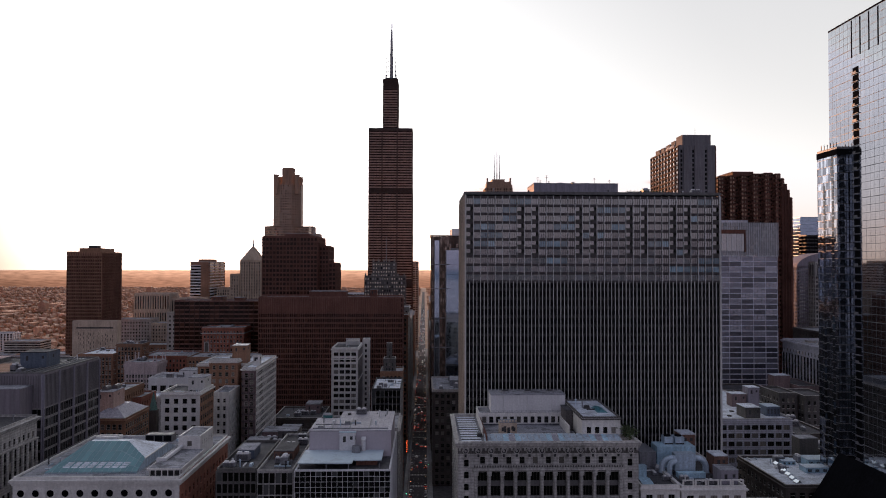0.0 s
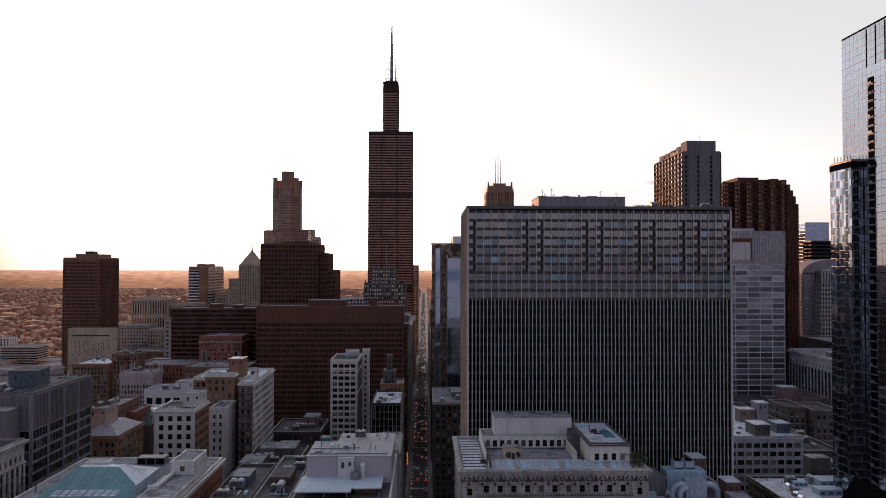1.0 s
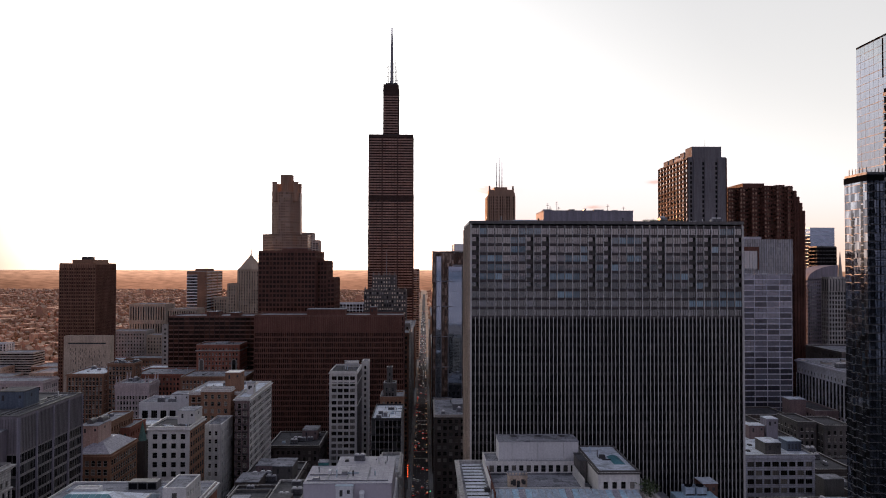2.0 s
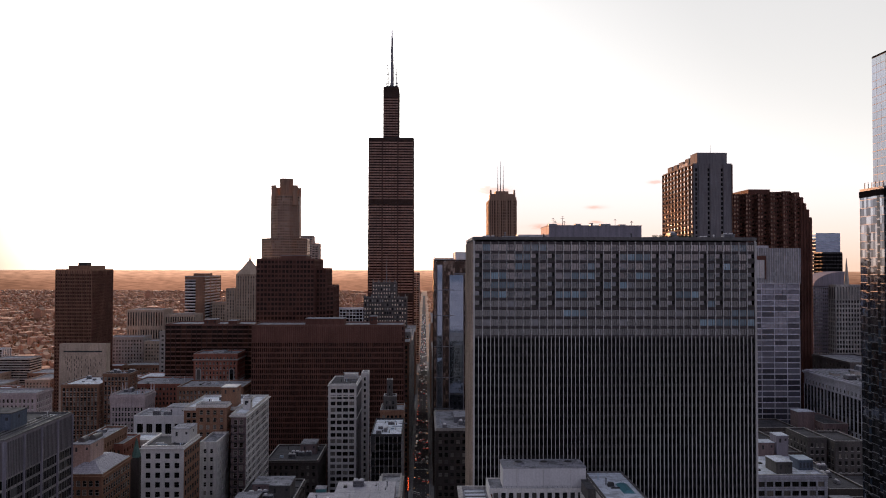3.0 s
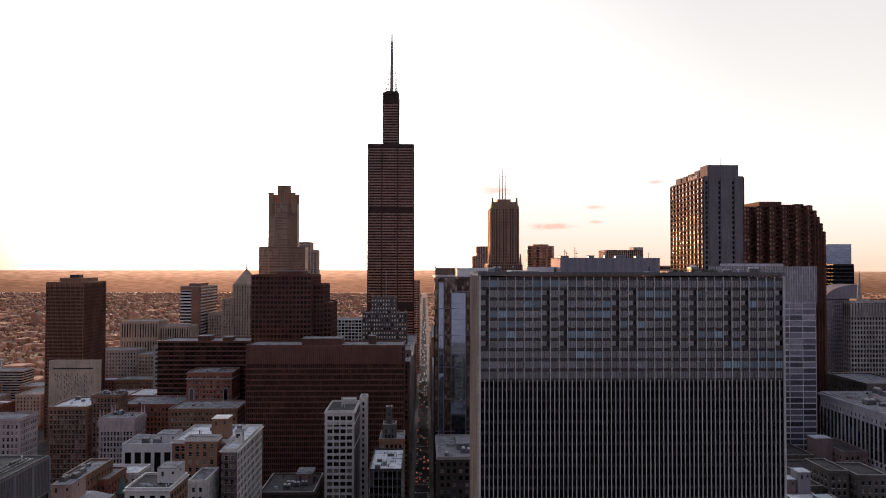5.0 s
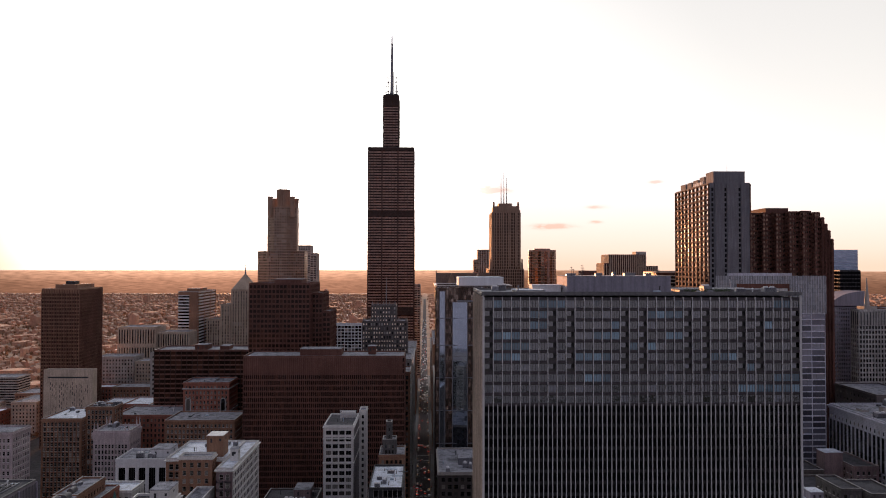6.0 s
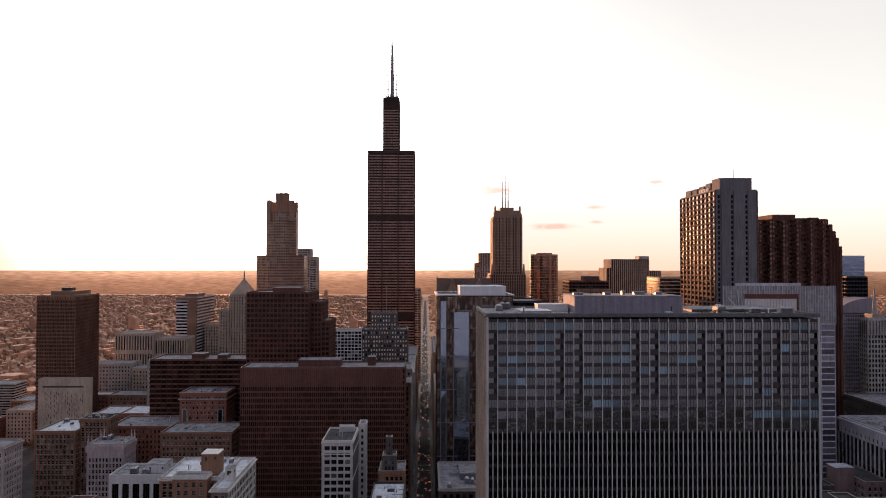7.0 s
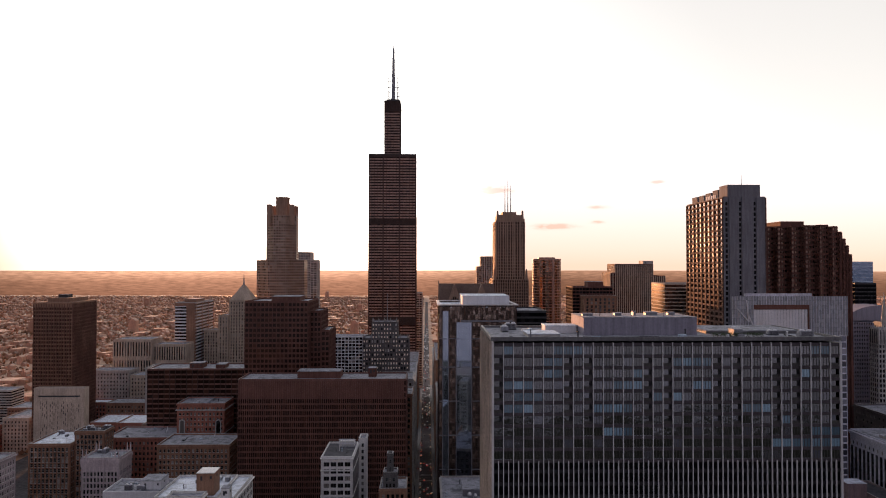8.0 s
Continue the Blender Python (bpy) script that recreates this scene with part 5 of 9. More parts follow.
def triangular_tower():
    """Prison-like tower on a triangular plan with thin slits."""
    poly = [(-402, 830), (-362, 828), (-366, 892), (-382, 893)]
    r = root("wedge_tower", -380, 860, 0, "tall dark brown wedge tower with thin slit windows", "building")
    a, g = Acc(BROWN_BRICK), Acc(WIN_BRONZE)
    a.prism(poly, 0, 166.5)
    a.prism([(-392, 838), (-368, 836), (-370, 880), (-381, 881)], 166.5, 170.5)
    rib = Acc(BROWN_STEEL)
    for i in range(4):
        (xa, ya), (xb, yb) = poly[i], poly[(i + 1) % 4]
        L = math.hypot(xb - xa, yb - ya)
        ux, uy = (xb - xa) / L, (yb - ya) / L
        nx, ny = uy, -ux
        n = int(L / 2.6)
        for c in range(n):
            s0 = L * (c + 0.3) / n
            s1 = L * (c + 0.75) / n
            for k in range(42):
                z = 3 + 3.8 * k
                g.quad(*[(xa + ux * s + nx * .06, ya + uy * s + ny * .06, zz) for s, zz in ((s0, z), (s1, z), (s1, z + 2.4), (s0, z + 2.4))])
            px, py = xa + ux * L * c / n, ya + uy * L * c / n
            rib.prism([(px, py), (px + nx * .5, py + ny * .5), (px + nx * .5 + ux * .5, py + ny * .5 + uy * .5), (px + ux * .5, py + uy * .5)], 0, 165)
    part("wall", a, r)
    part("window_field", g, r, kind="stuff")
    part("ribs", rib, r)
    rooftop("lift_house", "small roof house with aerials on a dark tower", -388, -378, 852, 862, 170.5, 3.0, SLATE)


triangular_tower()

# blank beige switching block with slits
b = Building("windowless_block", "blank beige concrete block with rows of short slits", -347.0, -303.0, 729.0, 738.0, 95.0)
for s in "enws":
    b.plain(s, BEIGE)
sd = b.side("e")
q = b.acc("slit", SLATE)
b.fbox(q, sd, 4, 40, 88.2, 89.6, -0.1, 0.05)
rnd = random.Random(5)
for c in range(22):
    if c % 11 in (4, 10):
        continue
    for k in range(16):
        if rnd.random() < (0.9 if k < 2 else 0.55):
            z = 82 - k * 4.4 - (c % 3) * 1.3
            b.fbox(q, sd, 6 + c * 1.65, 6.5 + c * 1.65, z, z + 2.6, -0.1, 0.05)
b.roof(ROOF_GREY, 1.0, par_mat=BEIGE)
b.done()

# ---- right of the street ----
def mirrored_block():
    b = Building("glass_office", "dark blue mirrored office block with a framed front", 7.0, 62.0, 596.0, 660.0, 175.0)
    b.lattice("s", 21, 44, DARK_STEEL, SLATE, WIN_BLUE, pw=0.3, pd=0.2, sh=1.0)
    b.lattice("n", 21, 44, DARK_STEEL, SLATE, WIN_BLUE, pw=0.3, pd=0.2, sh=1.0)
    b.lattice("w", 18, 44, DARK_STEEL, SLATE, WIN_BLUE, pw=0.3, pd=0.2, sh=1.0)
    b.lattice("e", 30, 62, DARK_STEEL, None, WIN_RIPPLE, pw=0.16, pd=0.12, sh=0.10, tilt=0.05)
    sd = b.side("e")
    g, q = b.acc("mirror_bay", WIN_BAY), b.acc("bay_frame", GREY_METAL)
    for sa, sb, za, zb in ((2.7, 6.3, 20, 172), (12.3, 22.8, 20, 164)):
        n = int((zb - za) / 4)
        for k in range(n):
            for c in range(3):
                s0, s1 = sa + (sb - sa) * c / 3, sa + (sb - sa) * (c + 1) / 3
                d0, d1 = 0.3 + 0.1 * (s0 - sa), 0.3 + 0.1 * (s1 - sa)
                g.quad(b.at(sd, s0, za + 4 * k, d0), b.at(sd, s1, za + 4 * k, d1), b.at(sd, s1, za + 4 * k + 3.9, d1), b.at(sd, s0, za + 4 * k + 3.9, d0))
        b.fbox(q, sd, sa - 0.5, sa, za, zb, 0.0, 0.8)
        b.fbox(q, sd, sb, sb + 0.5, za, zb, 0.0, 0.5 + 0.1 * (sb - sa))
    b.fbox(q, sd, 15.5, 52, 164.3, 165.4, 0.0, 0.9)
    for z in (36, 60, 84, 108, 132, 152):
        b.fbox(q, sd, 0, 55, z, z + 0.5, 0.0, 0.6)
    b.acc("coping", COPING).loop(7.0, 62.0, 596.0, 660.0, [(-0.9, 175.9), (1.3, 175.9), (1.3, 176.6), (-0.9, 176.6)])
    b.core(SLATE)
    b.roof(ROOF_WHITE, 0.8, par_mat=DARK_STEEL)
    b.done()
    rooftop("plant_room", "white plant room on a glass block", 24, 58, 606, 650, 175.0, 7.0, WHITE_PANEL, top=ROOF_WHITE)


mirrored_block()
b = curtain("office_tower", "dark banded office tower wing", 62.5, 84.0, 600.0, 650.0, 171.0, None, SLATE, WIN_DARK, cw=3.0, fh=4.0, sh=1.4)

# gabled postmodern tower
b = masonry("gabled_tower", "granite tower with steep gabled roof", 13.0, 84.0, 990.0, 1030.0, 160.0, PINK_STONE, cw=3.5, fh=4.0, ww=1.8, wh=2.4, corn=0.3, done=False)
q = b.acc("gable_roof", SLATE_ROOF)
q.prism([(13, 990), (84, 990), (84, 1030), (13, 1030)], 160, 181.5, 0, [(13, 1008), (84, 1008), (84, 1012), (13, 1012)])
gq = b.acc("gable", PINK_STONE)
for cx in (33.0, 67.0):
    gq.prism([(cx - 9.5, 988.6), (cx + 9.5, 988.6), (cx + 9.5, 1008), (cx - 9.5, 1008)], 157, 181, 0, [(cx - .3, 988.6), (cx + .3, 988.6), (cx + .3, 1008), (cx - .3, 1008)])
    for k in range(4):
        b.acc("slot", WIN_DEEP).box(cx - 4.4 + k * 2.4, cx - 2.9 + k * 2.4, 988.35, 988.58, 150, 163 + (2.5 if k in (1, 2) else 0))
for cx in (13.4, 83.6):
    b.acc("finial", PINK_STONE).prism(ring(cx, 1010, 0.8, 6), 181.0, 186.0, 0, ring(cx, 1010, 0.15, 6))
b.done()


def spired_tower():
    """Granite tower with corner pinnacles and two thin masts; lower setback."""
    r = root("spired_tower", 107, 1049, 0, "tall brown granite tower with corner pinnacles and masts", "skyscraper")
    # stone lighter than the tower's own: distance haze put into its colour
    for xa, xb, ya, yb, z0, z1 in ((84.5, 130, 1025, 1075, 0, 186), (88.5, 126, 1030, 1068, 186, 262)):
        b = Building("shaft", "", xa, xb, ya, yb, z1, z0, parent=r)
        for s in "enws":
            b.lattice(s, round(b.side(s)[3] / 3.1), round((z1 - z0) / 4.0), PINK_STONE, PINK_STONE, WIN_BRONZE, pw=1.3, pd=0.9, sh=1.1)
        b.roof(ROOF_GREY, 1.0, par_mat=PINK_STONE)
        b.done()
    a = Acc(PINK_STONE)
    a.box(91, 123.5, 1032, 1066, 262, 271)
    for xa in (89.2, 122):
        a.prism([(xa, 1031), (xa + 3.4, 1031), (xa + 3.4, 1035), (xa, 1035)], 262, 276.5, 0, [(xa + 0.7, 1032), (xa + 2.7, 1032), (xa + 2.7, 1034), (xa + 0.7, 1034)])
    for xa in (84.6, 126.6):
        a.prism([(xa, 1026), (xa + 3.2, 1026), (xa + 3.2, 1029), (xa, 1029)], 186, 200, 0, [(xa + 0.8, 1027), (xa + 2.4, 1027), (xa + 2.4, 1028), (xa + 0.8, 1028)])
    part("crown_block", a, r)
    for k in range(9):
        q = Acc(PINK_STONE)
        q.box(89.0 + k * 4.5, 90.2 + k * 4.5, 1029.0, 1029.9, 190, 266)
        part("rib", q, r)
    q = Acc(PINK_STONE)
    q.box(98, 116, 1036, 1062, 271, 275)
    part("crown_step", q, r)
    for cx in (102, 105.8, 109.6):
        a = Acc(GREY_METAL)
        a.prism(ring(cx, 1045, 0.75, 8), 271, 285, 0, ring(cx, 1045, 0.6, 8))
        a.prism(ring(cx, 1045, 0.5, 8), 285, 318 if 103 < cx < 108 else 311, 0, ring(cx, 1045, 0.2, 8))
        part("mast", a, r)


spired_tower()


def round_tower(cx, cy, rr, z1, label):
    r = root("round_tower", cx, cy, 0, label, "building")
    g, s = Acc(WIN_ROUND), Acc(HAZED_BRONZE)
    n = 28
    k = int(z1 / 4)
    for i in range(n):
        t0, t1 = 2 * math.pi * i / n, 2 * math.pi * (i + 1) / n
        for f in range(k):
            z = f * 4 + 0.8
            g.quad(*[(cx + rr * math.cos(t), cy + rr * math.sin(t), zz) for t, zz in ((t0, z), (t1, z), (t1, z + 3.2), (t0, z + 3.2))])
    for f in range(k):
        s.prism(ring(cx, cy, rr + 0.25, n), f * 4, f * 4 + 0.8)
    t = -math.pi / 2 + 0.32
    s.prism(ring(cx + (rr - 1.8) * math.cos(t), cy + (rr - 1.8) * math.sin(t), 2.6, 8), 0, z1)
    for i in range(n):
        t = 2 * math.pi * i / n
        s.prism(ring(cx + rr * math.cos(t), cy + rr * math.sin(t), 0.28, 5), 0, z1)
    s.prism(ring(cx, cy, rr + 0.3, n), z1 - 1.5, z1 + 0.8)
    s.prism(ring(cx, cy, rr * 0.6, n), z1, z1 + 3)
    part("glazing", g, r)
    part("frame", s, r)


round_tower(173.0, 1140.0, 20.4, 213.5, "round bronze glass tower with floor bands")
curtain("office_tower", "far tan office tower with a stepped top", 101.0, 131.0, 1460.0, 1490.0, 221.0, PALE_CONCRETE, BROWN_BRICK, WIN, cw=3.5, fh=4.0, pw=1.2, sh=1.6)
curtain("office_tower", "far tan office wing", 93.0, 101.0, 1460.0, 1490.0, 202.0, PALE_CONCRETE, BROWN_BRICK, WIN, cw=3.5, fh=4.0, pw=1.2, sh=1.6)
# mid-distance blocks behind the wide slab
curtain("office_tower", "brown ribbed office block with a setback", 255.0, 307.0, 1068.0, 1110.0, 206.0, BEIGE, BROWN_STEEL, WIN_BRONZE, cw=2.8, fh=4.0, pw=1.0, pd=0.6, sh=1.2)
curtain("office_tower", "brown ribbed lower office block", 248.0, 255.0, 1066.0, 1110.0, 194.0, BEIGE, BROWN_STEEL, WIN_BRONZE, cw=2.8, fh=4.0, pw=1.0, pd=0.6, sh=1.2)
rooftop("plant_room", "pale roof house on an office block", 297, 311, 1080, 1100, 206.0, 5.0, PALE_CONCRETE)
curtain("office_tower", "pale roofed block beside the ribbed tower", 307.5, 326.0, 1075.0, 1110.0, 190.0, BEIGE, BROWN_STEEL, WIN_BRONZE, cw=2.8, fh=4.0, pw=1.0, pd=0.6, sh=1.2)
curtain("office_block", "dark horizontal-banded office block", 175.0, 224.0, 960.0, 1000.0, 178.0, BROWN_STEEL, BROWN_STEEL, WIN_DARK, cw=4.0, fh=4.0, sh=1.4)
masonry("office_block", "brown stone block with arched top windows", 184.0, 222.0, 935.0, 958.0, 168.0, BROWN_BRICK, cw=5.0, fh=4.2, ww=2.4, wh=3.0, corn=0.5)
rooftop("plant_room", "dark stepped roof house on an office block", 196, 215, 970, 990, 178.0, 6.5, BROWN_STEEL)
curtain("office_block", "tan banded office block with terraces", 262.0, 330.0, 880.0, 930.0, 184.0, None, BEIGE, WIN_GOLD, cw=4.0, fh=4.0, sh=1.2, sdp=0.3)
curtain("office_block", "dark glass office block", 285.0, 330.0, 840.0, 878.0, 178.0, SLATE, SLATE, WIN_DARK, cw=3.0, fh=4.0, sh=1.0)


def frame_topped_block():
    """Pale gridded glass block with a screen wall on top that frames a big dark opening."""
    x0, x1, y0, y1, z1 = 196.0, 270.5, 546.0, 590.0, 159.0
    b = Building("glass_office", "pale gridded glass office block with a screen-walled top", x0, x1, y0, y1, z1)
    for s in "enws":
        W = b.side(s)[3]
        b.lattice(s, max(2, round(W / 9.2)), 39, COOL_FRAME, COOL_FRAME, WIN_STREAK, pw=0.4, pd=0.32, sh=0.75, sdp=0.3, solo=s == "e")
        for c in range(1, round(W / 3.1)):
            sc = c * W / round(W / 3.1)
            b.fbox(b.acc("mullion", FRAME_DARK), b.side(s), sc - 0.06, sc + 0.06, 0.5, z1 - 0.1, -0.1, 0.1)
    b.core(SLATE)
    b.roof(ROOF_GREY, 0.5, par_mat=WHITE_PANEL)
    b.done()
    b = Building("screen_wall", "tall glazed rooftop screen wall with a louvred opening", x0, x1 + 1, y0, y0 + 1.2, 184.5, z1 - 0.3, "screen wall")
    b.lattice("e", 44, 9, COOL_FRAME, GREY_METAL, WIN_PALE, pw=0.2, pd=0.3, sh=0.4, sdp=0.15)
    b.lattice("w", 28, 6, GREY_METAL, GREY_METAL, WIN_PALE, pw=0.2, pd=0.12, sh=0.35)
    sd = b.side("e")
    q, w = b.acc("opening_frame", BROWN_STEEL), b.acc("louvre", WHITE_PANEL)
    b.fbox(q, sd, 14, 50, 176.0, 179.0, 0.0, 0.8)
    b.fbox(q, sd, 49.2, 50, 162, 176.0, 0.0, 0.8)
    for k in range(18):
        b.fbox(w, sd, 14 + k * 1.95, 15.6 + k * 1.95, 163, 176, 0.0, 0.5)
    b.fbox(b.acc("raised_coping", COOL_FRAME), sd, 8.0, 52.0, 184.5, 186.3, -0.9, 0.2)
    b.done()
    for xa, za, xb, zb in ((199.0, 176.5, 206.5, 168.0), (206.5, 168.0, 205.0, 182.0), (205.5, 174.0, 209.0, 166.0)):
        r = root("steel_brace", xa, y0 - 0.7, min(za, zb), "pale diagonal steel brace before a rooftop screen", "brace", "steel braces")
        a = Acc(WHITE_PANEL)
        L = math.hypot(xb - xa, zb - za)
        ox, oz = -(zb - za) / L * 0.3, (xb - xa) / L * 0.3
        for ya in (y0 - 0.9, y0 - 0.35):
            a.v += [(xa - ox, ya, za - oz), (xb - ox, ya, zb - oz), (xb + ox, ya, zb + oz), (xa + ox, ya, za + oz)]
        a.f += [(0, 1, 2, 3), (7, 6, 5, 4)] + [(i, i + 4, (i + 1) % 4 + 4, (i + 1) % 4) for i in range(4)]
        a.m += [0] * 6
        part("beam", a, r)


frame_topped_block()
# slab with pilasters beside the avenue, and buildings beyond
b = Building("department_store", "grey stone block with tall pilasters", 284.0, 340.0, 440.0, 566.0, 93.6)
for s in "es":
    b.lattice(s, 28 if s == "s" else 12, 3, STORE_STONE, SLATE, WIN_DEEP, pw=1.15, pd=0.45, sh=1.0, sdp=0.1, z0=62, z1=84)
    b.punched(s, STORE_STONE, 28 if s == "s" else 12, 1, 1.6, 2.4, 84, 89)
    b.plain(s, STORE_STONE, 89, 93.6)
    b.punched(s, STORE_STONE, 28 if s == "s" else 12, 14, 2.4, 2.4, 0, 62)
for s in "nw":
    b.punched(s, STORE_STONE, 12, 20, 2.0, 2.2)
b.acc("core", SLATE).box(284.5, 339.5, 440.5, 565.5, 0, 92.5)
b.roof(ROOF_GREY, 1.0, par_mat=STORE_STONE)
b.cornice(STORE_STONE, 91.5, 1.2, 2.0)
b.done()
rs = random.Random(77)
for k in range(14):
    xa, ya = 287 + (k % 3) * 15 + rs.uniform(0, 6), 446 + (k // 3) * 23 + rs.uniform(0, 9)
    rooftop("vent_house", "grey metal vent box on a stone block roof", xa, xa + rs.uniform(2, 7), ya, ya + rs.uniform(3, 9), 93.55, rs.uniform(1.2, 3.4), rs.choice((GREY_METAL, PALE_CONCRETE, DARK_PANEL)), category="vent")
b = curtain("office_tower", "pale grey office tower with close upright ribs and dark top", 353.5, 402.0, 645.0, 656.0, 154.5, LIMESTONE, LIMESTONE, WIN_DEEP, cw=2.6, fh=3.9, pw=0.85, pd=0.5, sh=1.3, sdp=0.2, done=False)
q = b.acc("louvre_band", SLATE)
for s_ in "es":
    b.fbox(q, b.side(s_), 0.5, b.side(s_)[3] - 0.5, 143, 152.5, -0.2, 0.3)
q = b.acc("top_rib", LIMESTONE)
for k in range(19):
    b.fbox(q, b.side("e"), 0.2 + k * 2.65, 0.9 + k * 2.65, 142.5, 153.5, 0.2, 0.75)
b.done()
b = curtain("office_tower", "pale mauve-white tower with a rounded barrel top", 407.7, 443.2, 782.0, 812.0, 150.0, MAUVE_PANEL, MAUVE_PANEL, WIN_CONDO, cw=2.4, fh=4.0, pw=1.0, sh=2.0, done=False)
n0 = 13
vault = b.acc("barrel_top", MAUVE_PANEL)
pts = [(407.7 + 35.5 * (1 - math.cos(math.pi / 2 * i / (n0 - 1))), 150 + 16 * math.sin(math.pi / 2 * i / (n0 - 1))) for i in range(n0)] + [(443.2, 150.0)]
vault.v += [(x, 782.0, z) for x, z in pts] + [(x, 812.0, z) for x, z in pts]
vault.f += [tuple(reversed(range(n0 + 1))), tuple(range(n0 + 1, 2 * n0 + 2))] + [(i, i + 1, i + n0 + 2, i + n0 + 1) for i in range(n0)]
vault.m += [0] * (n0 + 2)
b.done()
curtain("glass_tower", "far blue glass tower", 440.0, 468.0, 836.0, 870.0, 208.0, None, BLUE_METAL, WIN_AZURE, cw=3.0, fh=4.0, sh=0.5)
curtain("office_tower", "far dark tower before a glass tower", 436.0, 458.0, 815.0, 832.0, 186.0, BLACK_SLATE, SLATE, WIN_DARK, cw=3.0, fh=4.0, sh=1.3)
curtain("office_block", "dark flat office block beyond the towers", 440.0, 520.0, 740.0, 780.0, 150.0, None, BROWN_STEEL, WIN_DARK, cw=4.0, fh=4.0, sh=1.4)
masonry("office_block", "plain dark granite block behind the store", 330.0, 366.0, 585.0, 640.0, 96.0, DARK_GRANITE, cw=5.0, fh=5, ww=1.6, wh=1.8)
masonry("spired_church_tower", "pale stone tower topped by a thin spire", 415.0, 427.0, 738.0, 750.0, 152.0, PALE_CONCRETE)
r = root("spire", 421, 744, 152, "pale tapered stone spire", "spire")
a = Acc(PALE_CONCRETE)
a.prism(ring(421, 744, 2.6, 8), 152, 180, 0, ring(421, 744, 0.2, 8))
part("shaft", a, r)

# ---- middle ground left of the street ----
# setback art deco tower before the skyscraper
curtain("setback_tower", "grey stone setback office building with many small windows", -57.5, -17.5, 716.0, 748.0, 140.0, DARK_GRANITE, DARK_GRANITE, WIN_SPECK, cw=2.4, fh=3.9, pw=1.1, pd=0.3, sh=1.6)
curtain("setback_tower", "grey stone setback tower top with a flagpole", -50.0, -27.5, 720.0, 744.0, 154.0, DARK_GRANITE, DARK_GRANITE, WIN_SPECK, cw=2.4, fh=3.9, pw=1.1, pd=0.3, sh=1.6, z0=139.5)
for xa, xb, ya, yb, z0, top in ((-57.5, -17.5, 716.0, 748.0, 141.0, 7), (-50.0, -27.5, 720.0, 744.0, 155.0, 5)):
    for k in range(top):
        x = xa + 0.9 + k * (xb - xa - 1.8) / (top - 1)
        r = root("pinnacle", x, ya + 0.8, z0, "stone pinnacle on a setback parapet", "pinnacle", "setback pinnacles")
        a = Acc(GREY_STONE)
        a.box(x - .7, x + .7, ya + .1, ya + 1.5, z0 - 0.02, z0 + 1.4)
        a.prism([(x - .6, ya + .2), (x + .6, ya + .2), (x + .6, ya + 1.4), (x - .6, ya + 1.4)], z0 + 1.4, z0 + 3.4, 0, [(x - .1, ya + .7), (x + .1, ya + .7), (x + .1, ya + .9), (x - .1, ya + .9)])
        part("block", a, r)
# small glowing plates added to brighten the tower's pale window dots
lit = Acc(lamp_glow("lit_office_window", (1.0, 0.84, 0.70), 0.03))
rl = random.Random(3)
for xa, xb, ya, za, zb in ((-57.5, -17.5, 715.6, 60, 140), (-50.0, -27.5, 719.6, 139.5, 154)):
    n, m = round((xb - xa) / 2.4), round((zb - za) / 3.9)
    for c in range(n):
        for k in range(m):
            if rl.random() < 0.72:
                x, z = xa + (c + 0.5) * (xb - xa) / n, za + (k + 0.5) * (zb - za) / m
                lit.box(x - 0.42, x + 0.42, ya + 0.3, ya + 0.38, z - 0.75, z + 0.75)
tagged(new("lit_windows", lit.mesh("lit_windows")), "warm glowing specks added in rows on a stone tower", "windows", "", "stuff")
r = root("flagpole", -37, 732, 154.5, "thin steel flagpole on a tower roof", "flagpole")
a = Acc(GREY_METAL)
a.prism(ring(-37, 732, 0.5, 8), 154.5, 180, 0, ring(-37, 732, 0.15, 8))
part("pole", a, r)
curtain("office_block", "white concrete grid office block", -136.0, -81.0, 1035.0, 1065.0, 111.0, WHITE_PANEL, WHITE_PANEL, WIN, cw=4.6, fh=4.2, pw=0.9, pd=0.7, sh=1.1, sdp=0.6)
masonry("office_block", "stone office block beside the street", -44.0, -12.6, 622.0, 655.0, 108.0, BROWN_BRICK, cw=3.0, fh=4.0, ww=1.5, wh=2.4, walls={"n": LIMESTONE})
masonry("office_block", "stone office block beside the street", -40.0, -12.6, 668.0, 708.0, 112.0, LIMESTONE, cw=3.0, fh=4.0, ww=1.5, wh=2.4)
curtain("apartment_tower", "far slab with stacked balconies", -34.0, -9.5, 1300.0, 1340.0, 158.0, PALE_CONCRETE, PALE_CONCRETE, WIN, cw=5.0, fh=4.0, pw=0.8, pd=0.5, sh=1.5, sdp=0.8)
masonry("office_block", "stone office block along the street", -36.0, -12.6, 760.0, 900.0, 96.0, LIMESTONE, cw=3.4, fh=4.2, ww=1.6, wh=2.6)
masonry("office_block", "brick office block along the street", -38.0, -12.6, 1000.0, 1120.0, 82.0, BROWN_BRICK, cw=3.4, fh=4.2, ww=1.6, wh=2.6)
masonry("office_block", "stone office block along the street", 7.2, 60.0, 670.0, 780.0, 92.0, LIMESTONE, cw=3.4, fh=4.2, ww=1.6, wh=2.6)
masonry("office_block", "brick office block along the street", 7.2, 60.0, 800.0, 970.0, 110.0, BROWN_BRICK, cw=3.4, fh=4.2, ww=1.6, wh=2.6)
masonry("office_block", "stone office block along the street", 7.2, 80.0, 1040.0, 1230.0, 75.0, LIMESTONE, cw=3.4, fh=4.2, ww=1.6, wh=2.6)
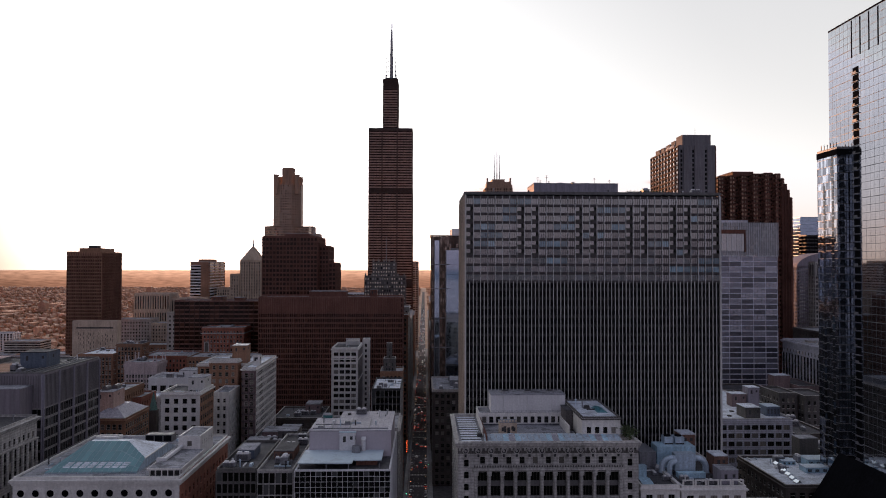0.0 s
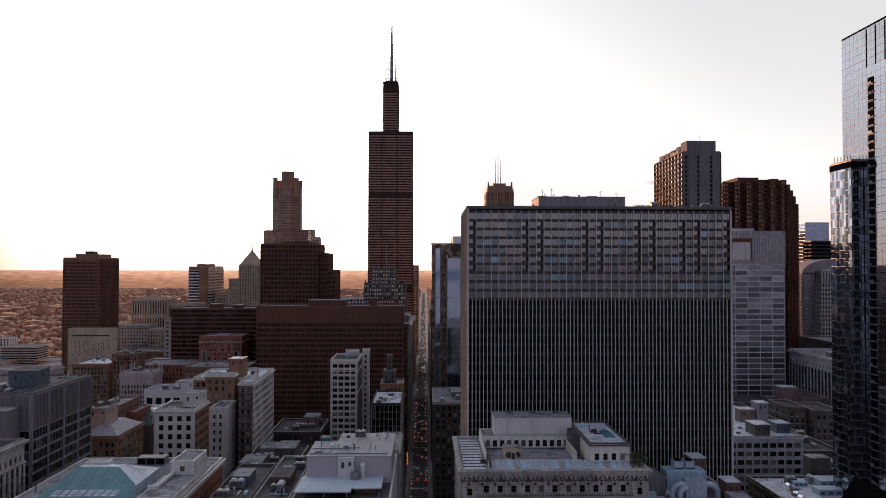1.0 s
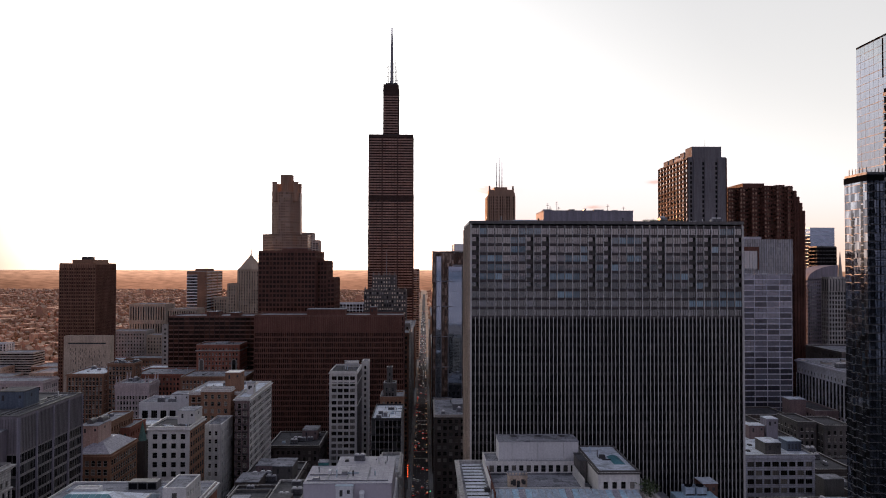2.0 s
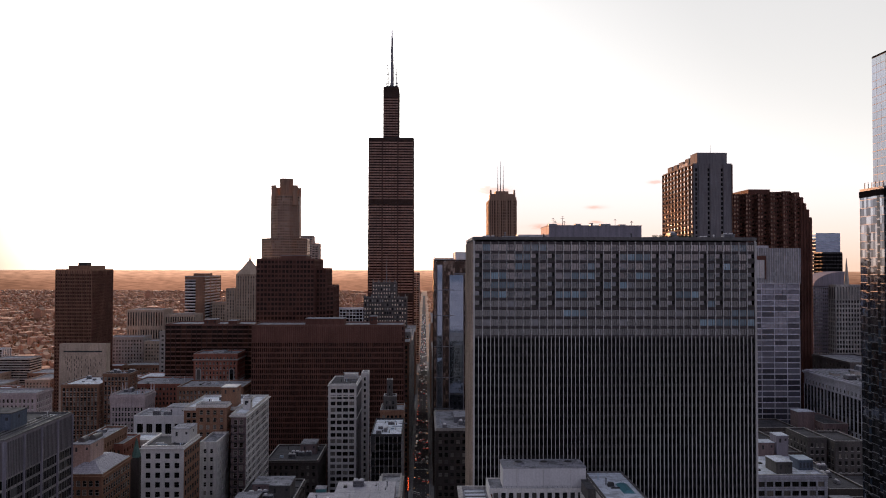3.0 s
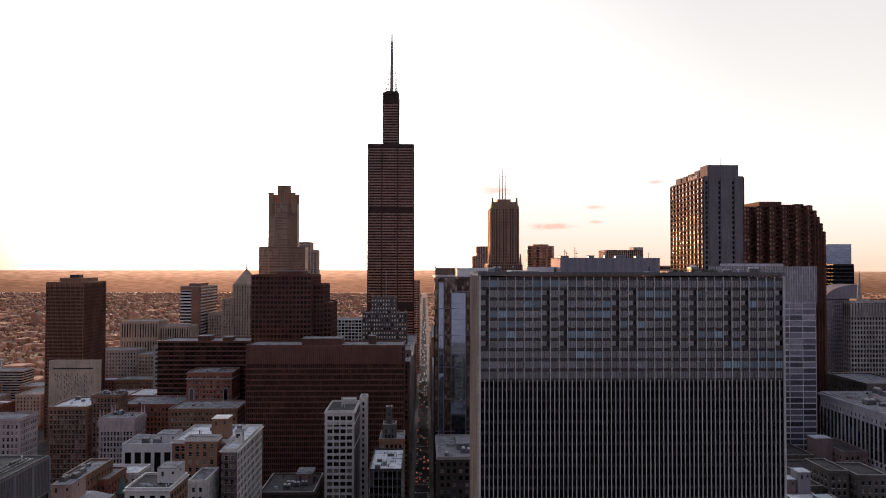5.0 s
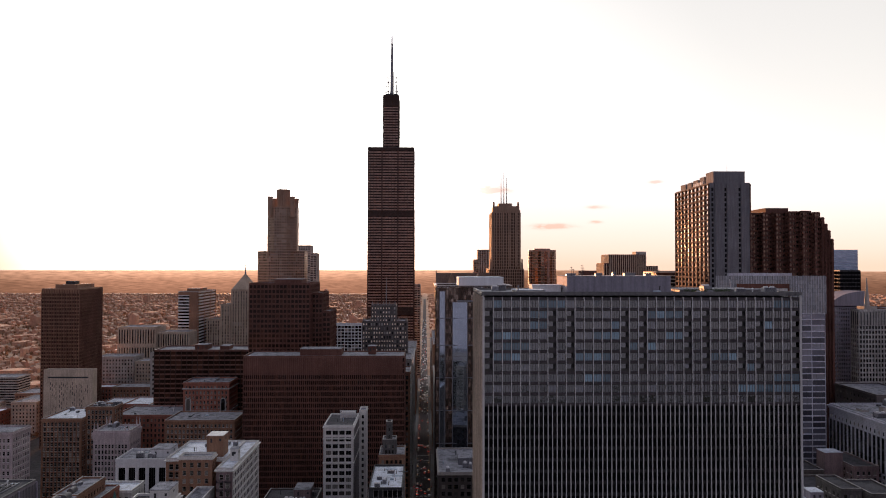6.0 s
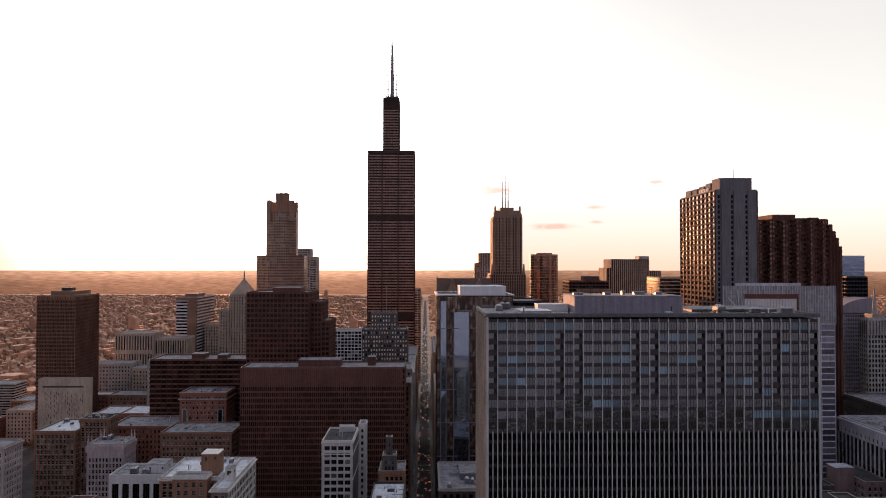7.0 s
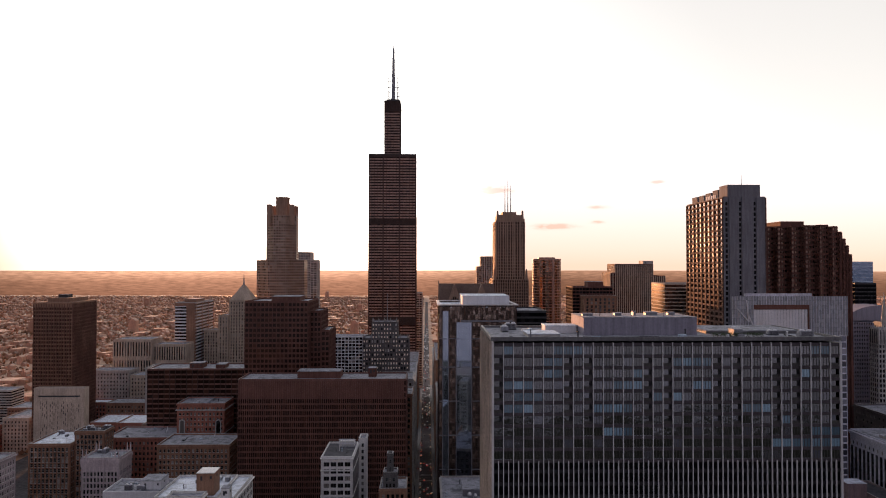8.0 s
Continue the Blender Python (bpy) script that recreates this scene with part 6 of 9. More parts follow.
b = masonry("low_block", "low dark block with a white-coped roof", 7.2, 40.0, 500.0, 560.0, 65.0, DARK_BRICK, cw=4.0, fh=4.2, ww=2.2, wh=2.4, roof_mat=ROOF_GREY, corn_mat=PALE_CONCRETE)
rooftop("plant_room", "grey roof house on a low block", 20, 34, 520, 540, 65.0, 4, GREY_METAL)
# white slender tower
# grey north wall stands in for a deep notch in shade
masonry("office_tower", "slender white terracotta office tower with sash windows", -62.0, -44.0, 498.0, 533.0, 94.0, CREAM, walls={"n": GREY_STONE}, pil=0.5, cw=4.1, fh=3.95, ww=3.1, wh=2.4, solo="en", roof_mat=ROOF_TAR, corn=0.6, style="pair", depth=0.16)
r = root("roof_rack", -50, 527, 94.0, "white open steel rack on a slender tower", "rack")
for k in range(6):
    a = Acc(WHITE_PANEL)
    a.box(-55 + k * 1.9, -54.6 + k * 1.9, 524.0, 524.4, 93.9, 98.6)
    part("post", a, r)
for zz in (95.8, 98.2):
    a = Acc(WHITE_PANEL)
    a.box(-55.2, -45.0, 523.9, 524.5, zz, zz + 0.5)
    part("beam", a, r)
a = Acc(CREAM)
a.box(-54.6, -46, 525, 531, 93.9, 97.2)
part("tank_house", a, r)
masonry("tower_wing", "narrow white rear wing of a slender tower", -43.9, -39.2, 534.0, 546.0, 96.0, CREAM, cw=2.6, fh=3.95, ww=1.4, wh=2.2, solo="e", corn=0.3)
for xa, xb, ya, yb, h, mt in ((-90, -79, 368, 384, 5.0, DARK_BRICK), (-76, -66, 386, 402, 7.5, DARK_STONE), (-88, -74, 402, 416, 3.5, MAUVE_BRICK)):
    rooftop("roof_house", "dark brick roof house on a low block", xa, xb, ya, yb, 55.9, h, mt, category="roof house")
rooftop("roof_house", "mauve brick roof house on a low block", -80, -70, 500, 514, 49.9, 6, MAUVE_BRICK, category="roof house")
# flat-roofed dark block and gothic turret building
curtain("corner_block", "black glass corner block with thin pale uprights", -29.5, -12.6, 427.0, 470.0, 78.0, LIMESTONE, SLATE, WIN_DEEP, cw=2.4, fh=4.2, pw=0.22, pd=0.25, sh=1.0, sdp=0.05, roof_mat=ROOF_WHITE)
masonry("turret_block", "narrow stone block with stepped gothic top", -28.0, -13.0, 484.0, 506.0, 80.0, BROWN_BRICK, cw=2.6, fh=4.0, corn=0.3)
masonry("turret", "stepped stone turret over a gothic block", -26.0, -18.0, 487.0, 497.0, 88.0, DARK_STONE, z0=80.0, cw=2.2, fh=3.5, ww=1.0, wh=2.0, corn=0.2)
masonry("turret", "slim stone turret over a gothic block", -24.0, -20.5, 489.0, 494.0, 98.0, DARK_STONE, z0=88.0, cw=1.6, fh=3.5, ww=0.7, wh=2.0, corn=0.2)
# brown and white U-shaped building
b = masonry("office_block", "brown brick and white terracotta office block with sash windows", -132.0, -101.6, 430.0, 468.0, 92.5, BROWN_BRICK, sill_mat=LIMESTONE, cw=3.3, fh=4.0, ww=2.1, wh=2.7, frame_mat=FRAME_PALE, solo="e", walls={"n": CREAM, "s": CREAM}, roof_mat=ROOF_WHITE, corn_mat=CREAM)
masonry("office_wing", "brown brick wing of an office block", -123.0, -106.5, 422.0, 429.9, 95.5, BROWN_BRICK, cw=3.4, fh=4.0, ww=1.7, wh=2.4, frame_mat=FRAME_PALE, solo="e", corn=0.5, corn_mat=CREAM)
masonry("office_wing", "sooty brick and white terracotta wing with rows of sash windows", -101.4, -93.5, 411.0, 467.0, 92.6, MAUVE_BRICK, cw=3.0, fh=3.9, ww=1.9, wh=2.5, frame_mat=FRAME_PALE, solo="e", walls={"n": CREAM}, roof_mat=ROOF_WHITE, corn=0.9, corn_mat=CREAM, depth=0.1)
# iron fire escapes before the dark brick wing
for fx in (-99.6, -95.6):
    r = root("fire_escape", fx, 410.5, 30, "black iron fire escape down a brick wall", "fire escape", "fire escapes")
    for k in range(15):
        a, z = Acc(SLATE), 32 + k * 3.9
        a.box(fx - 1.5, fx + 1.5, 409.9, 410.95, z, z + 0.12)
        for zz in (0.5, 1.0):
            a.box(fx - 1.5, fx + 1.5, 409.88, 409.95, z + zz, z + zz + 0.07)
        a.box(fx - 1.5, fx - 1.42, 409.88, 410.95, z + 0.12, z + 1.07)
        a.box(fx + 1.42, fx + 1.5, 409.88, 410.95, z + 0.12, z + 1.07)
        for t in range(7):
            x, zt = fx - 1.2 + t * 0.36, z + 0.3 + t * 0.5
            a.box(x, x + 0.34, 410.1, 410.6, zt, zt + 0.08)
        part("landing", a, r)
rooftop("tank_house", "brown brick tank house with a pale coping", -113.4, -105.0, 436, 446, 92.5, 10.6, BROWN_BRICK, top=CREAM)
rooftop("tank_house", "pale tank house on a roof", -99.0, -95.2, 427, 432, 92.6, 6.0, CREAM)
# cream building
masonry("office_block", "cream stone office block with square windows and a flat cornice", -132.0, -112.3, 370.0, 394.0, 86.0, CREAM, cw=4.0, fh=4.4, ww=2.2, wh=2.5, frame_mat=FRAME_DARK, solo="en", walls={"n": BROWN_BRICK}, roof_mat=ROOF_TAR, corn=0.7, style="sash", glass_mat=WIN_DEEP, depth=0.16)
rooftop("lift_house", "cream roof house with a low wall", -121.5, -113, 380, 392, 86.0, 6.5, CREAM)
masonry("narrow_block", "narrow pale brick block with few windows", -113.5, -105.0, 398.0, 421.0, 81.0, WHITE_BRICK, cw=4.0, fh=4.2, ww=1.4, wh=2.2, frame_mat=FRAME_PALE, solo="e", corn=0.2)
# grey ribbed block at the left with louvred top
b = Building("grey_office", "dark grey ribbed office block with window bands below", -250.0, -151.5, 293.0, 343.5, 107.6)
for s in "enws":
    W = b.side(s)[3]
    n = round(W / 2.1)
    b.lattice(s, n, 22, DARK_PANEL, GREY_STONE, WIN_DEEP, pw=0.22, pd=0.12, sh=1.05, sdp=0.05, z0=0, z1=93.8)
    b.plain(s, MAUVE_DARK, 93.8, 107.6)
    sd = b.side(s)
    k = round(W / 1.05)
    for c in range(k):
        q = Acc(DARK_PANEL) if s == "n" else b.acc("rib", DARK_PANEL)
        b.fbox(q, sd, (c + .40) * W / k, (c + .6) * W / k, 94.0, 106.8, 0.003, 0.2)
        if s == "n":
            part("rib", q, b.root)
    for c in range(5):
        q = Acc(MAUVE_PANEL)
        b.fbox(q, sd, max(0.02, c * W / 4 - 0.3), min(W - 0.02, c * W / 4 + 0.3), 0, 107.3, 0.003, 0.7)
        part("pier", q, b.root)
b.core(SLATE)
b.roof(ROOF_TAR, 0.6, par_mat=DARK_PANEL)
b.done()
rooftop("plant_room", "plain blue-grey metal plant room on an office block", -169.6, -158.6, 309.5, 321.0, 107.5, 6.6, NIGHT_BLUE, top=ROOF_TAR)
rooftop("plant_deck", "low dark plant deck on an office roof", -230.0, -188.0, 300.0, 336.0, 107.5, 1.6, DARK_PANEL)
for k in range(5):
    r = root("pipe_run", -156 - k * 1.2, 300, 107.6, "dark pipe run along a roof edge", "pipe", "roof fittings")
    a = Acc(SLATE if k % 2 else GREY_METAL)
    a.box(-156.2 - k * 1.2, -155.8 - k * 1.2, 296, 340, 107.55, 108.0)
    part("pipe", a, r)
rooftop("grey_annex", "plain mauve windowless annex block", -250, -155.5, 284.0, 292.6, 0.0, 102.9, MAUVE_DARK, category="building")
masonry("office_block", "pale pink stone office block with a rounded corner", -345.0, -267.5, 536.0, 558.0, 82.0, MAUVE_STONE, cw=2.8, fh=4.1, ww=1.4, wh=2.4, corn=0.8, top=2.4, solo="n", roof_mat=ROOF_GREY, sill_mat=CREAM, frame_mat=FRAME_PALE)
curtain("apartment_tower", "white and dark striped slab beside rail yards", -624.0, -592.0, 1067.0, 1088.0, 52.0, WHITE_PANEL, WHITE_PANEL, WIN_DEEP, cw=4.6, fh=3.4, pw=2.2, pd=0.5, sh=0.8)
curtain("car_park", "long pale banded parking deck", -572.0, -524.0, 1010.0, 1040.0, 46.0, None, PALE_CONCRETE, WIN_DEEP, cw=6.0, fh=3.4, sh=1.7, sdp=0.4)
# brown brick blocks behind the left avenue
masonry("office_block", "brown brick office block with arched bays", -281.0, -252.0, 598.0, 640.0, 78.0, BROWN_BRICK, pil=0.6, sill_mat=LIMESTONE, cw=2.6, fh=3.7, ww=1.75, wh=2.7, frame_mat=FRAME_PALE, solo="e", roof_mat=ROOF_WHITE)
masonry("office_block", "brown brick office block with a raised roof", -251.8, -231.0, 604.0, 620.0, 85.5, BROWN_BRICK, pil=0.6, sill_mat=LIMESTONE, cw=2.6, fh=3.7, ww=1.75, wh=2.7, frame_mat=FRAME_PALE, solo="en", roof_mat=ROOF_TAR, depth=0.16)
b = masonry("office_block", "mauve terracotta office block with corner pinnacles", -232.5, -207.5, 573.0, 594.0, 74.5, MAUVE_STONE, pil=0.45, cw=2.2, fh=3.9, ww=1.4, wh=2.6, top=8, frame_mat=FRAME_PALE, solo="en", depth=0.16, done=False)
pq = b.acc("pinnacle", MAUVE_STONE)
for px in (-231.9, -229.5, -210.3, -208.1):
    for py in (573.6, 593.4):
        pq.prism(ring(px, py, 0.7, 6), 74, 81, 0, ring(px, py, 0.2, 6))
b.done()
b = Building("white_modern_block", "white concrete block with tall dark window bays", -188.5, -144.5, 505.0, 531.0, 72.5)
for s in "enws":
    W = b.side(s)[3]
    b.punched(s, WHITE_PANEL, max(2, round(W / 6.0)), 3, 4.0, 20.8, 0, 69.5, margin=0.8, depth=0.8, style="mullion", solo=1 if s in "en" else 0, glass_mat=WIN_DARK)
    b.plain(s, WHITE_PANEL, 69.5, 72.5)
b.roof(ROOF_GREY, 1.2, par_mat=WHITE_PANEL)
b.done()
rooftop("plant_room", "white roof house on a modern block", -170, -158, 512, 526, 72.5, 5, WHITE_PANEL)
# hipped roof block
b = masonry("brick_block", "brown brick block with a pale hipped roof", -171.0, -151.5, 374.0, 407.0, 72.0, BROWN_BRICK, sill_mat=LIMESTONE, cw=2.8, fh=4.2, ww=1.9, wh=2.8, frame_mat=FRAME_PALE, solo="en", depth=0.16, done=False)
b.acc("hip_roof", SEAM_ROOF).prism([(-170.5, 374.5), (-152, 374.5), (-152, 406.5), (-170.5, 406.5)], 72.9, 76.8, 0, [(-163, 380.6), (-158.5, 382), (-158.5, 400), (-163, 400)])
b.done()
rooftop("roof_house", "pale pink plastered roof house on a brick block", -169.5, -160.6, 381.0, 396.0, 72.6, 12.4, PINK_PLASTER, category="roof house")
masonry("brick_block", "brown brick block with dark roof vents", -181.0, -169.0, 415.0, 446.0, 79.0, BROWN_BRICK, cw=3.4, fh=4.2, ww=1.4, wh=2.2, corn=0.3)
masonry("brick_block", "small brown brick block beside a church spire", -171.3, -164.1, 428.0, 452.0, 73.1, RED_BRICK, cw=3.4, fh=4.2, ww=1.4, wh=2.2, corn=0.3)
masonry("low_block", "long low block with a white flat roof", -182.9, -158.9, 455.0, 473.0, 68.8, WHITE_BRICK, cw=3.6, fh=4.2, roof_mat=ROOF_WHITE, corn=0.4)
for k, (vx, vy) in enumerate(((-166.5, 385), (-163.5, 390), (-175, 420))):
    vz = 85.2 if k < 2 else 79.0
    r = root("roof_vent", vx, vy, vz, "round-topped dark metal roof vent", "vent", "roof plant")
    q = Acc(DARK_PANEL)
    n0 = 9
    pts = [(vx + 1.5 * math.cos(math.pi * i / (n0 - 1)), vz + 0.9 + 1.5 * math.sin(math.pi * i / (n0 - 1))) for i in range(n0)]
    q.v += [(x, vy, z) for x, z in pts] + [(x, vy + 5, z) for x, z in pts]
    q.f += [tuple(range(n0)), tuple(reversed(range(n0, 2 * n0)))] + [(i, i + n0, i + n0 + 1, i + 1) for i in range(n0 - 1)]
    q.m += [0] * (n0 + 1)
    q.box(vx - 1.5, vx + 1.5, vy, vy + 5, vz, vz + 0.92)
    part("hood", q, r)
r = root("copper_spire", -158.3, 432, 0, "green copper pointed spire on a stone tower", "spire")
a = Acc(DARK_BRICK)
a.box(-160.6, -156.0, 429.7, 434.3, 0, 66)
part("tower", a, r)
a = Acc(COPPER)
a.prism(ring(-158.3, 432, 2.4, 8, math.pi / 8), 66, 76.5, 0, ring(-158.3, 432, 0.15, 8, math.pi / 8))
part("spire", a, r)
masonry("brick_hotel", "red brick block with big arched end windows", -199.5, -162.0, 662.0, 690.0, 94.0, RED_BRICK, sill_mat=LIMESTONE, cw=3.0, fh=4.0, ww=1.4, wh=2.2, roof_mat=ROOF_GREY, frame_mat=FRAME_PALE, solo="e")
rooftop("skylight_house", "pale roof house on a brick block", -188, -176, 666, 684, 94.0, 1.0, ROOF_WHITE)
for hx in (-195.2, -166.8):
    r = root("arched_window", hx, 662, 72, "tall arched window in a pale stone frame", "window", "arched end windows")
    a, n0 = Acc(LIMESTONE, WIN), 11
    outer = [(hx - 2.3, 71.0), (hx + 2.3, 71.0)] + [(hx + 2.3 * math.cos(math.pi * i / (n0 - 1)), 80.0 + 2.3 * math.sin(math.pi * i / (n0 - 1))) for i in range(n0)]
    inner = [(hx - 1.5, 71.6), (hx + 1.5, 71.6)] + [(hx + 1.5 * math.cos(math.pi * i / (n0 - 1)), 80.0 + 1.5 * math.sin(math.pi * i / (n0 - 1))) for i in range(n0)]
    m0 = len(outer)
    a.v += [(x, 661.4, z) for x, z in outer] + [(x, 661.4, z) for x, z in inner] + [(x, 662.0, z) for x, z in outer] + [(x, 661.75, z) for x, z in inner]
    for i in range(m0):
        j = (i + 1) % m0
        a.f += [(i, j, m0 + j, m0 + i), (2 * m0 + i, 2 * m0 + j, j, i), (m0 + i, m0 + j, 3 * m0 + j, 3 * m0 + i)]
        a.m += [0, 0, 0]
    a.f.append(tuple(3 * m0 + i for i in range(m0)))
    a.m.append(1)
    part("surround", a, r)
for hz, ho in ((70.4, 0.5), (89.0, 0.9)):
    a = Acc(LIMESTONE)
    a.loop(-199.5, -162.0, 662.0, 690.0, [(0.003, hz), (ho, hz + 0.25), (ho, hz + 0.9), (0.003, hz + 1.1)])
    tagged(new("string_course", a.mesh("string_course")), "pale stone band round a brick hotel", "trim", "", "structure")
masonry("brick_block", "dark brown brick block with a low roof", -196.0, -144.0, 610.0, 645.0, 74.0, BROWN_BRICK, sill_mat=LIMESTONE, cw=3.0, fh=4.0, ww=1.5, wh=2.2, frame_mat=FRAME_PALE, solo="e")
masonry("brick_block", "dark brick block before the federal slab", -250.0, -200.0, 650.0, 690.0, 70.0, RED_BRICK, cw=3.0, fh=4.0, ww=1.5, wh=2.2)
# civic blocks farther left
curtain("civic_block", "pale stone civic building with giant columns", -386.0, -340.0, 984.0, 1020.0, 112.5, BEIGE, BEIGE, WIN, cw=3.4, fh=22.0, pw=1.6, pd=1.0, sh=5.0, sdp=0.4)
curtain("civic_block", "pale stone civic building wing with columns", -339.0, -300.0, 990.0, 1020.0, 106.0, BEIGE, BEIGE, WIN, cw=3.0, fh=22.0, pw=1.4, pd=1.0, sh=5.0, sdp=0.4)
masonry("office_block", "pale low office block with square windows", -300.0, -262.0, 860.0, 890.0, 95.0, PALE_CONCRETE, cw=5.0, fh=5.0, ww=2.6, wh=2.4)

# ---- the near avenue's row ----
def ornate_front():
    """Stone office palace on the avenue: columned front, frieze with medallions, deep cornice, light court and roof houses."""
    x0, x1, y0, y1, z1 = 12.6, 74.0, 243.0, 290.0, 91.0
    b = Building("stone_palace", "grey limestone office palace with columns, medallions and a deep cornice", x0, x1, y0, y1, z1)
    for s in "ns":
        b.punched(s, LIMESTONE, 12, 21, 1.5, 2.3, 0, 84, solo=1 if s == "s" else 0)
        b.plain(s, LIMESTONE, 84, z1)
    b.punched("w", LIMESTONE, 16, 21, 1.5, 2.3, 0, 84)
    b.plain("w", LIMESTONE, 84, z1)
    # front: end pavilions, recessed bays between giant columns, attic row, frieze
    sd = b.side("e")
    W = sd[3]
    for sa, sb in ((0, 5.8), (W - 5.8, W)):
        b.punched("e", LIMESTONE, 1, 19, 1.6, 2.3, 10, 86.6, s0=sa, s1=sb, margin=1.6, solo=3, glass_mat=WIN_DEEP)
        b.plain_part("e", LIMESTONE, sa, sb, 0, 10)
    b.punched("e", LIMESTONE, 11, 8, 3.2, 8.2, 10, 82.0, s0=5.8, s1=W - 5.8, margin=0.3, depth=1.1, style="triple", solo=2, sill=0.4, glass_mat=WIN_DEEP)
    b.plain_part("e", LIMESTONE, 5.8, W - 5.8, 0, 10)
    b.punched("e", LIMESTONE, 11, 1, 1.7, 2.3, 83.6, 87.4, s0=5.8, s1=W - 5.8, margin=0.3, solo=3)
    b.plain_part("e", LIMESTONE, 5.8, W - 5.8, 82.0, 83.6)
    b.plain_part("e", LIMESTONE, 0, 5.8, 86.6, 87.4)
    b.plain_part("e", LIMESTONE, W - 5.8, W, 86.6, 87.4)
    b.plain("e", LIMESTONE, 87.4, z1)
    bw = (W - 11.6 - 0.6) / 11
    for c in range(11):
        for r_ in range(3, 8):
            k = Acc(DARK_PANEL)
            sc, zc = 6.1 + (c + 0.5) * bw, 10 + r_ * 9.0 + 4.5
            b.fbox(k, sd, sc - 1.55, sc + 1.55, zc - 0.9, zc + 0.9, -1.08, -0.93)
            part("bay_panel", k, b.root)
    # darker band behind the medallions makes them stand out
    k = Acc(DARK_STONE)
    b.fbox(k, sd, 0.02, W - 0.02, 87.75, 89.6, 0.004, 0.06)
    part("frieze", k, b.root, "dark carved frieze")
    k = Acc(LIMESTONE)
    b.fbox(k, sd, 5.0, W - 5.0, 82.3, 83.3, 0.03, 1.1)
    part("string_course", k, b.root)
    k = Acc(DARK_STONE)
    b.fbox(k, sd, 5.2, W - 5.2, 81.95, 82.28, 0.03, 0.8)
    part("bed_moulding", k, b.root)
    k = Acc(DARK_STONE)
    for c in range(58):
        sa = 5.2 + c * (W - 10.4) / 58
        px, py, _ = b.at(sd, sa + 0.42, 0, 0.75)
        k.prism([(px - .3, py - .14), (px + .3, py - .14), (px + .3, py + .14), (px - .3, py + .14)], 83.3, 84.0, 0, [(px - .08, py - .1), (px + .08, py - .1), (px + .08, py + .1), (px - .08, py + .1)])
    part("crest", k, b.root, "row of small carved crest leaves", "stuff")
    cw = (W - 11.6 - 0.6) / 11
    for c in range(12):
        s = 6.1 + c * cw
        k = Acc(LIMESTONE)
        px, py, _ = b.at(sd, s, 0, 0.35)
        k.prism(ring(px, py, 0.62, 10), 20, 80.6, 0, ring(px, py, 0.54, 10))
        k.box(px - 0.8, px + 0.8, py - 0.7, py + 0.3, 80.6, 82.2)
        part("column", k, b.root)
    for c in range(14):
        s = 2.6 + c * (W - 5.2) / 13
        k = Acc(LIMESTONE, SLATE)
        px, py, _ = b.at(sd, s, 0, 0.0)
        for rr, d, mi in ((1.1, 0.36, 0), (0.74, 0.38, 1), (0.36, 0.55, 0)):
            n = len(k.v)
            pts = [(px + rr * math.cos(2 * math.pi * j / 14), 88.7 + rr * math.sin(2 * math.pi * j / 14)) for j in range(14)]
            k.v += [(x, py + 0.01, z) for x, z in pts] + [(x, py - d, z) for x, z in pts]
            k.f.append(tuple(n + 14 + j for j in range(14)))
            k.f += [(n + j, n + (j + 1) % 14, n + 14 + (j + 1) % 14, n + 14 + j) for j in range(14)]
            k.m += [mi] * 15
        k.prism([(px - .35, py - .45), (px + .35, py - .45), (px + .35, py - .01), (px - .35, py - .01)], 86.7, 87.6, 1)
        part("medallion", k, b.root)
        if c < 13:
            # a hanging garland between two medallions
            k = Acc(DARK_STONE)
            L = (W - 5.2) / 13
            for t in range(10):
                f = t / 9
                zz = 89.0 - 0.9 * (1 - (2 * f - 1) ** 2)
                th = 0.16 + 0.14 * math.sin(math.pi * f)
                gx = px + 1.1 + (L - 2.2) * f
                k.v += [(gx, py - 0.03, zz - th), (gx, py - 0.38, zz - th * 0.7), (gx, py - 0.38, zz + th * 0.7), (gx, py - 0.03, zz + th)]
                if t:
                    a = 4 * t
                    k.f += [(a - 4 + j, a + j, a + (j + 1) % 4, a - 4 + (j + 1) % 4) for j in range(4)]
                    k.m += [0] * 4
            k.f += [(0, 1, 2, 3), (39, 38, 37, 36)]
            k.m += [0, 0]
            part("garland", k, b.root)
    for c in range(42):
        s = 0.6 + c * (W - 1.2) / 41
        k = Acc(LIMESTONE)
        b.fbox(k, sd, s - 0.28, s + 0.28, 88.9, 90.0, 0.01, 0.95)
        part("bracket", k, b.root)
    b.cornice(LIMESTONE, 89.6, 1.0, 1.9, 3)
    # roof: a ring round a sunk court
    rf = b.acc("roof", ROOF_GREY)
    rf.box(x0 + .1, x1 - .1, y0 + .1, 258, z1 - 1.2, z1 - 0.4)
    rf.box(x0 + .1, 22, 258, y1 - .1, z1 - 1.2, z1 - 0.4)
    rf.box(57.5, x1 - .1, 258, y1 - .1, z1 - 1.2, z1 - 0.4)
    rf.box(22, 57.5, 276, y1 - .1, z1 - 1.2, z1 - 0.4)
    rf.box(22, 57.5, 258, 276, 89.0, 90.1)
    ct = b.acc("court_wall", CREAM)
    ct.box(22, 22.4, 258, 276, 88.2, 93.3)
    ct.box(53.2, 53.7, 258, 276, 88.2, 93.6)
    ct.box(22, 57.5, 257.6, 258, 88.2, z1 + 0.1)
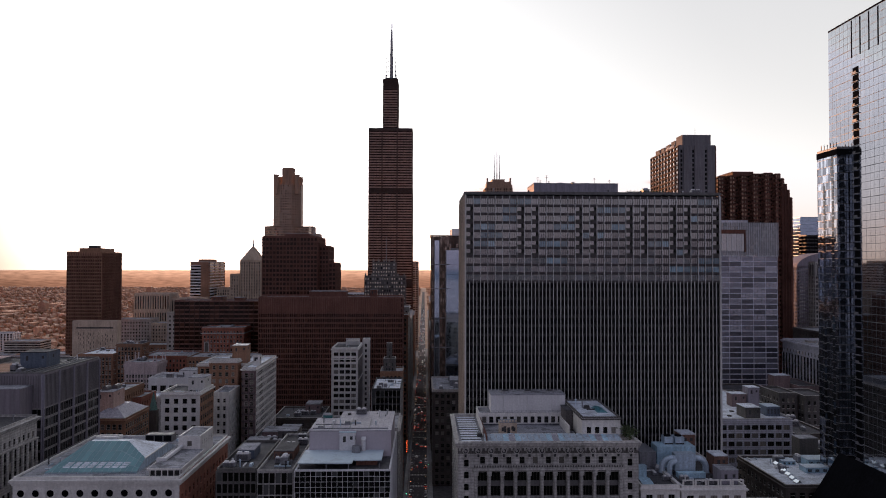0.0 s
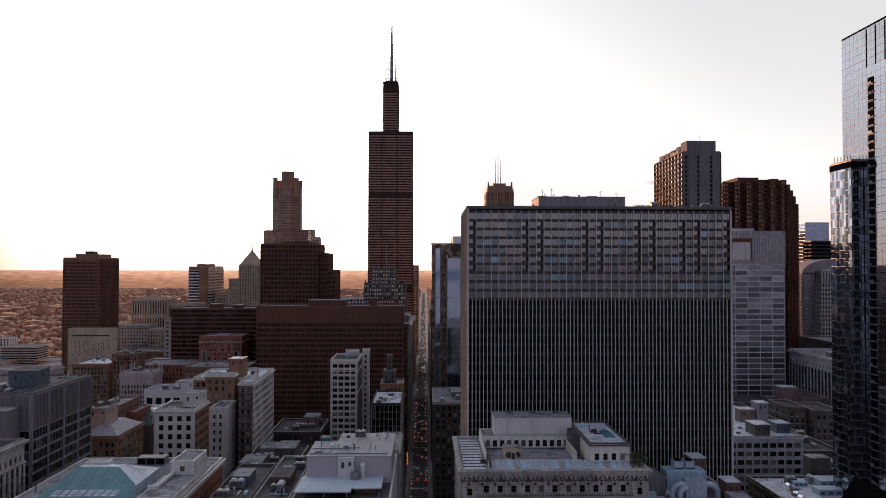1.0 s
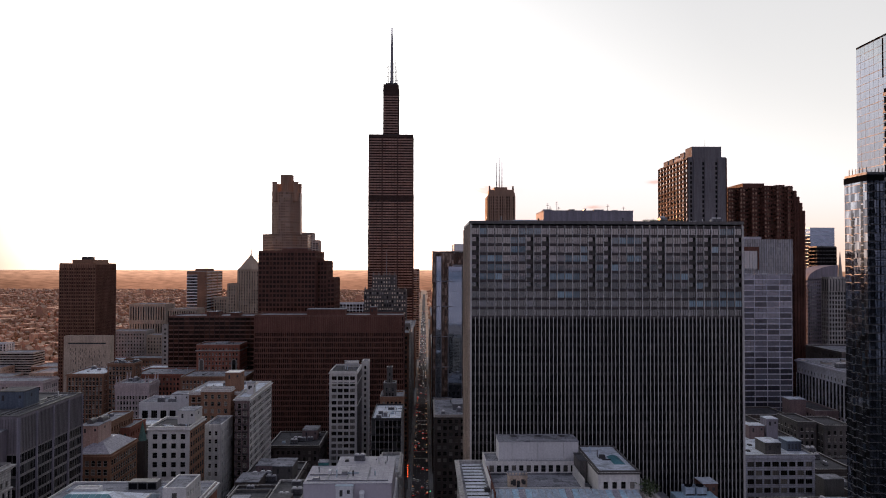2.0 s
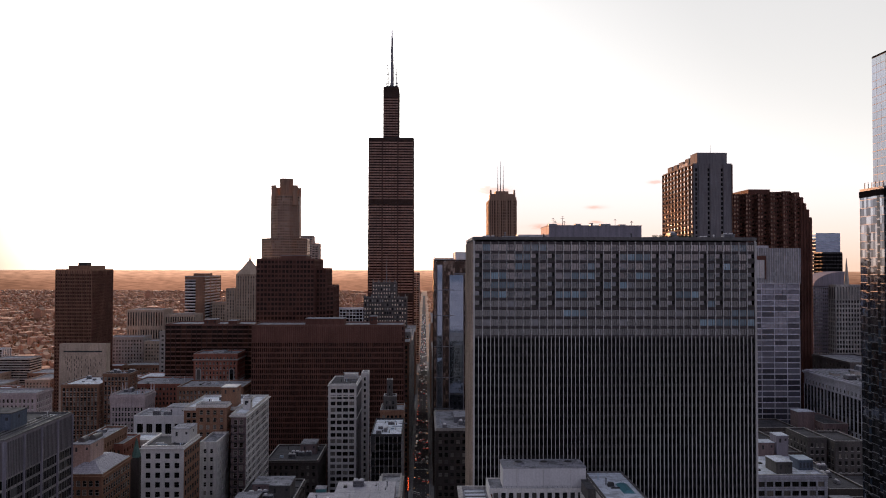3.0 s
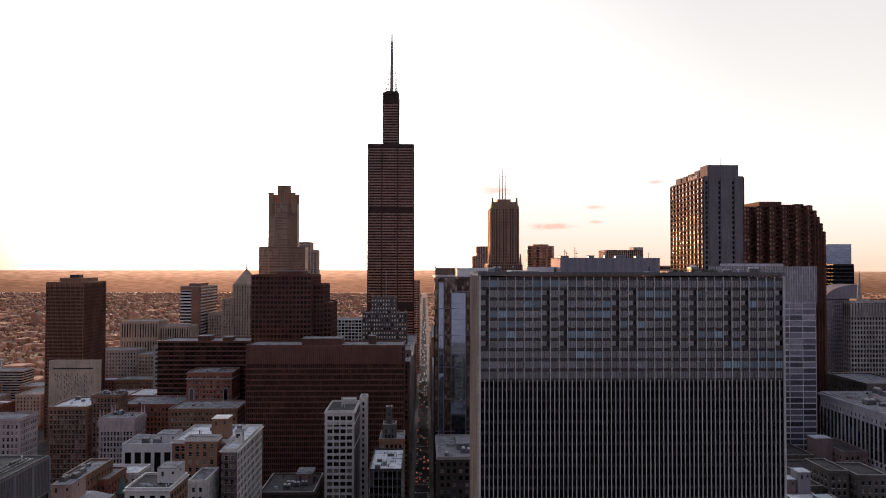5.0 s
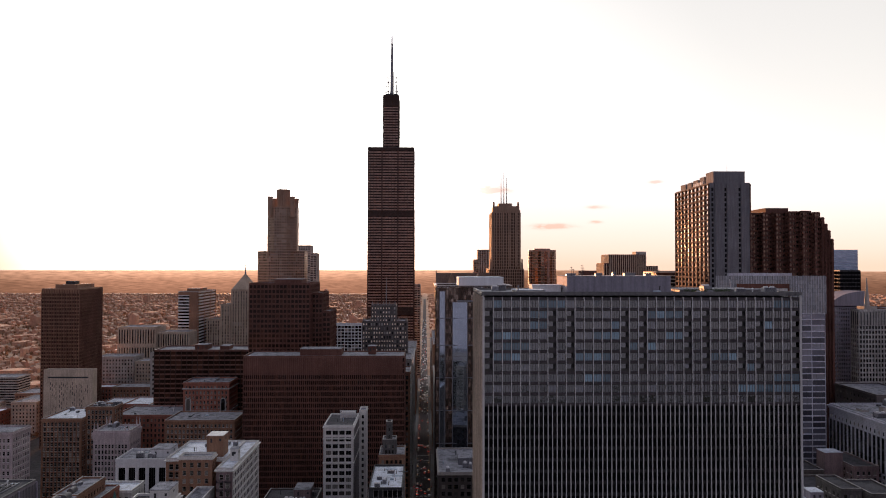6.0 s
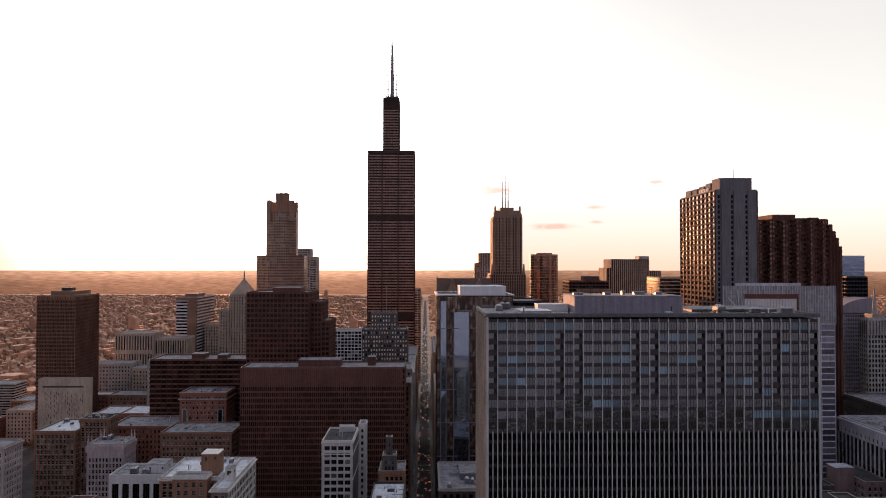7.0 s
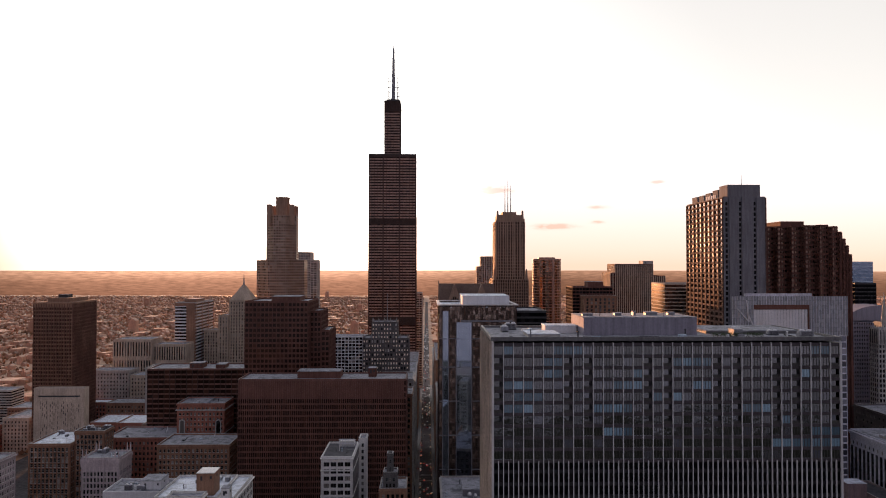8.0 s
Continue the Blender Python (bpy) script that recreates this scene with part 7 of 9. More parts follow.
    b.acc("parapet", LIMESTONE).loop(x0, x1, y0, y1, [(0, z1 - 1), (0, z1 + 0.8), (-0.6, z1 + 0.8), (-0.6, z1 - 1)])
    # sloping skylight strip behind the parapet, ribbed shed roof on the street wing
    ribs = Acc(COPING)
    for c in range(22):
        xa = 22 + c * 2.15
        k = Acc((BLUE_METAL, SKY_METAL, BLUE_METAL, BLUE_METAL, SKY_METAL, BLUE_METAL, SEAM_ROOF)[(c * 5) % 7])
        k.prism([(xa, 245.5), (xa + 2.0, 245.5), (xa + 2.0, 251.0), (xa, 251.0)], z1 - 0.5, z1 + 0.2, 0)
        k.quad((xa, 245.5, z1 + 0.21), (xa + 2.0, 245.5, z1 + 0.21), (xa + 2.0, 251.0, z1 + 1.6), (xa, 251.0, z1 + 1.6))
        part("skylight_pane", k, b.root)
        ribs.quad((xa + 2.0, 245.6, z1 + 0.32), (xa + 2.14, 245.6, z1 + 0.32), (xa + 1.5, 250.6, z1 + 1.62), (xa + 1.36, 250.6, z1 + 1.62))
        ribs.box(xa + 2.0, xa + 2.15, 245.5, 251.0, z1 - 0.5, z1 + 0.26)
    part("glazing_ribs", ribs, b.root, "pale metal ribs between skylight panes", "stuff")
    for c in range(11):
        ya = 246.5 + c * 3.8
        k = Acc(ROOF_WHITE, SLATE)
        k.quad((x0 + 1.5, ya, z1 - 0.3), (x0 + 8.5, ya, z1 - 0.3), (x0 + 8.5, ya + 0.5, z1 - 0.10), (x0 + 1.5, ya + 0.5, z1 - 0.10), 1)
        k.quad((x0 + 1.5, ya + 0.5, z1 - 0.10), (x0 + 8.5, ya + 0.5, z1 - 0.10), (x0 + 8.5, ya + 3.7, z1 - 0.3), (x0 + 1.5, ya + 3.7, z1 - 0.3), 0)
        part("shed_roof", k, b.root)
    k = Acc(BROWN_STEEL)
    k.box(x0 + 9.8, x0 + 10.3, 246, 289, z1 - 0.4, z1 + 2.0)
    part("firewall", k, b.root)
    b.done(290)
    t = Building("roof_storey", "white rear roof storey with a row of windows", 22.0, 58.5, 276.5, 289.8, 94.3, 90.6, "roof storey")
    t.punched("e", CREAM, 13, 1, 1.6, 2.4, 90.6, 93.6, solo=1)
    t.plain("e", CREAM, 93.6, 94.3)
    for s in "nws":
        t.plain(s, CREAM)
    t.roof(ROOF_GREY, 0.4, par_mat=CREAM)
    t.done()
    rooftop("plant_room", "stained white concrete plant room", 27.0, 55.8, 278.0, 289.0, 94.3, 6.9, WHITE_PANEL, top=ROOF_GREY)
    for fx in (33.0, 42.0, 50.5):
        r = root("roof_fan", fx, 283, 101.5, "low round fan cowl on a plant room roof", "fan", "roof plant")
        k = Acc(GREY_METAL)
        k.prism(ring(fx, 283, 1.9, 18), 101.45, 102.2, 0, ring(fx, 283, 1.6, 18))
        part("cowl", k, r)
        k = Acc(SLATE)
        k.prism(ring(fx, 283, 1.35, 14), 102.2, 102.28)
        part("grille", k, r)
    for fx in (32.0, 41.2, 50.6):
        r = root("wall_pipe", fx, 277.8, 94.3, "pale upright pipe on a plant room wall", "pipe", "roof plant")
        k = Acc(WHITE_PANEL)
        k.prism(ring(fx, 277.75, 0.2, 8), 94.25, 100.4)
        k.prism(ring(fx, 277.75, 0.32, 8), 100.4, 100.8)
        part("pipe", k, r)
    r = root("roof_rail", 41, 277, 94.3, "thin grey steel guard rail on a roof storey", "railing")
    k = Acc(GREY_METAL)
    for zz in (94.85, 95.4):
        k.box(24.5, 58.2, 276.75, 276.81, zz, zz + 0.06)
    part("rail", k, r)
    for c in range(20):
        k = Acc(GREY_METAL)
        k.box(24.5 + c * 1.76, 24.57 + c * 1.76, 276.74, 276.82, 94.25, 95.4)
        part("post", k, r)
    t = Building("roof_house", "cream roof house with small windows and a skylight", 56.4, 69.9, 250.5, 284.0, 98.0, 90.6, "roof house")
    t.punched("e", CREAM, 4, 1, 1.5, 2.2, 91.6, 96.0, solo=1)
    t.plain("e", CREAM, 96.0, 98.0)
    t.plain("e", CREAM, 90.6, 91.6)
    for s in "nws":
        t.plain(s, CREAM)
    t.roof(ROOF_WHITE, 0.5, par_mat=DARK_STONE)
    t.cornice(DARK_STONE, 97.3, 0.45, 0.6, 2)
    t.acc("skylight", WIN_TEAL).prism([(63.4, 259.5), (68.6, 259.5), (68.6, 271), (63.4, 271)], 97.6, 98.7, 0, [(65.4, 261), (66.6, 261), (66.6, 269.5), (65.4, 269.5)])
    t.done()
    # dark stone stands for the shade this stair house lies in
    rooftop("stair_house", "dark stair house with a tarred roof, shade in its colour", 53.75, 56.3, 266.0, 276.3, 89.9, 7.6, DARK_STONE, top=ROOF_TAR, category="stair house")
    rooftop("lift_house", "small stone lift house with battlements", 28.5, 34.7, 259.5, 264.0, 90.0, 4.6, BEIGE)
    for xa, xb, za, zc in ((31.2, 32.2, 90.1, 92.9), (33.0, 34.1, 91.6, 92.9), (29.2, 29.9, 91.6, 92.9)):
        r = root("lift_house_opening", (xa + xb) / 2, 259.5, za, "dark opening in a lift house wall", "door")
        k = Acc(SLATE)
        k.box(xa, xb, 259.4, 259.497, za, zc)
        part("leaf", k, r)
    for c in range(6):
        k = root("battlement", 28.8 + c * 1.12, 259.6, 94.9, "small stone battlement block on a lift house", "battlement", "battlements")
        q = Acc(BEIGE)
        q.box(28.5 + c * 1.12, 29.1 + c * 1.12, 259.4, 259.8, 94.89, 95.4)
        part("block", q, k)


ornate_front()


def grid_front():
    """Modern block with a white steel grid front and stacked roof decks."""
    b = Building("grid_office", "white steel and dark glass office block with roof decks", -42.3, -10.2, 243.5, 300.0, 82.0)
    for s in "enws":
        W = b.side(s)[3]
        b.lattice(s, round(W / 1.75), 46, WHITE_PANEL, WHITE_PANEL, WIN_DEEP if s == "e" else WIN_DARK, pw=0.11, pd=0.22, sh=0.11, sdp=0.12)
    sd = b.side("e")
    q = b.acc("panel", MAUVE_PANEL)
    for k in range(10):
        z = 4 + k * 7.2
        b.fbox(q, sd, 0, b.side("e")[3], z, z + 1.5, -0.2, 0.03)
    q = b.acc("glazing", WIN_BLUE)
    for k in range(9):
        z = 9.2 + k * 7.2
        b.fbox(q, sd, 1.0, b.side("e")[3] - 1.0, z, z + 1.5, -0.2, 0.02)
    b.core(SLATE)
    b.roof(ROOF_TAR, 0.5, par_mat=WHITE_PANEL)
    b.done()
    r = root("roof_canopy", -28, 255, 82, "flat pale blue roof canopy on posts", "canopy")
    a = Acc(DECK_BLUE)
    a.box(-41.6, -23.2, 245.0, 262.4, 84.0, 84.45)
    part("deck", a, r)
    a = Acc(DECK_BLUE)
    a.box(-23.19, -13.4, 248.6, 262.4, 84.0, 84.4)
    part("deck", a, r)
    for px in (-41, -32, -24.5, -14):
        for py in (245.6, 255):
            a = Acc(GREY_METAL)
            a.box(px - .15, px + .15, py - .15, py + .15, 81.9, 84.0)
            part("post", a, r)
    rooftop("plant_room", "big plant room with pale mauve panel walls", -40.3, -10.8, 262.5, 284.0, 81.9, 9.2, PLANT_PANEL, top=SEAM_ROOF)
    rooftop("stair_house", "white stair tower against a plant room", -29.3, -23.6, 261.2, 262.4, 81.9, 8.9, WHITE_PANEL, top=DECK_BLUE)
    rooftop("plant_room", "rear plant room with a pale mauve panel wall", -31.7, -10.8, 284.4, 297.0, 81.9, 9.2, PLANT_PANEL, top=SEAM_ROOF)
    rooftop("store_room", "dark brown store room under a roof canopy", -22.4, -15.2, 251.0, 258.0, 81.9, 1.75, BROWN_STEEL, top=SLATE, category="store room")
    rooftop("container", "green metal container on a flat roof", -38.5, -35, 285, 288.5, 81.9, 10.4, TEAL_METAL)
    for xa, xb, ya, yb in ((-39.5, -12, 265, 265.3), (-39.5, -26, 272, 272.3), (-26.3, -26, 265.3, 281), (-19.3, -19, 265.3, 281), (-33, -32.7, 265.3, 272)):
        r = root("roof_upstand", (xa + xb) / 2, (ya + yb) / 2, 91.4, "low grey roof upstand between membrane fields", "upstand", "roof upstands")
        k = Acc(GREY_METAL)
        k.box(xa, xb, ya, yb, 91.38, 91.75)
        part("kerb", k, r)
    r = root("vent_stack", -20.6, 261.0, 84.4, "bent white vent pipe against a plant room", "vent", "roof plant")
    k = Acc(WHITE_PANEL)
    k.prism(ring(-20.6, 260.8, 0.75, 12), 84.4, 88.6)
    k.prism(ring(-20.6, 260.8, 1.0, 12), 88.6, 89.2, 0, ring(-20.6, 261.6, 0.8, 12))
    part("pipe", k, r)
    r = root("air_unit", -22.5, 259.0, 84.4, "dark metal air handler on a canopy roof", "air unit", "roof plant")
    k = Acc(GREY_METAL)
    k.box(-24.5, -21.6, 257.8, 260.5, 84.43, 86.6)
    part("cabinet", k, r)


grid_front()


def porthole_block():
    """White terracotta block with round attic windows, a teal glass hip over its court and a painted roof sign."""
    x0, x1, y0, y1, z1 = -135.3, -80.4, 243.0, 303.0, 80.0
    b = Building("terracotta_block", "white terracotta office block with round attic windows and teal skylight", x0, x1, y0, y1, z1)
    b.punched("e", CREAM, 14, 17, 2.2, 2.6, 0, 71, solo=1, style="triple")
    b.plain("e", CREAM, 71, z1)
    for s in "nws":
        b.punched(s, RED_BRICK if s == "n" else BROWN_BRICK, 14, 18, 1.8, 2.4, 0, 75)
        b.plain(s, RED_BRICK if s == "n" else BROWN_BRICK, 75, z1)
    sd = b.side("e")
    for c in range(11):
        cx, cz = -132.6 + c * 4.87, 75.3
        k = Acc(CREAM, WIN_DARK)
        for rr, ri, d in ((2.12, 1.9, 0.12), (1.7, 1.22, 0.34)):
            n = len(k.v)
            N = 20
            cs = [(math.cos(2 * math.pi * j / N), math.sin(2 * math.pi * j / N)) for j in range(N)]
            k.v += [(cx + rr * c_, y0 - 0.01, cz + rr * s_) for c_, s_ in cs] + [(cx + rr * c_, y0 - d, cz + rr * s_) for c_, s_ in cs] + [(cx + ri * c_, y0 - d, cz + ri * s_) for c_, s_ in cs] + [(cx + ri * c_, y0 - 0.03, cz + ri * s_) for c_, s_ in cs]
            for j in range(N):
                i = (j + 1) % N
                for o in (0, N, 2 * N):
                    k.f.append((n + o + j, n + o + i, n + o + N + i, n + o + N + j))
                    k.m.append(0)
            if rr < 2:
                k.f.append(tuple(n + 3 * N + j for j in range(N)))
                k.m.append(1)
        part("round_window", k, b.root)
    b.cornice(CREAM, 77.8, 1.0, 2.0, 3)
    b.roof(ROOF_GREY, 0.7, 0.5, par_mat=CREAM)
    b.done()
    # skylight: a long front slope, hipped ends, the near hip standing on a low wall
    r = root("skylight", -108, 268, 79.9, "teal hipped glass skylight with white glazing bars", "skylight")
    zb, zt, rise = 80.4, 86.8, 6.4 / 18.5

    def crest(x):
        return max(249.1, min(267.5, 249 + 18.5 * (x + 128) / 7, 257.1 + (-97 - x) * 1.04))

    edges = [-128 + 7 * k / 3 for k in range(4)] + [-121 + 2 * k for k in range(1, 8)] + [-107 + 2 * k for k in range(1, 6)]
    for xa, xb in zip(edges, edges[1:]):
        for k in range(3):
            g = Acc(WIN_TEAL)
            fa, fb = k / 3 + 0.006, (k + 1) / 3 - 0.006
            q = []
            for x, f in ((xa + 0.06, fa), (xb - 0.06, fa), (xb - 0.06, fb), (xa + 0.06, fb)):
                y = 249 + (crest(x) - 249) * f
                q.append((x, y, zb + (y - 249) * rise))
            g.quad(*q)
            part("pane", g, r)
    for k in range(7):
        g = Acc(ROOF_WHITE)
        ya, yb = 257.1 + k * 3.13 + 0.05, 257.1 + (k + 1) * 3.13 - 0.05
        ta, tb = 267.5 + k * 0.43, 267.5 + (k + 1) * 0.43
        g.quad((-97, ya, 83.2), (-97, yb, 83.2), (-107, tb, zt), (-107, ta, zt))
        part("pane", g, r)
    for k in range(8):
        g = Acc(WIN_TEAL)
        ya, yb = 249 + k * 4.875 + 0.06, 249 + (k + 1) * 4.875 - 0.06
        ta, tb = 267.5 + k * 0.375, 267.5 + (k + 1) * 0.375
        g.quad((-128, yb, zb), (-128, ya, zb), (-121, ta, zt), (-121, tb, zt))
        part("pane", g, r)
    base = [(-128.0, 249.0), (-97.0, 249.0), (-97.0, 288.0), (-128.0, 288.0)]
    top = [(-121.0, 267.5), (-107.0, 267.5), (-107.0, 270.5), (-121.0, 270.5)]
    a = Acc(BLUE_METAL)
    a.prism(base, zb - 0.9, zb - 0.12, 0)
    a.prism(base, zb - 0.12, zt - 0.12, 0, top)
    a.quad((-97.02, 249.2, zb - 0.1), (-97.02, 288, zb - 0.1), (-97.02, 279, 83.12), (-97.02, 257.1, 83.12))
    a.quad((-97.05, 257.1, 83.06), (-97.05, 279, 83.06), (-107, 270.5, zt - 0.12), (-107, 267.5, zt - 0.12))
    a.quad((-97.05, 249.1, zb - 0.1), (-97.05, 257.1, 83.06), (-107, 267.5, zt - 0.12), (-107.0, 249.1, zb - 0.1))
    a.quad((-97.05, 288, zb - 0.1), (-107, 288, zb - 0.1), (-107, 270.5, zt - 0.12), (-97.05, 279, 83.06))
    part("frame", a, r)
    a = Acc(CREAM)
    a.box(-97.2, -96.8, 256.8, 279.3, 83.1, 83.4)
    part("eaves_beam", a, r)
    a = Acc(CREAM)
    a.loop(-120.8, -112.5, 271.5, 275.5, [(0, zt - 2.5), (0, zt + 0.5), (-0.4, zt + 0.5), (-0.4, zt - 2.5)])
    a.box(-120.4, -112.9, 271.9, 275.1, zt - 2.5, zt)
    part("ridge_house", a, r)
    # roof sign: lettering shown as plain slanted bars lying on the glass, a low rail before it
    r = root("roof_sign", -112, 253, 80, "faded white sign lettering on a teal skylight", "sign")
    for c in range(8):
        a = Acc(ROOF_WHITE)
        xa = -123.2 + c * 2.75
        for ya, yb in ((251.5, 252.4), (252.75, 253.5), (253.85, 254.7)):
            za, zc = zb + (ya - 249) * rise + 0.07, zb + (yb - 249) * rise + 0.07
            s0, s1 = (ya - 251.5) * 0.22, (yb - 251.5) * 0.22
            a.quad((xa + s0, ya, za), (xa + 2.15 + s0, ya, za), (xa + 2.15 + s1, yb, zc), (xa + s1, yb, zc))
        part("letter_block", a, r)
    r = root("roof_rail", -112, 247, 79.9, "thin grey steel rail before a skylight", "railing")
    a = Acc(GREY_METAL)
    for zz in (80.5, 81.05):
        a.box(-131, -93, 247.3, 247.37, zz, zz + 0.07)
    part("rail", a, r)
    for c in range(14):
        a = Acc(GREY_METAL)
        a.box(-131 + c * 2.9, -130.92 + c * 2.9, 247.28, 247.38, 79.9, 81.1)
        part("post", a, r)
    # raised wing at the back, a lower deck with an open loggia and a bent duct before it
    t = Building("roof_house", "white terracotta roof house with a square window", -90.3, -82.2, 271.5, 288.0, 87.0, 79.9, "roof house")
    t.punched("e", CREAM, 1, 1, 1.7, 1.9, 83.2, 86.2, margin=3.0, solo=1)
    t.plain("e", CREAM, 86.2, 87.0)
    t.plain("e", CREAM, 79.9, 83.2)
    t.punched("n", CREAM, 5, 1, 1.0, 1.6, 82.8, 86.2, solo=1)
    t.plain("n", CREAM, 86.2, 87.0)
    t.plain("n", CREAM, 79.9, 82.8)
    for s_ in "ws":
        t.plain(s_, CREAM)
    t.roof(ROOF_GREY, 0.5, par_mat=CREAM)
    t.done()
    r = root("loggia", -86, 250, 79.9, "white roof loggia with an open colonnade and a flat deck", "loggia")
    k = Acc(CREAM)
    k.box(-92.0, -80.9, 247.6, 271.3, 79.9, 82.0)
    part("wall", k, r)
    k = Acc(CREAM)
    k.box(-92.3, -80.6, 245.6, 271.4, 82.0, 82.6)
    part("eaves", k, r)
    k = Acc(ROOF_GREY)
    k.box(-91.9, -81.0, 246.0, 271.3, 82.6, 82.7)
    part("deck", k, r)
    # dark floor and back panel stand for the loggia's inner shade
    k = Acc(SLATE)
    k.box(-91.6, -81.3, 246.4, 247.59, 79.93, 79.98)
    k.box(-91.6, -81.3, 247.45, 247.59, 79.98, 81.9)
    part("recess", k, r)
    for c in range(6):
        k = Acc(CREAM)
        px = -91.6 + c * 2.06
        k.box(px - 0.16, px + 0.16, 246.0, 246.3, 79.9, 82.0)
        part("post", k, r)
    r = root("roof_duct", -88, 256, 82.7, "white bent roof duct on a deck", "duct", "roof plant")
    k = Acc(WHITE_PANEL)
    k.prism(ring(-91.2, 253.4, 0.55, 10), 80.6, 83.3)
    k.box(-91.7, -88.4, 252.9, 253.9, 83.2, 84.2)
    k.box(-89.4, -88.4, 253.9, 271.4, 83.2, 84.2)
    part("pipe", k, r)
    r = root("cooler_bank", -104, 298, 79.9, "dark cooler bank of three bays on a roof", "cooler", "roof plant")
    k = Acc(DARK_PANEL)
    k.box(-111, -100.4, 294, 299, 79.9, 82.9)
    part("casing", k, r)
    for c in range(3):
        k = Acc(BLACK_SLATE)
        k.box(-110.7 + c * 3.5, -107.7 + c * 3.5, 293.9, 293.997, 80.4, 82.5)
        part("opening", k, r)


porthole_block()
# stone block at the far left of the avenue
def stone_block():
    """Grey stone block: attic windows, a giant colonnade below them, plain floors beneath."""
    b = Building("stone_block", "grey stone office block with giant pilasters and a heavy cornice", -182.0, -148.5, 243.0, 283.0, 92.5)
    for s in "enws":
        W = b.side(s)[3]
        n = round(W / 3.4)
        b.punched(s, LIMESTONE, n, 16, 1.8, 2.6, 0, 70, solo=1 if s == "n" else 0)
        b.plain(s, LIMESTONE, 70, 72)
        b.lattice(s, n, 3, LIMESTONE, DARK_STONE, WIN, pw=1.3, pd=0.5, sh=1.0, sdp=-0.1, z0=72, z1=84, solo=s == "n", names=("pilaster", "spandrel"))
        b.punched(s, LIMESTONE, n, 1, 1.4, 2.2, 84, 89, solo=2 if s == "n" else 0)
        b.plain(s, LIMESTONE, 89, 92.5)
    b.acc("core", SLATE).box(-181, -149.5, 244, 282, 0, 92)
    b.cornice(LIMESTONE, 83.9, 0.6, 0.8, 2)
    b.cornice(LIMESTONE, 91.0, 1.3, 1.6, 3)
    b.roof(ROOF_TAR, 0.9, par_mat=LIMESTONE)
    b.done()


stone_block()
masonry("brick_block", "dark brick block in an alley between towers", -79.0, -56.0, 290.0, 330.0, 70.0, DARK_BRICK, cw=3.2, fh=4.0, ww=2.0, wh=2.4, frame_mat=FRAME_PALE, solo="e", roof_mat=ROOF_TAR)
curtain("narrow_block", "narrow block of dark glass in a pale grid front", -55.3, -43.2, 246.0, 300.0, 81.0, LIMESTONE, LIMESTONE, WIN_DEEP, cw=2.0, fh=3.9, pw=0.22, pd=0.3, sh=0.35, sdp=0.25, roof_mat=ROOF_TAR)
curtain("narrow_block", "dark glass block with stone mullions and flat roof", -69.0, -55.6, 246.0, 286.0, 81.5, DARK_STONE, DARK_STONE, WIN_DEEP, cw=1.9, fh=3.9, pw=0.4, pd=0.35, sh=0.9, sdp=0.2, roof_mat=ROOF_TAR)
rooftop("plant_room", "brick roof house with louvres", -53, -46, 262, 275, 81.0, 3.0, RUST_GRANITE, top=ROOF_TAR, louvres=4)
rooftop("lift_house", "small dark blue metal roof house", -66, -60, 262, 272, 81.5, 3.0, NIGHT_BLUE)
masonry("low_block", "low block with a cluttered dark roof", -98.0, -66.0, 480.0, 520.0, 50.0, DARK_BRICK, cw=3.4, fh=4.0, roof_mat=ROOF_TAR)
masonry("low_block", "low brick block with a cluttered roof", -92.0, -64.0, 360.0, 420.0, 56.0, DARK_BRICK, cw=3.4, fh=4.0, roof_mat=ROOF_TAR)
masonry("low_block", "low block beside the street", -62.0, -12.8, 360.0, 425.0, 40.0, BROWN_BRICK, cw=3.4, fh=4.0, roof_mat=ROOF_TAR)
# right of the palace: club houses with roof plant
masonry("club_house", "white stone club house with a balustraded roof", 75.4, 88.9, 245.0, 290.0, 75.3, CREAM, cw=4.0, fh=4.4, ww=2.2, wh=2.8, solo="e", roof_mat=ROOF_TAR, style="pair")
masonry("club_house", "white stone club house with arched windows", 89.3, 111.6, 244.6, 290.0, 75.0, CREAM, cw=4.2, fh=4.4, ww=2.4, wh=2.8, solo="e", roof_mat=ROOF_TAR, style="pair")
masonry("loft_block", "pale grey stone loft block with wide windows", 151.0, 189.6, 366.0, 455.0, 72.4, STORE_STONE, pil=0.6, cw=4.2, fh=4.2, ww=3.2, wh=2.4, solo="e", roof_mat=ROOF_WHITE, style="mullion", corn=0.4)
masonry("low_block", "low brick block with a pale roof and skylights", 149.0, 186.0, 292.0, 338.0, 61.0, DARK_BRICK, cw=4.0, fh=4.2, ww=2.2, wh=2.4, frame_mat=FRAME_PALE, solo="s", roof_mat=ROOF_WHITE)
masonry("low_block", "dark low block with a grey roof", 118.0, 148.0, 246.0, 298.0, 54.0, DARK_BRICK, cw=4.0, fh=4.2, ww=2.2, wh=2.4)
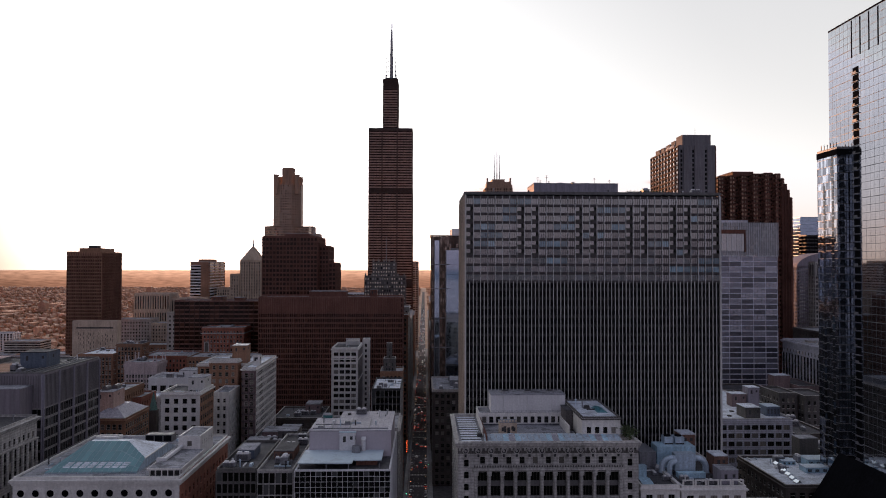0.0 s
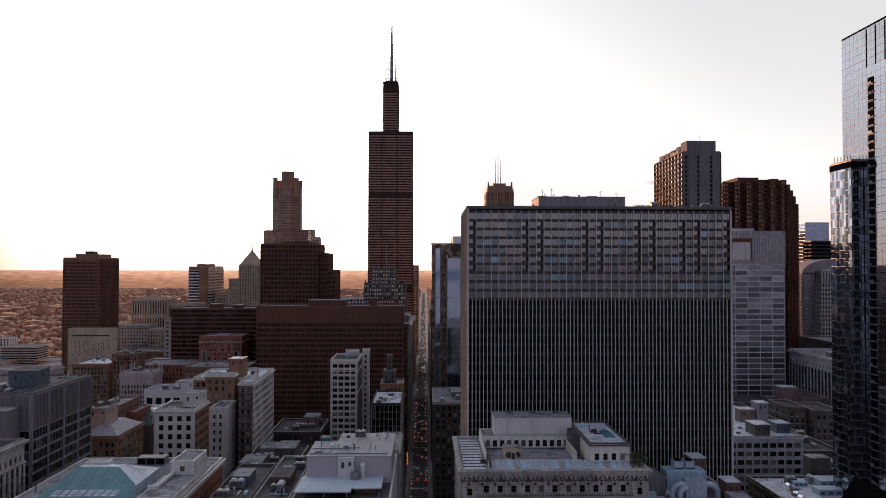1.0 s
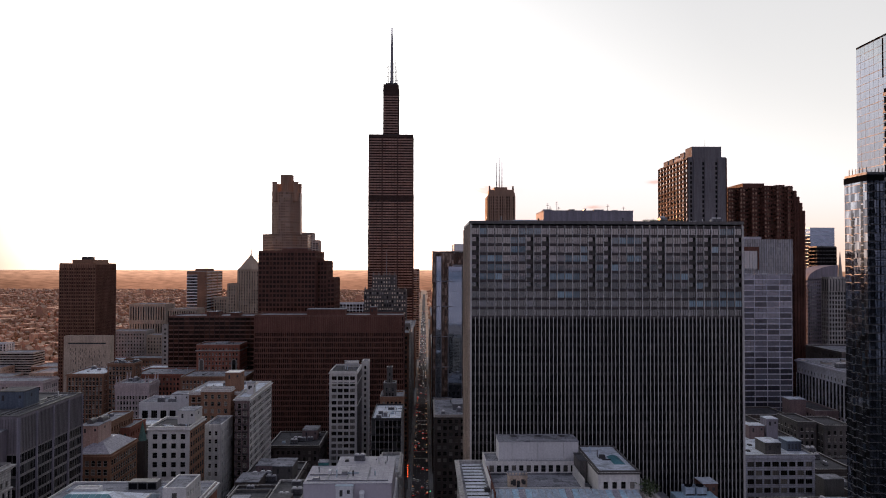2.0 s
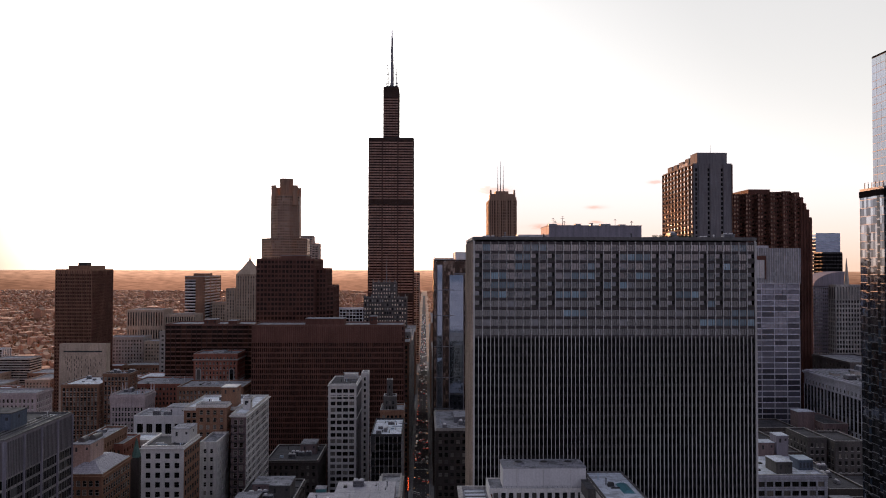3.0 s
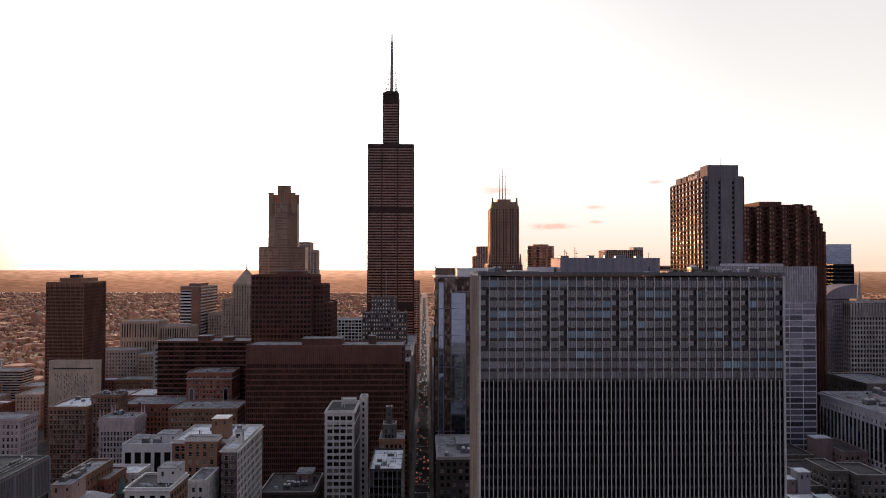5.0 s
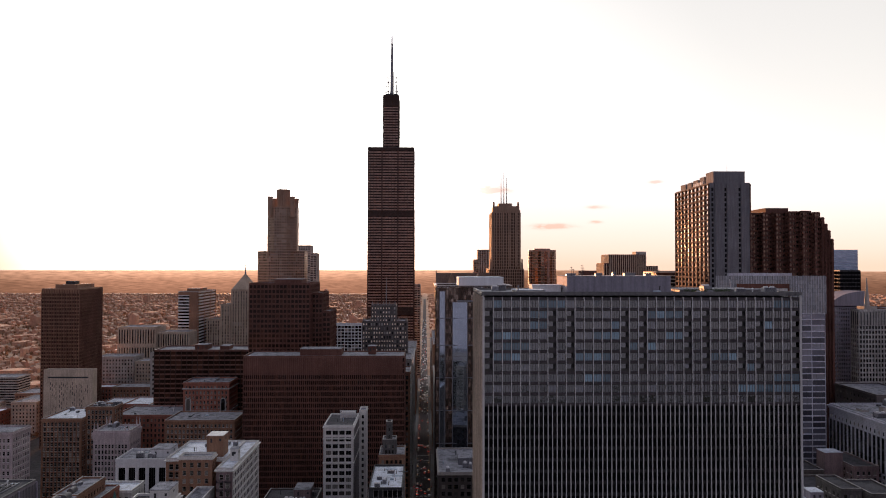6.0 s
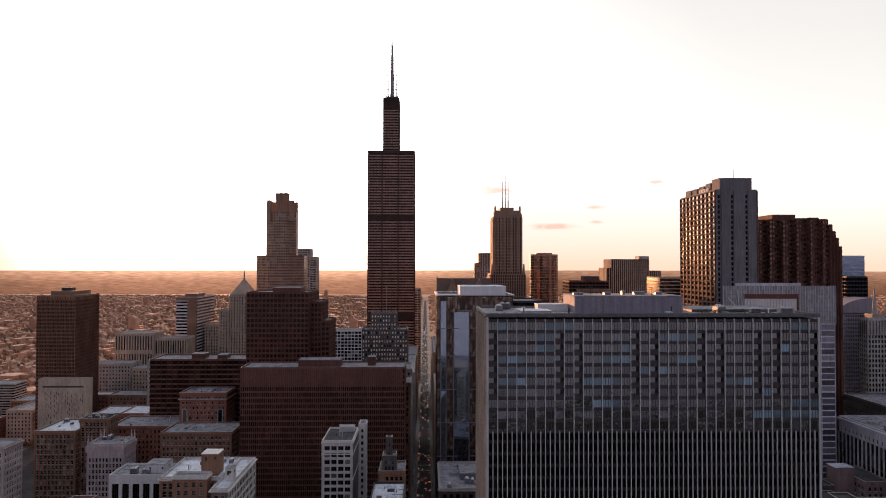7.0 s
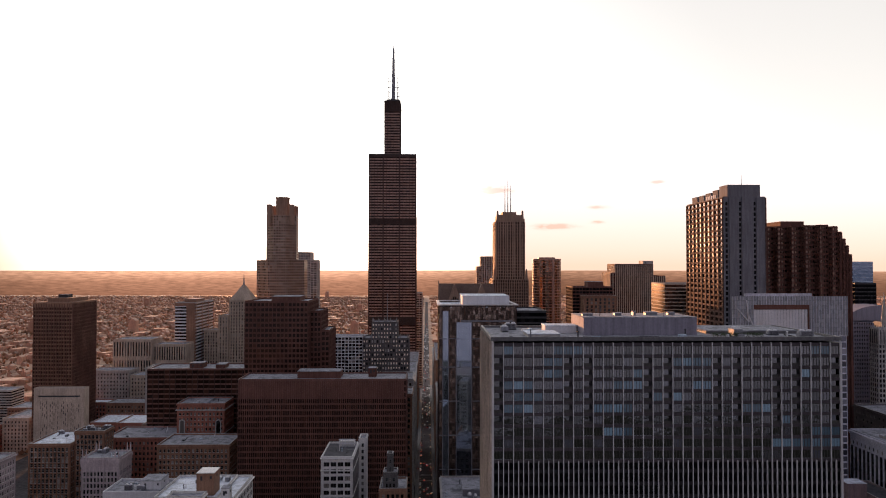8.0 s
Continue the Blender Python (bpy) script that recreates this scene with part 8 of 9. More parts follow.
for k in range(6):
    x, y = 156.5 + k * 1.0, 297 + k * 5.6
    r = root("skylight", x, y, 61, "small pitched roof skylight", "skylight", "roof skylights")
    a = Acc(WHITE_PANEL)
    a.prism([(x - 1.2, y - 1.6), (x + 1.2, y - 1.6), (x + 1.2, y + 1.6), (x - 1.2, y + 1.6)], 60.9, 61.6)
    part("kerb", a, r)
    a = Acc(WIN_MIRROR)
    a.prism([(x - 1.2, y - 1.6), (x + 1.2, y - 1.6), (x + 1.2, y + 1.6), (x - 1.2, y + 1.6)], 61.6, 62.5, 0, [(x - .05, y - 1.6), (x + .05, y - 1.6), (x + .05, y + 1.6), (x - .05, y + 1.6)])
    part("glass", a, r)
for xa, xb, ya, yb, h in ((168, 178, 312, 318, 2.2), (174, 184, 322, 330, 3.0), (164, 170, 325, 331, 1.6)):
    rooftop("plant_room", "pale blue metal plant box on a low roof", xa, xb, ya, yb, 60.9, h, SKY_METAL, top=BLUE_METAL, louvres=3)
r = root("gabled_hall", 170, 265, 0, "dark stone gabled hall with a steep slate roof", "building")
a = Acc(DARK_BRICK)
a.box(155.5, 184.5, 240, 289, 0, 52.5)
part("wall", a, r)
a = Acc(BLACK_SLATE)
a.prism([(155, 239.5), (185, 239.5), (185, 289.5), (155, 289.5)], 52.5, 75.5, 0, [(169.8, 239.5), (170.2, 239.5), (170.2, 289.5), (169.8, 289.5)])
part("roof", a, r)
for xa, xb, ya, yb, z1, mt in ((196.5, 212, 342, 372, 60, DARK_BRICK), (197, 216, 378, 432, 62, DARK_BRICK), (217.7, 229, 437, 462, 73.1, DARK_STONE), (230, 246, 430.5, 456, 72.4, DARK_STONE), (218, 246, 465, 508, 60, DARK_BRICK), (265, 281, 505, 541, 66, MAUVE_BRICK), (248, 280, 460, 500, 56, DARK_BRICK), (198, 216, 440, 500, 64, DARK_BRICK), (206, 250, 512, 541, 62, DARK_BRICK), (152, 195, 462, 530, 66, DARK_BRICK), (218, 244, 380, 428, 55, DARK_BRICK)):
    masonry("mid_block", "sooty brick mid-rise block in a side street", xa, xb, ya, yb, z1, mt, sill_mat=LIMESTONE, cw=3.6, fh=4.0, roof_mat=ROOF_TAR, corn=0.3)
rooftop("roof_house", "tan brick roof house on a low block", 179.2, 188.2, 339.0, 346.5, 0.0, 69.4, DARK_STONE, category="roof house")
rooftop("roof_house", "tan stone roof house on a loft block", 167.6, 175.4, 371.0, 382.0, 72.3, 5.6, DARK_STONE, top=ROOF_WHITE, category="roof house")
rooftop("cooling_tower", "blue louvred cooling tower on a loft block", 181.6, 188.6, 377.0, 386.0, 72.35, 4.8, NIGHT_BLUE, top=BLUE_METAL, louvres=4, category="cooling tower")
rooftop("roof_house", "pale mauve roof house on a loft block", 183.2, 189.4, 402.5, 410.0, 72.3, 10.6, MAUVE_PANEL, top=ROOF_WHITE, category="roof house")
rooftop("roof_house", "brown brick roof house on a loft block", 174.0, 182.2, 403.0, 410.0, 71.9, 7.4, MAUVE_BRICK, top=ROOF_WHITE, category="roof house")
rooftop("blank_block", "plain mauve-grey windowless brick block", 252.9, 264.5, 516.0, 526.0, 0.0, 72.4, MAUVE_BRICK, top=ROOF_WHITE, category="building")
# civic foreground
for xa, xb, ya, yb, z1, mt in ((-390, -345, 930, 960, 82, PALE_CONCRETE), (-340, -296, 920, 950, 78, BEIGE), (-400, -352, 895, 915, 52, RED_BRICK), (-345, -300, 870, 900, 56, BROWN_BRICK), (-296, -262, 905, 930, 66, BEIGE), (-330, -290, 800, 840, 50, RED_BRICK), (-288, -250, 760, 800, 58, RED_BRICK), (-296, -262, 690, 725, 48, BROWN_BRICK), (-255, -240, 735, 790, 62, BROWN_BRICK),
                                 (-505, -465, 850, 890, 30, RED_BRICK), (-460, -432, 880, 930, 38, BEIGE), (-545, -510, 900, 960, 26, PALE_CONCRETE), (-500, -455, 960, 1000, 34, BROWN_BRICK), (-590, -548, 980, 1030, 30, BEIGE), (-452, -425, 760, 800, 44, RED_BRICK), (-415, -385, 690, 720, 42, BROWN_BRICK)):
    masonry("mid_block", "brick mid-rise block among old lofts", xa, xb, ya, yb, z1, mt, sill_mat=LIMESTONE, pil=0.5, cw=3.6, fh=4.2, roof_mat=ROOF_GREY if mt is not RED_BRICK else ROOF_WHITE, corn=0.3)


def roof_clutter(x0, x1, y0, y1, z, n, seed):
    """Small loose roof fittings: hatches, pipes, curbs and low boxes, each a thing of its own."""
    q = random.Random(seed)
    for _ in range(n):
        x, y, kind = q.uniform(x0, x1), q.uniform(y0, y1), q.random()
        a = Acc(q.choice((GREY_METAL, SLATE, WHITE_PANEL, BLUE_METAL)))
        if kind < 0.35:
            h = q.uniform(1.0, 2.6)
            a.prism(ring(x, y, 0.22, 7), z, z + h)
            a.prism(ring(x, y, 0.45, 7), z + h, z + h + 0.35, 0, ring(x, y, 0.2, 7))
            ob, label = "vent_pipe", "thin roof vent pipe with a cap"
        elif kind < 0.7:
            w, l, h = q.uniform(0.5, 1.3), q.uniform(0.5, 1.6), q.uniform(0.5, 1.3)
            a.prism([(x - w, y - l), (x + w, y - l), (x + w, y + l), (x - w, y + l)], z, z + h, 0, [(x - w * .8, y - l * .8), (x + w * .8, y - l * .8), (x + w * .8, y + l * .8), (x - w * .8, y + l * .8)])
            ob, label = "roof_hatch", "small sheet-metal roof hatch box"
        else:
            L = q.uniform(2.5, 7.0)
            if q.random() < 0.5:
                a.box(x, x + L, y - .2, y + .2, z, z + 0.45)
            else:
                a.box(x - .2, x + .2, y, y + L, z, z + 0.45)
            ob, label = "pipe_run", "low pipe run across a flat roof"
        tagged(new(ob, a.mesh(ob)), label, ob.replace("_", " "), "roof fittings")


for k, (x0, x1, y0, y1, z, n) in enumerate(((-52, -45, 249, 258, 80.95, 6), (-66, -58, 249, 259, 81.45, 6), (-77, -58, 293, 327, 69.95, 6), (-96, -68, 484, 516, 49.95, 7), (-90, -66, 364, 414, 55.95, 8),
                                            (-28, -15, 430, 466, 77.95, 10), (-130, -103, 434, 464, 92.45, 8), (-131, -114, 372, 379, 85.95, 5), (-187, -148, 508, 528, 72.45, 8), (-279, -256, 602, 634, 77.95, 6),
                                            (-248, -234, 606, 618, 85.45, 6), (-230, -210, 577, 591, 74.45, 5), (-192, -148, 614, 640, 73.95, 8), (-196, -166, 664, 684, 93.95, 6), (-246, -205, 654, 684, 69.95, 6),
                                            (-180, -155, 330, 341, 107.55, 6), (152, 160, 300, 334, 60.95, 6), (154, 186, 373, 398, 71.95, 8), (10, 36, 504, 556, 64.95, 8), (-125, -96, 293, 300, 79.95, 5), (-134, -129, 250, 296, 79.95, 6),
                                            (16, 72, 253, 257, 90.6, 8), (59, 62, 253, 280, 97.95, 4), (-38, -14, 266, 281, 91.4, 8), (-29, -13, 286, 295, 91.4, 6), (78, 82, 260, 286, 75.25, 5), (92, 104, 247, 257, 74.95, 6),
                                            (20, 122, 303, 308, 181.55, 14), (20, 46, 320, 340, 181.55, 6), (-60, -46, 500, 516, 93.95, 5), (-180, -152, 246, 280, 92.45, 8), (290, 336, 446, 560, 93.55, 10))):
    roof_clutter(x0, x1, y0, y1, z, n, 100 + k)

for k, (x, y, h) in enumerate(((51.5, 318, 3.2), (53.5, 324, 2.4), (55.0, 316, 3.8), (58.0, 328, 2.6), (84.0, 320, 2.2), (76.5, 317, 2.8))):
    r = root("aerial", x, y, 187.4, "thin branched roof aerial", "aerial", "roof aerials")
    a = Acc(SLATE)
    a.prism(ring(x, y, 0.10, 6), 187.4, 187.5 + h, 0, ring(x, y, 0.06, 6))
    a.box(x - .7, x + .7, y - .05, y + .05, 187.2 + h * 0.8, 187.3 + h * 0.8)
    a.box(x - .45, x + .45, y - .05, y + .05, 187.2 + h, 187.3 + h)
    part("pole", a, r)

masonry("narrow_block", "small grey stone block beside the street", -18.4, -9.8, 308.0, 340.0, 81.1, LIMESTONE, cw=2.6, fh=4.0, ww=1.5, wh=2.6, solo="n", top=2.5, corn=0.9)
for k, zz in enumerate((72.0, 86.5)):
    a = Acc(CREAM)
    a.loop(-62.0, -44.0, 498.0, 533.0, [(0.003, zz), (0.45, zz + 0.2), (0.45, zz + 0.7), (0.003, zz + 0.8)])
    ob = new("string_course", a.mesh("string_course"))
    tagged(ob, "moulded white terracotta band round a slender tower", "trim", "", "structure")


# ---- the low city beyond ----
def low_city():
    """Streets of houses, sheds and flats out to the horizon; one field of small boxes with pitched or flat tops."""
    rnd = random.Random(21)
    # brick and roof colours paled and warmed in place of haze
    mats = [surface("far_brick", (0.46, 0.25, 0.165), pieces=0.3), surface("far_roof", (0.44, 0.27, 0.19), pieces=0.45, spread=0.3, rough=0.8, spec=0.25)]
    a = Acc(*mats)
    for gy in range(700, 4850, 46):
        for gx in range(-2950, 2950, 26):
            reach = 0.66 * gy + 120
            if abs(gx) > reach or abs(gx - STREET) < 34 or (gy < 1060 and -620 < gx < -380) or (gy < 1520 and -420 < gx < 560) or (gy < 900 and abs(gx) < 620 and gx > 0):
                continue
            if rnd.random() < 0.24:
                continue
            big = rnd.random()
            w, l = (rnd.uniform(7, 13), rnd.uniform(12, 22)) if big < 0.9 else (rnd.uniform(20, 44), rnd.uniform(20, 60))
            h = rnd.uniform(4, 9) if big < 0.9 else rnd.uniform(5, 11)
            if gy < 1800 and rnd.random() < 0.12:
                h *= 2.0
            if rnd.random() < 0.004:
                h, w, l = rnd.uniform(24, 40), 22, 26
            x, y = gx + rnd.uniform(-10, 10), gy + rnd.uniform(-14, 14)
            x0, x1, y0, y1 = x - w / 2, x + w / 2, y - l / 2, y + l / 2
            n = len(a.v)
            a.v += [(x0, y0, -.3), (x1, y0, -.3), (x1, y1, -.3), (x0, y1, -.3), (x0, y0, h), (x1, y0, h), (x1, y1, h), (x0, y1, h)]
            for q, mi in (((0, 1, 5, 4), 0), ((1, 2, 6, 5), 0), ((2, 3, 7, 6), 0), ((3, 0, 4, 7), 0)):
                a.f.append(tuple(n + i for i in q))
                a.m.append(mi)
            if big < 0.4:
                k = len(a.v)
                xm = (x0 + x1) / 2
                a.v += [(xm, y0, h + w * 0.35), (xm, y1, h + w * 0.35)]
                a.f += [(n + 4, k, k + 1, n + 7), (k, n + 5, n + 6, k + 1), (n + 4, n + 5, k), (n + 6, n + 7, k + 1)]
                a.m += [1, 1, 0, 0]
            else:
                a.f.append((n + 4, n + 5, n + 6, n + 7))
                a.m.append(1)
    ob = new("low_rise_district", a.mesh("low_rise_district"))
    tagged(ob, "endless low brick houses and roofs to the horizon, paled for haze", "buildings", "", "stuff")
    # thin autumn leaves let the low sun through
    # leaf colour lightened too, standing in for haze
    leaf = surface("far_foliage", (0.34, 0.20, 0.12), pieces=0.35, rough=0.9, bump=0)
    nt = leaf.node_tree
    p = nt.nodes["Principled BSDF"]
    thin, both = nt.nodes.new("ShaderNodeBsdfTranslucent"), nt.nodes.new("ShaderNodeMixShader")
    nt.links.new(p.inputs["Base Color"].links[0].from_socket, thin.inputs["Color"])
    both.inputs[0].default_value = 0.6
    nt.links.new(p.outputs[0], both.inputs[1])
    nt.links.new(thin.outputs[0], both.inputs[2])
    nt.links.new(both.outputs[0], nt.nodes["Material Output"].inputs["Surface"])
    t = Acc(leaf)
    for _ in range(34000):
        y = 700 + 4150 * rnd.random() ** 0.8
        x = rnd.uniform(-1, 1) * (0.66 * y + 80)
        if abs(x - STREET) < 16 or (y < 1520 and -430 < x < 560):
            continue
        s, h = rnd.uniform(1.8, 4.0), rnd.uniform(5, 10.5)
        n = len(t.v)
        k = 5
        turn = rnd.random() * 6
        t.v += [(x + s * 0.55 * math.cos(turn + i * 1.2566), y + s * 0.55 * math.sin(turn + i * 1.2566), 2.0) for i in range(k)]
        t.v += [(x + s * rnd.uniform(.75, 1.15) * math.cos(turn + .6 + i * 1.2566), y + s * rnd.uniform(.75, 1.15) * math.sin(turn + .6 + i * 1.2566), h * rnd.uniform(.45, .65)) for i in range(k)]
        t.v.append((x + rnd.uniform(-1, 1), y, h))
        for i in range(k):
            j = (i + 1) % k
            t.f += [(n + i, n + j, n + k + i), (n + j, n + k + j, n + k + i), (n + k + i, n + k + j, n + 2 * k)]
            t.m += [0, 0, 0]
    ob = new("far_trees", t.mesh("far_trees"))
    tagged(ob, "scattered autumn street trees across the far city, warmed for haze", "trees", "", "stuff")


low_city()


# ---- street life ----
HEAD = lamp_glow("warm_white_lamp", (1.0, 0.80, 0.58), 0.55)
TAIL = lamp_glow("red_lamp", (1.0, 0.06, 0.04), 0.6)
AMBER = lamp_glow("amber_lamp", (1.0, 0.50, 0.22), 0.8)
NEON = lamp_glow("red_neon", (1.0, 0.13, 0.04), 0.9)
RUBBER = surface("tyre_rubber", (0.02, 0.02, 0.02), rough=0.9, bump=0)


def car(paint, label, front, back):
    """A saloon car heading along +y: body, cabin, glass, wheels, lamps."""
    r = root("car", 0, 0, 0, label, "car", "cars in the street")
    a = Acc(paint)
    a.prism([(-.9, -2.25), (.9, -2.25), (.9, 2.25), (-.9, 2.25)], 0.30, 0.62, 0)
    a.prism([(-.9, -2.25), (.9, -2.25), (.9, 2.25), (-.9, 2.25)], 0.62, 0.92, 0, [(-.82, -2.12), (.82, -2.12), (.82, 2.1), (-.82, 2.1)])
    part("body", a, r)
    a = Acc(WIN_DARK)
    a.prism([(-.80, -1.6), (.80, -1.6), (.80, 1.0), (-.80, 1.0)], 0.92, 1.40, 0, [(-.62, -1.1), (.62, -1.1), (.62, .35), (-.62, .35)])
    part("cabin_glass", a, r)
    a = Acc(paint)
    a.prism([(-.64, -1.15), (.64, -1.15), (.64, .4), (-.64, .4)], 1.40, 1.46, 0, [(-.58, -1.05), (.58, -1.05), (.58, .3), (-.58, .3)])
    part("roof", a, r)
    for sx in (-1, 1):
        for yy in (-1.4, 1.4):
            w = Acc(RUBBER)
            n = 10
            x0, x1 = sorted((sx * 0.72, sx * 0.93))
            ri = [(yy + 0.33 * math.cos(2 * math.pi * i / n), 0.33 + 0.33 * math.sin(2 * math.pi * i / n)) for i in range(n)]
            w.v += [(x0, y, z) for y, z in ri] + [(x1, y, z) for y, z in ri]
            w.f += [tuple(range(n)), tuple(reversed(range(n, 2 * n)))] + [(i, n + i, n + (i + 1) % n, (i + 1) % n) for i in range(n)]
            w.m += [0] * (n + 2)
            part("wheel", w, r)
        h = Acc(front)
        h.box(sx * .65 - .18, sx * .65 + .18, 2.2, 2.3, .62, .82)
        part("headlight", h, r)
        h = Acc(back)
        h.box(sx * .65 - .2, sx * .65 + .2, -2.32, -2.2, .62, .84)
        part("tail_light", h, r)
    return r


rnd = random.Random(8)
paints = [(surface("white_car_paint", (0.7, 0.7, 0.7), rough=0.3), "white saloon car parked with unlit lamps", WHITE_PANEL, RED_BRICK),
          (surface("dark_car_paint", (0.03, 0.03, 0.035), rough=0.25), "dark saloon car with lit lamps in the street", HEAD, TAIL),
          (surface("silver_car_paint", (0.4, 0.4, 0.42), rough=0.3, metal=0.5), "silver saloon car parked with unlit lamps", WHITE_PANEL, RED_BRICK)]
models = [car(*p) for p in paints]
spots = []
for lane, (lx, toward) in enumerate(((-5.0, 0), (-1.7, 0), (1.6, 0), (4.9, 0))):
    y = 392.0 + lane * 5
    while y < 1000:
        y += rnd.uniform(7, 15) if lane in (0, 3) else rnd.uniform(10, 42)
        if not any(abs(y - c) < 13 for c in (518, 648, 790, 985)):
            spots.append((STREET + lx + rnd.uniform(-.3, .3), y, 180 if toward else 0))
rnd.shuffle(spots)
for i, (x, y, turn) in enumerate(spots[:62]):
    m = pose(x, y, 0.0, 0, 0, turn + rnd.uniform(-2, 2))
    if i < 3:
        models[i].matrix_basis = m
    else:
        lane_x = abs(x - STREET)
        copy_thing(models[1] if lane_x < 3 or i % 7 == 0 else models[(0, 2, 1)[rnd.randrange(3)]], m)
# lamps of the traffic farther down the street
for mat, label, n, xs in ((HEAD, "far white headlamps along the street", 42, (-5.2, 5.2)), (TAIL, "far red tail lamps along the street", 34, (-3.5, 3.5)), (AMBER, "far amber lamps along both kerbs", 34, (-8, 8))):
    a = Acc(mat)
    for _ in range(n):
        x, y = STREET + rnd.uniform(*xs), rnd.uniform(980, 2900)
        z = rnd.uniform(0.5, 1.2) if mat is not AMBER else rnd.uniform(4, 9)
        a.box(x - .2, x + .2, y - .2, y + .2, z, z + .34)
    tagged(new("street_lights", a.mesh("street_lights")), label, "lights", "", "stuff")
a = Acc(paints[1][0], paints[0][0])
for _ in range(240):
    x, y, w = STREET + rnd.choice((-5, -1.7, 1.6, 4.9)), rnd.uniform(1000, 2600), rnd.random() < 0.4
    a.box(x - .9, x + .9, y - 2.2, y + 2.2, 0.0, 0.9, int(w))
    a.prism([(x - .8, y - 1.5), (x + .8, y - 1.5), (x + .8, y + 1.1), (x - .8, y + 1.1)], 0.9, 1.45, int(w), [(x - .65, y - 1.1), (x + .65, y - 1.1), (x + .65, y + .5), (x - .65, y + .5)])
tagged(new("far_traffic", a.mesh("far_traffic")), "far cars filling the long street", "cars", "", "stuff")


def street_lamp(x, y, inward):
    r = root("street_lamp", x, y, 0.16, "tall street lamp with a lit amber head on the pavement", "street lamp", "street lamps along the road")
    a = Acc(GREY_METAL)
    a.prism(ring(x, y, 0.16, 8), 0.16, 9.0, 0, ring(x, y, 0.09, 8))
    part("pole", a, r)
    a = Acc(GREY_METAL)
    xa, xb = sorted((x, x + inward * 2.2))
    a.box(xa, xb, y - .06, y + .06, 8.9, 9.05)
    part("arm", a, r)
    a = Acc(AMBER)
    cx = x + inward * 2.0
    a.prism(ring(cx, y, 0.2, 8), 8.6, 8.9, 0, ring(cx, y, 0.28, 8))
    part("lamp_head", a, r)
    return r


lamp = street_lamp(STREET - 7.0, 400, 1)
lamp_b = street_lamp(STREET + 7.0, 412, -1)
for k in range(1, 26):
    copy_thing(lamp, pose(STREET - 7.0, 400 + 27 * k, 0.16))
    copy_thing(lamp_b, pose(STREET + 7.0, 412 + 27 * k, 0.16))

# pedestrian crossings and lane lines
for yc in (500.5, 527.0, 642.5, 665.0, 776.0, 794.0):
    r = root("crossing", STREET, yc, 0.004, "worn white striped pedestrian crossing on asphalt", "crossing")
    tagged(r, kind="structure")
    for c in range(11):
        a = Acc(PAINT)
        x = STREET - 5.4 + c * 1.08
        a.box(x - .25, x + .25, yc - 1.6, yc + 1.6, 0.002, 0.008)
        part("stripe", a, r)
a = Acc(PAINT)
for lx in (-3.3, 0.0, 3.3):
    y = 380.0
    while y < 1200:
        a.box(STREET + lx - .07, STREET + lx + .07, y, y + 3, 0.002, 0.008)
        y += 9
tagged(new("lane_marking", a.mesh("lane_marking")), "dashed white lane lines on asphalt", "road marking", "", "stuff")

# upright neon sign on the left pavement side, traffic lights
r = root("neon_sign", -11.7, 556, 0.16, "tall red neon blade sign on a facade", "sign")
a = Acc(DARK_STEEL)
a.box(-12.6, -11.0, 555.6, 556.4, 8.6, 19.0)
a.box(-12.3, -11.9, 555.8, 556.2, 0.1, 8.6)
part("cabinet", a, r)
for k in range(6):
    a = Acc(NEON)
    a.box(-12.2 + 0.25 * (k % 2), -11.55 + 0.25 * (k % 2), 555.45, 555.59, 9.2 + k * 1.6, 10.1 + k * 1.6)
    part("letter_bar", a, r)


# ---- roof plant ----
def air_unit():
    """A packaged air unit: cabinet on skids with two fan drums and a louvred end."""
    r = root("air_unit", 0, 0, 0, "grey metal air unit with fans on a flat roof", "air unit", "roof plant")
    a = Acc(GREY_METAL)
    a.box(-2.0, 2.0, -1.1, 1.1, 0.35, 2.0)
    part("cabinet", a, r)
    for sx in (-1, 1):
        a = Acc(SLATE)
        a.box(-2.0, 2.0, sx * .9 - .1, sx * .9 + .1, 0.0, 0.35)
        part("skid", a, r)
        a = Acc(WHITE_PANEL)
        a.prism(ring(sx, 0, 0.75, 14), 2.0, 2.45, 0, ring(sx, 0, 0.68, 14))
        part("fan_drum", a, r)
    a = Acc(SLATE)
    for k in range(5):
        a.box(-1.6, 1.6, -1.16, -1.1, .6 + k * .26, .72 + k * .26)
    part("louvre", a, r)
    return r


unit = air_unit()
unit.matrix_basis = pose(-24, 292, 91.4)


def units(x0, x1, y0, y1, z, n, seed, size=1.0):
    q = random.Random(seed)
    for _ in range(n):
        o = copy_thing(unit, pose(q.uniform(x0, x1), q.uniform(y0, y1), z, 0, 0, q.choice((0, 90)) + q.uniform(-3, 3)))
        k = size * q.uniform(0.7, 1.25)
        o.scale = (k, k * q.uniform(0.8, 1.2), k * q.uniform(0.7, 1.3))


units(92, 103, 249, 255, 74.95, 3, 1, 0.8)
units(83, 88, 250, 265, 75.25, 3, 2, 0.8)
units(153, 182, 296, 335, 60.95, 6, 3)
units(154, 187, 415, 450, 71.95, 6, 4, 1.3)
units(-27, -15, 432, 465, 77.95, 4, 5, 0.9)
units(-128, -104, 448, 465, 92.45, 3, 6)
units(-53, -45, 279, 298, 80.95, 4, 7)
units(-53, -45, 250, 260, 80.95, 3, 27)
units(-67, -58, 250, 260, 81.45, 3, 28)
units(-77, -58, 294, 327, 69.95, 4, 8, 1.1)
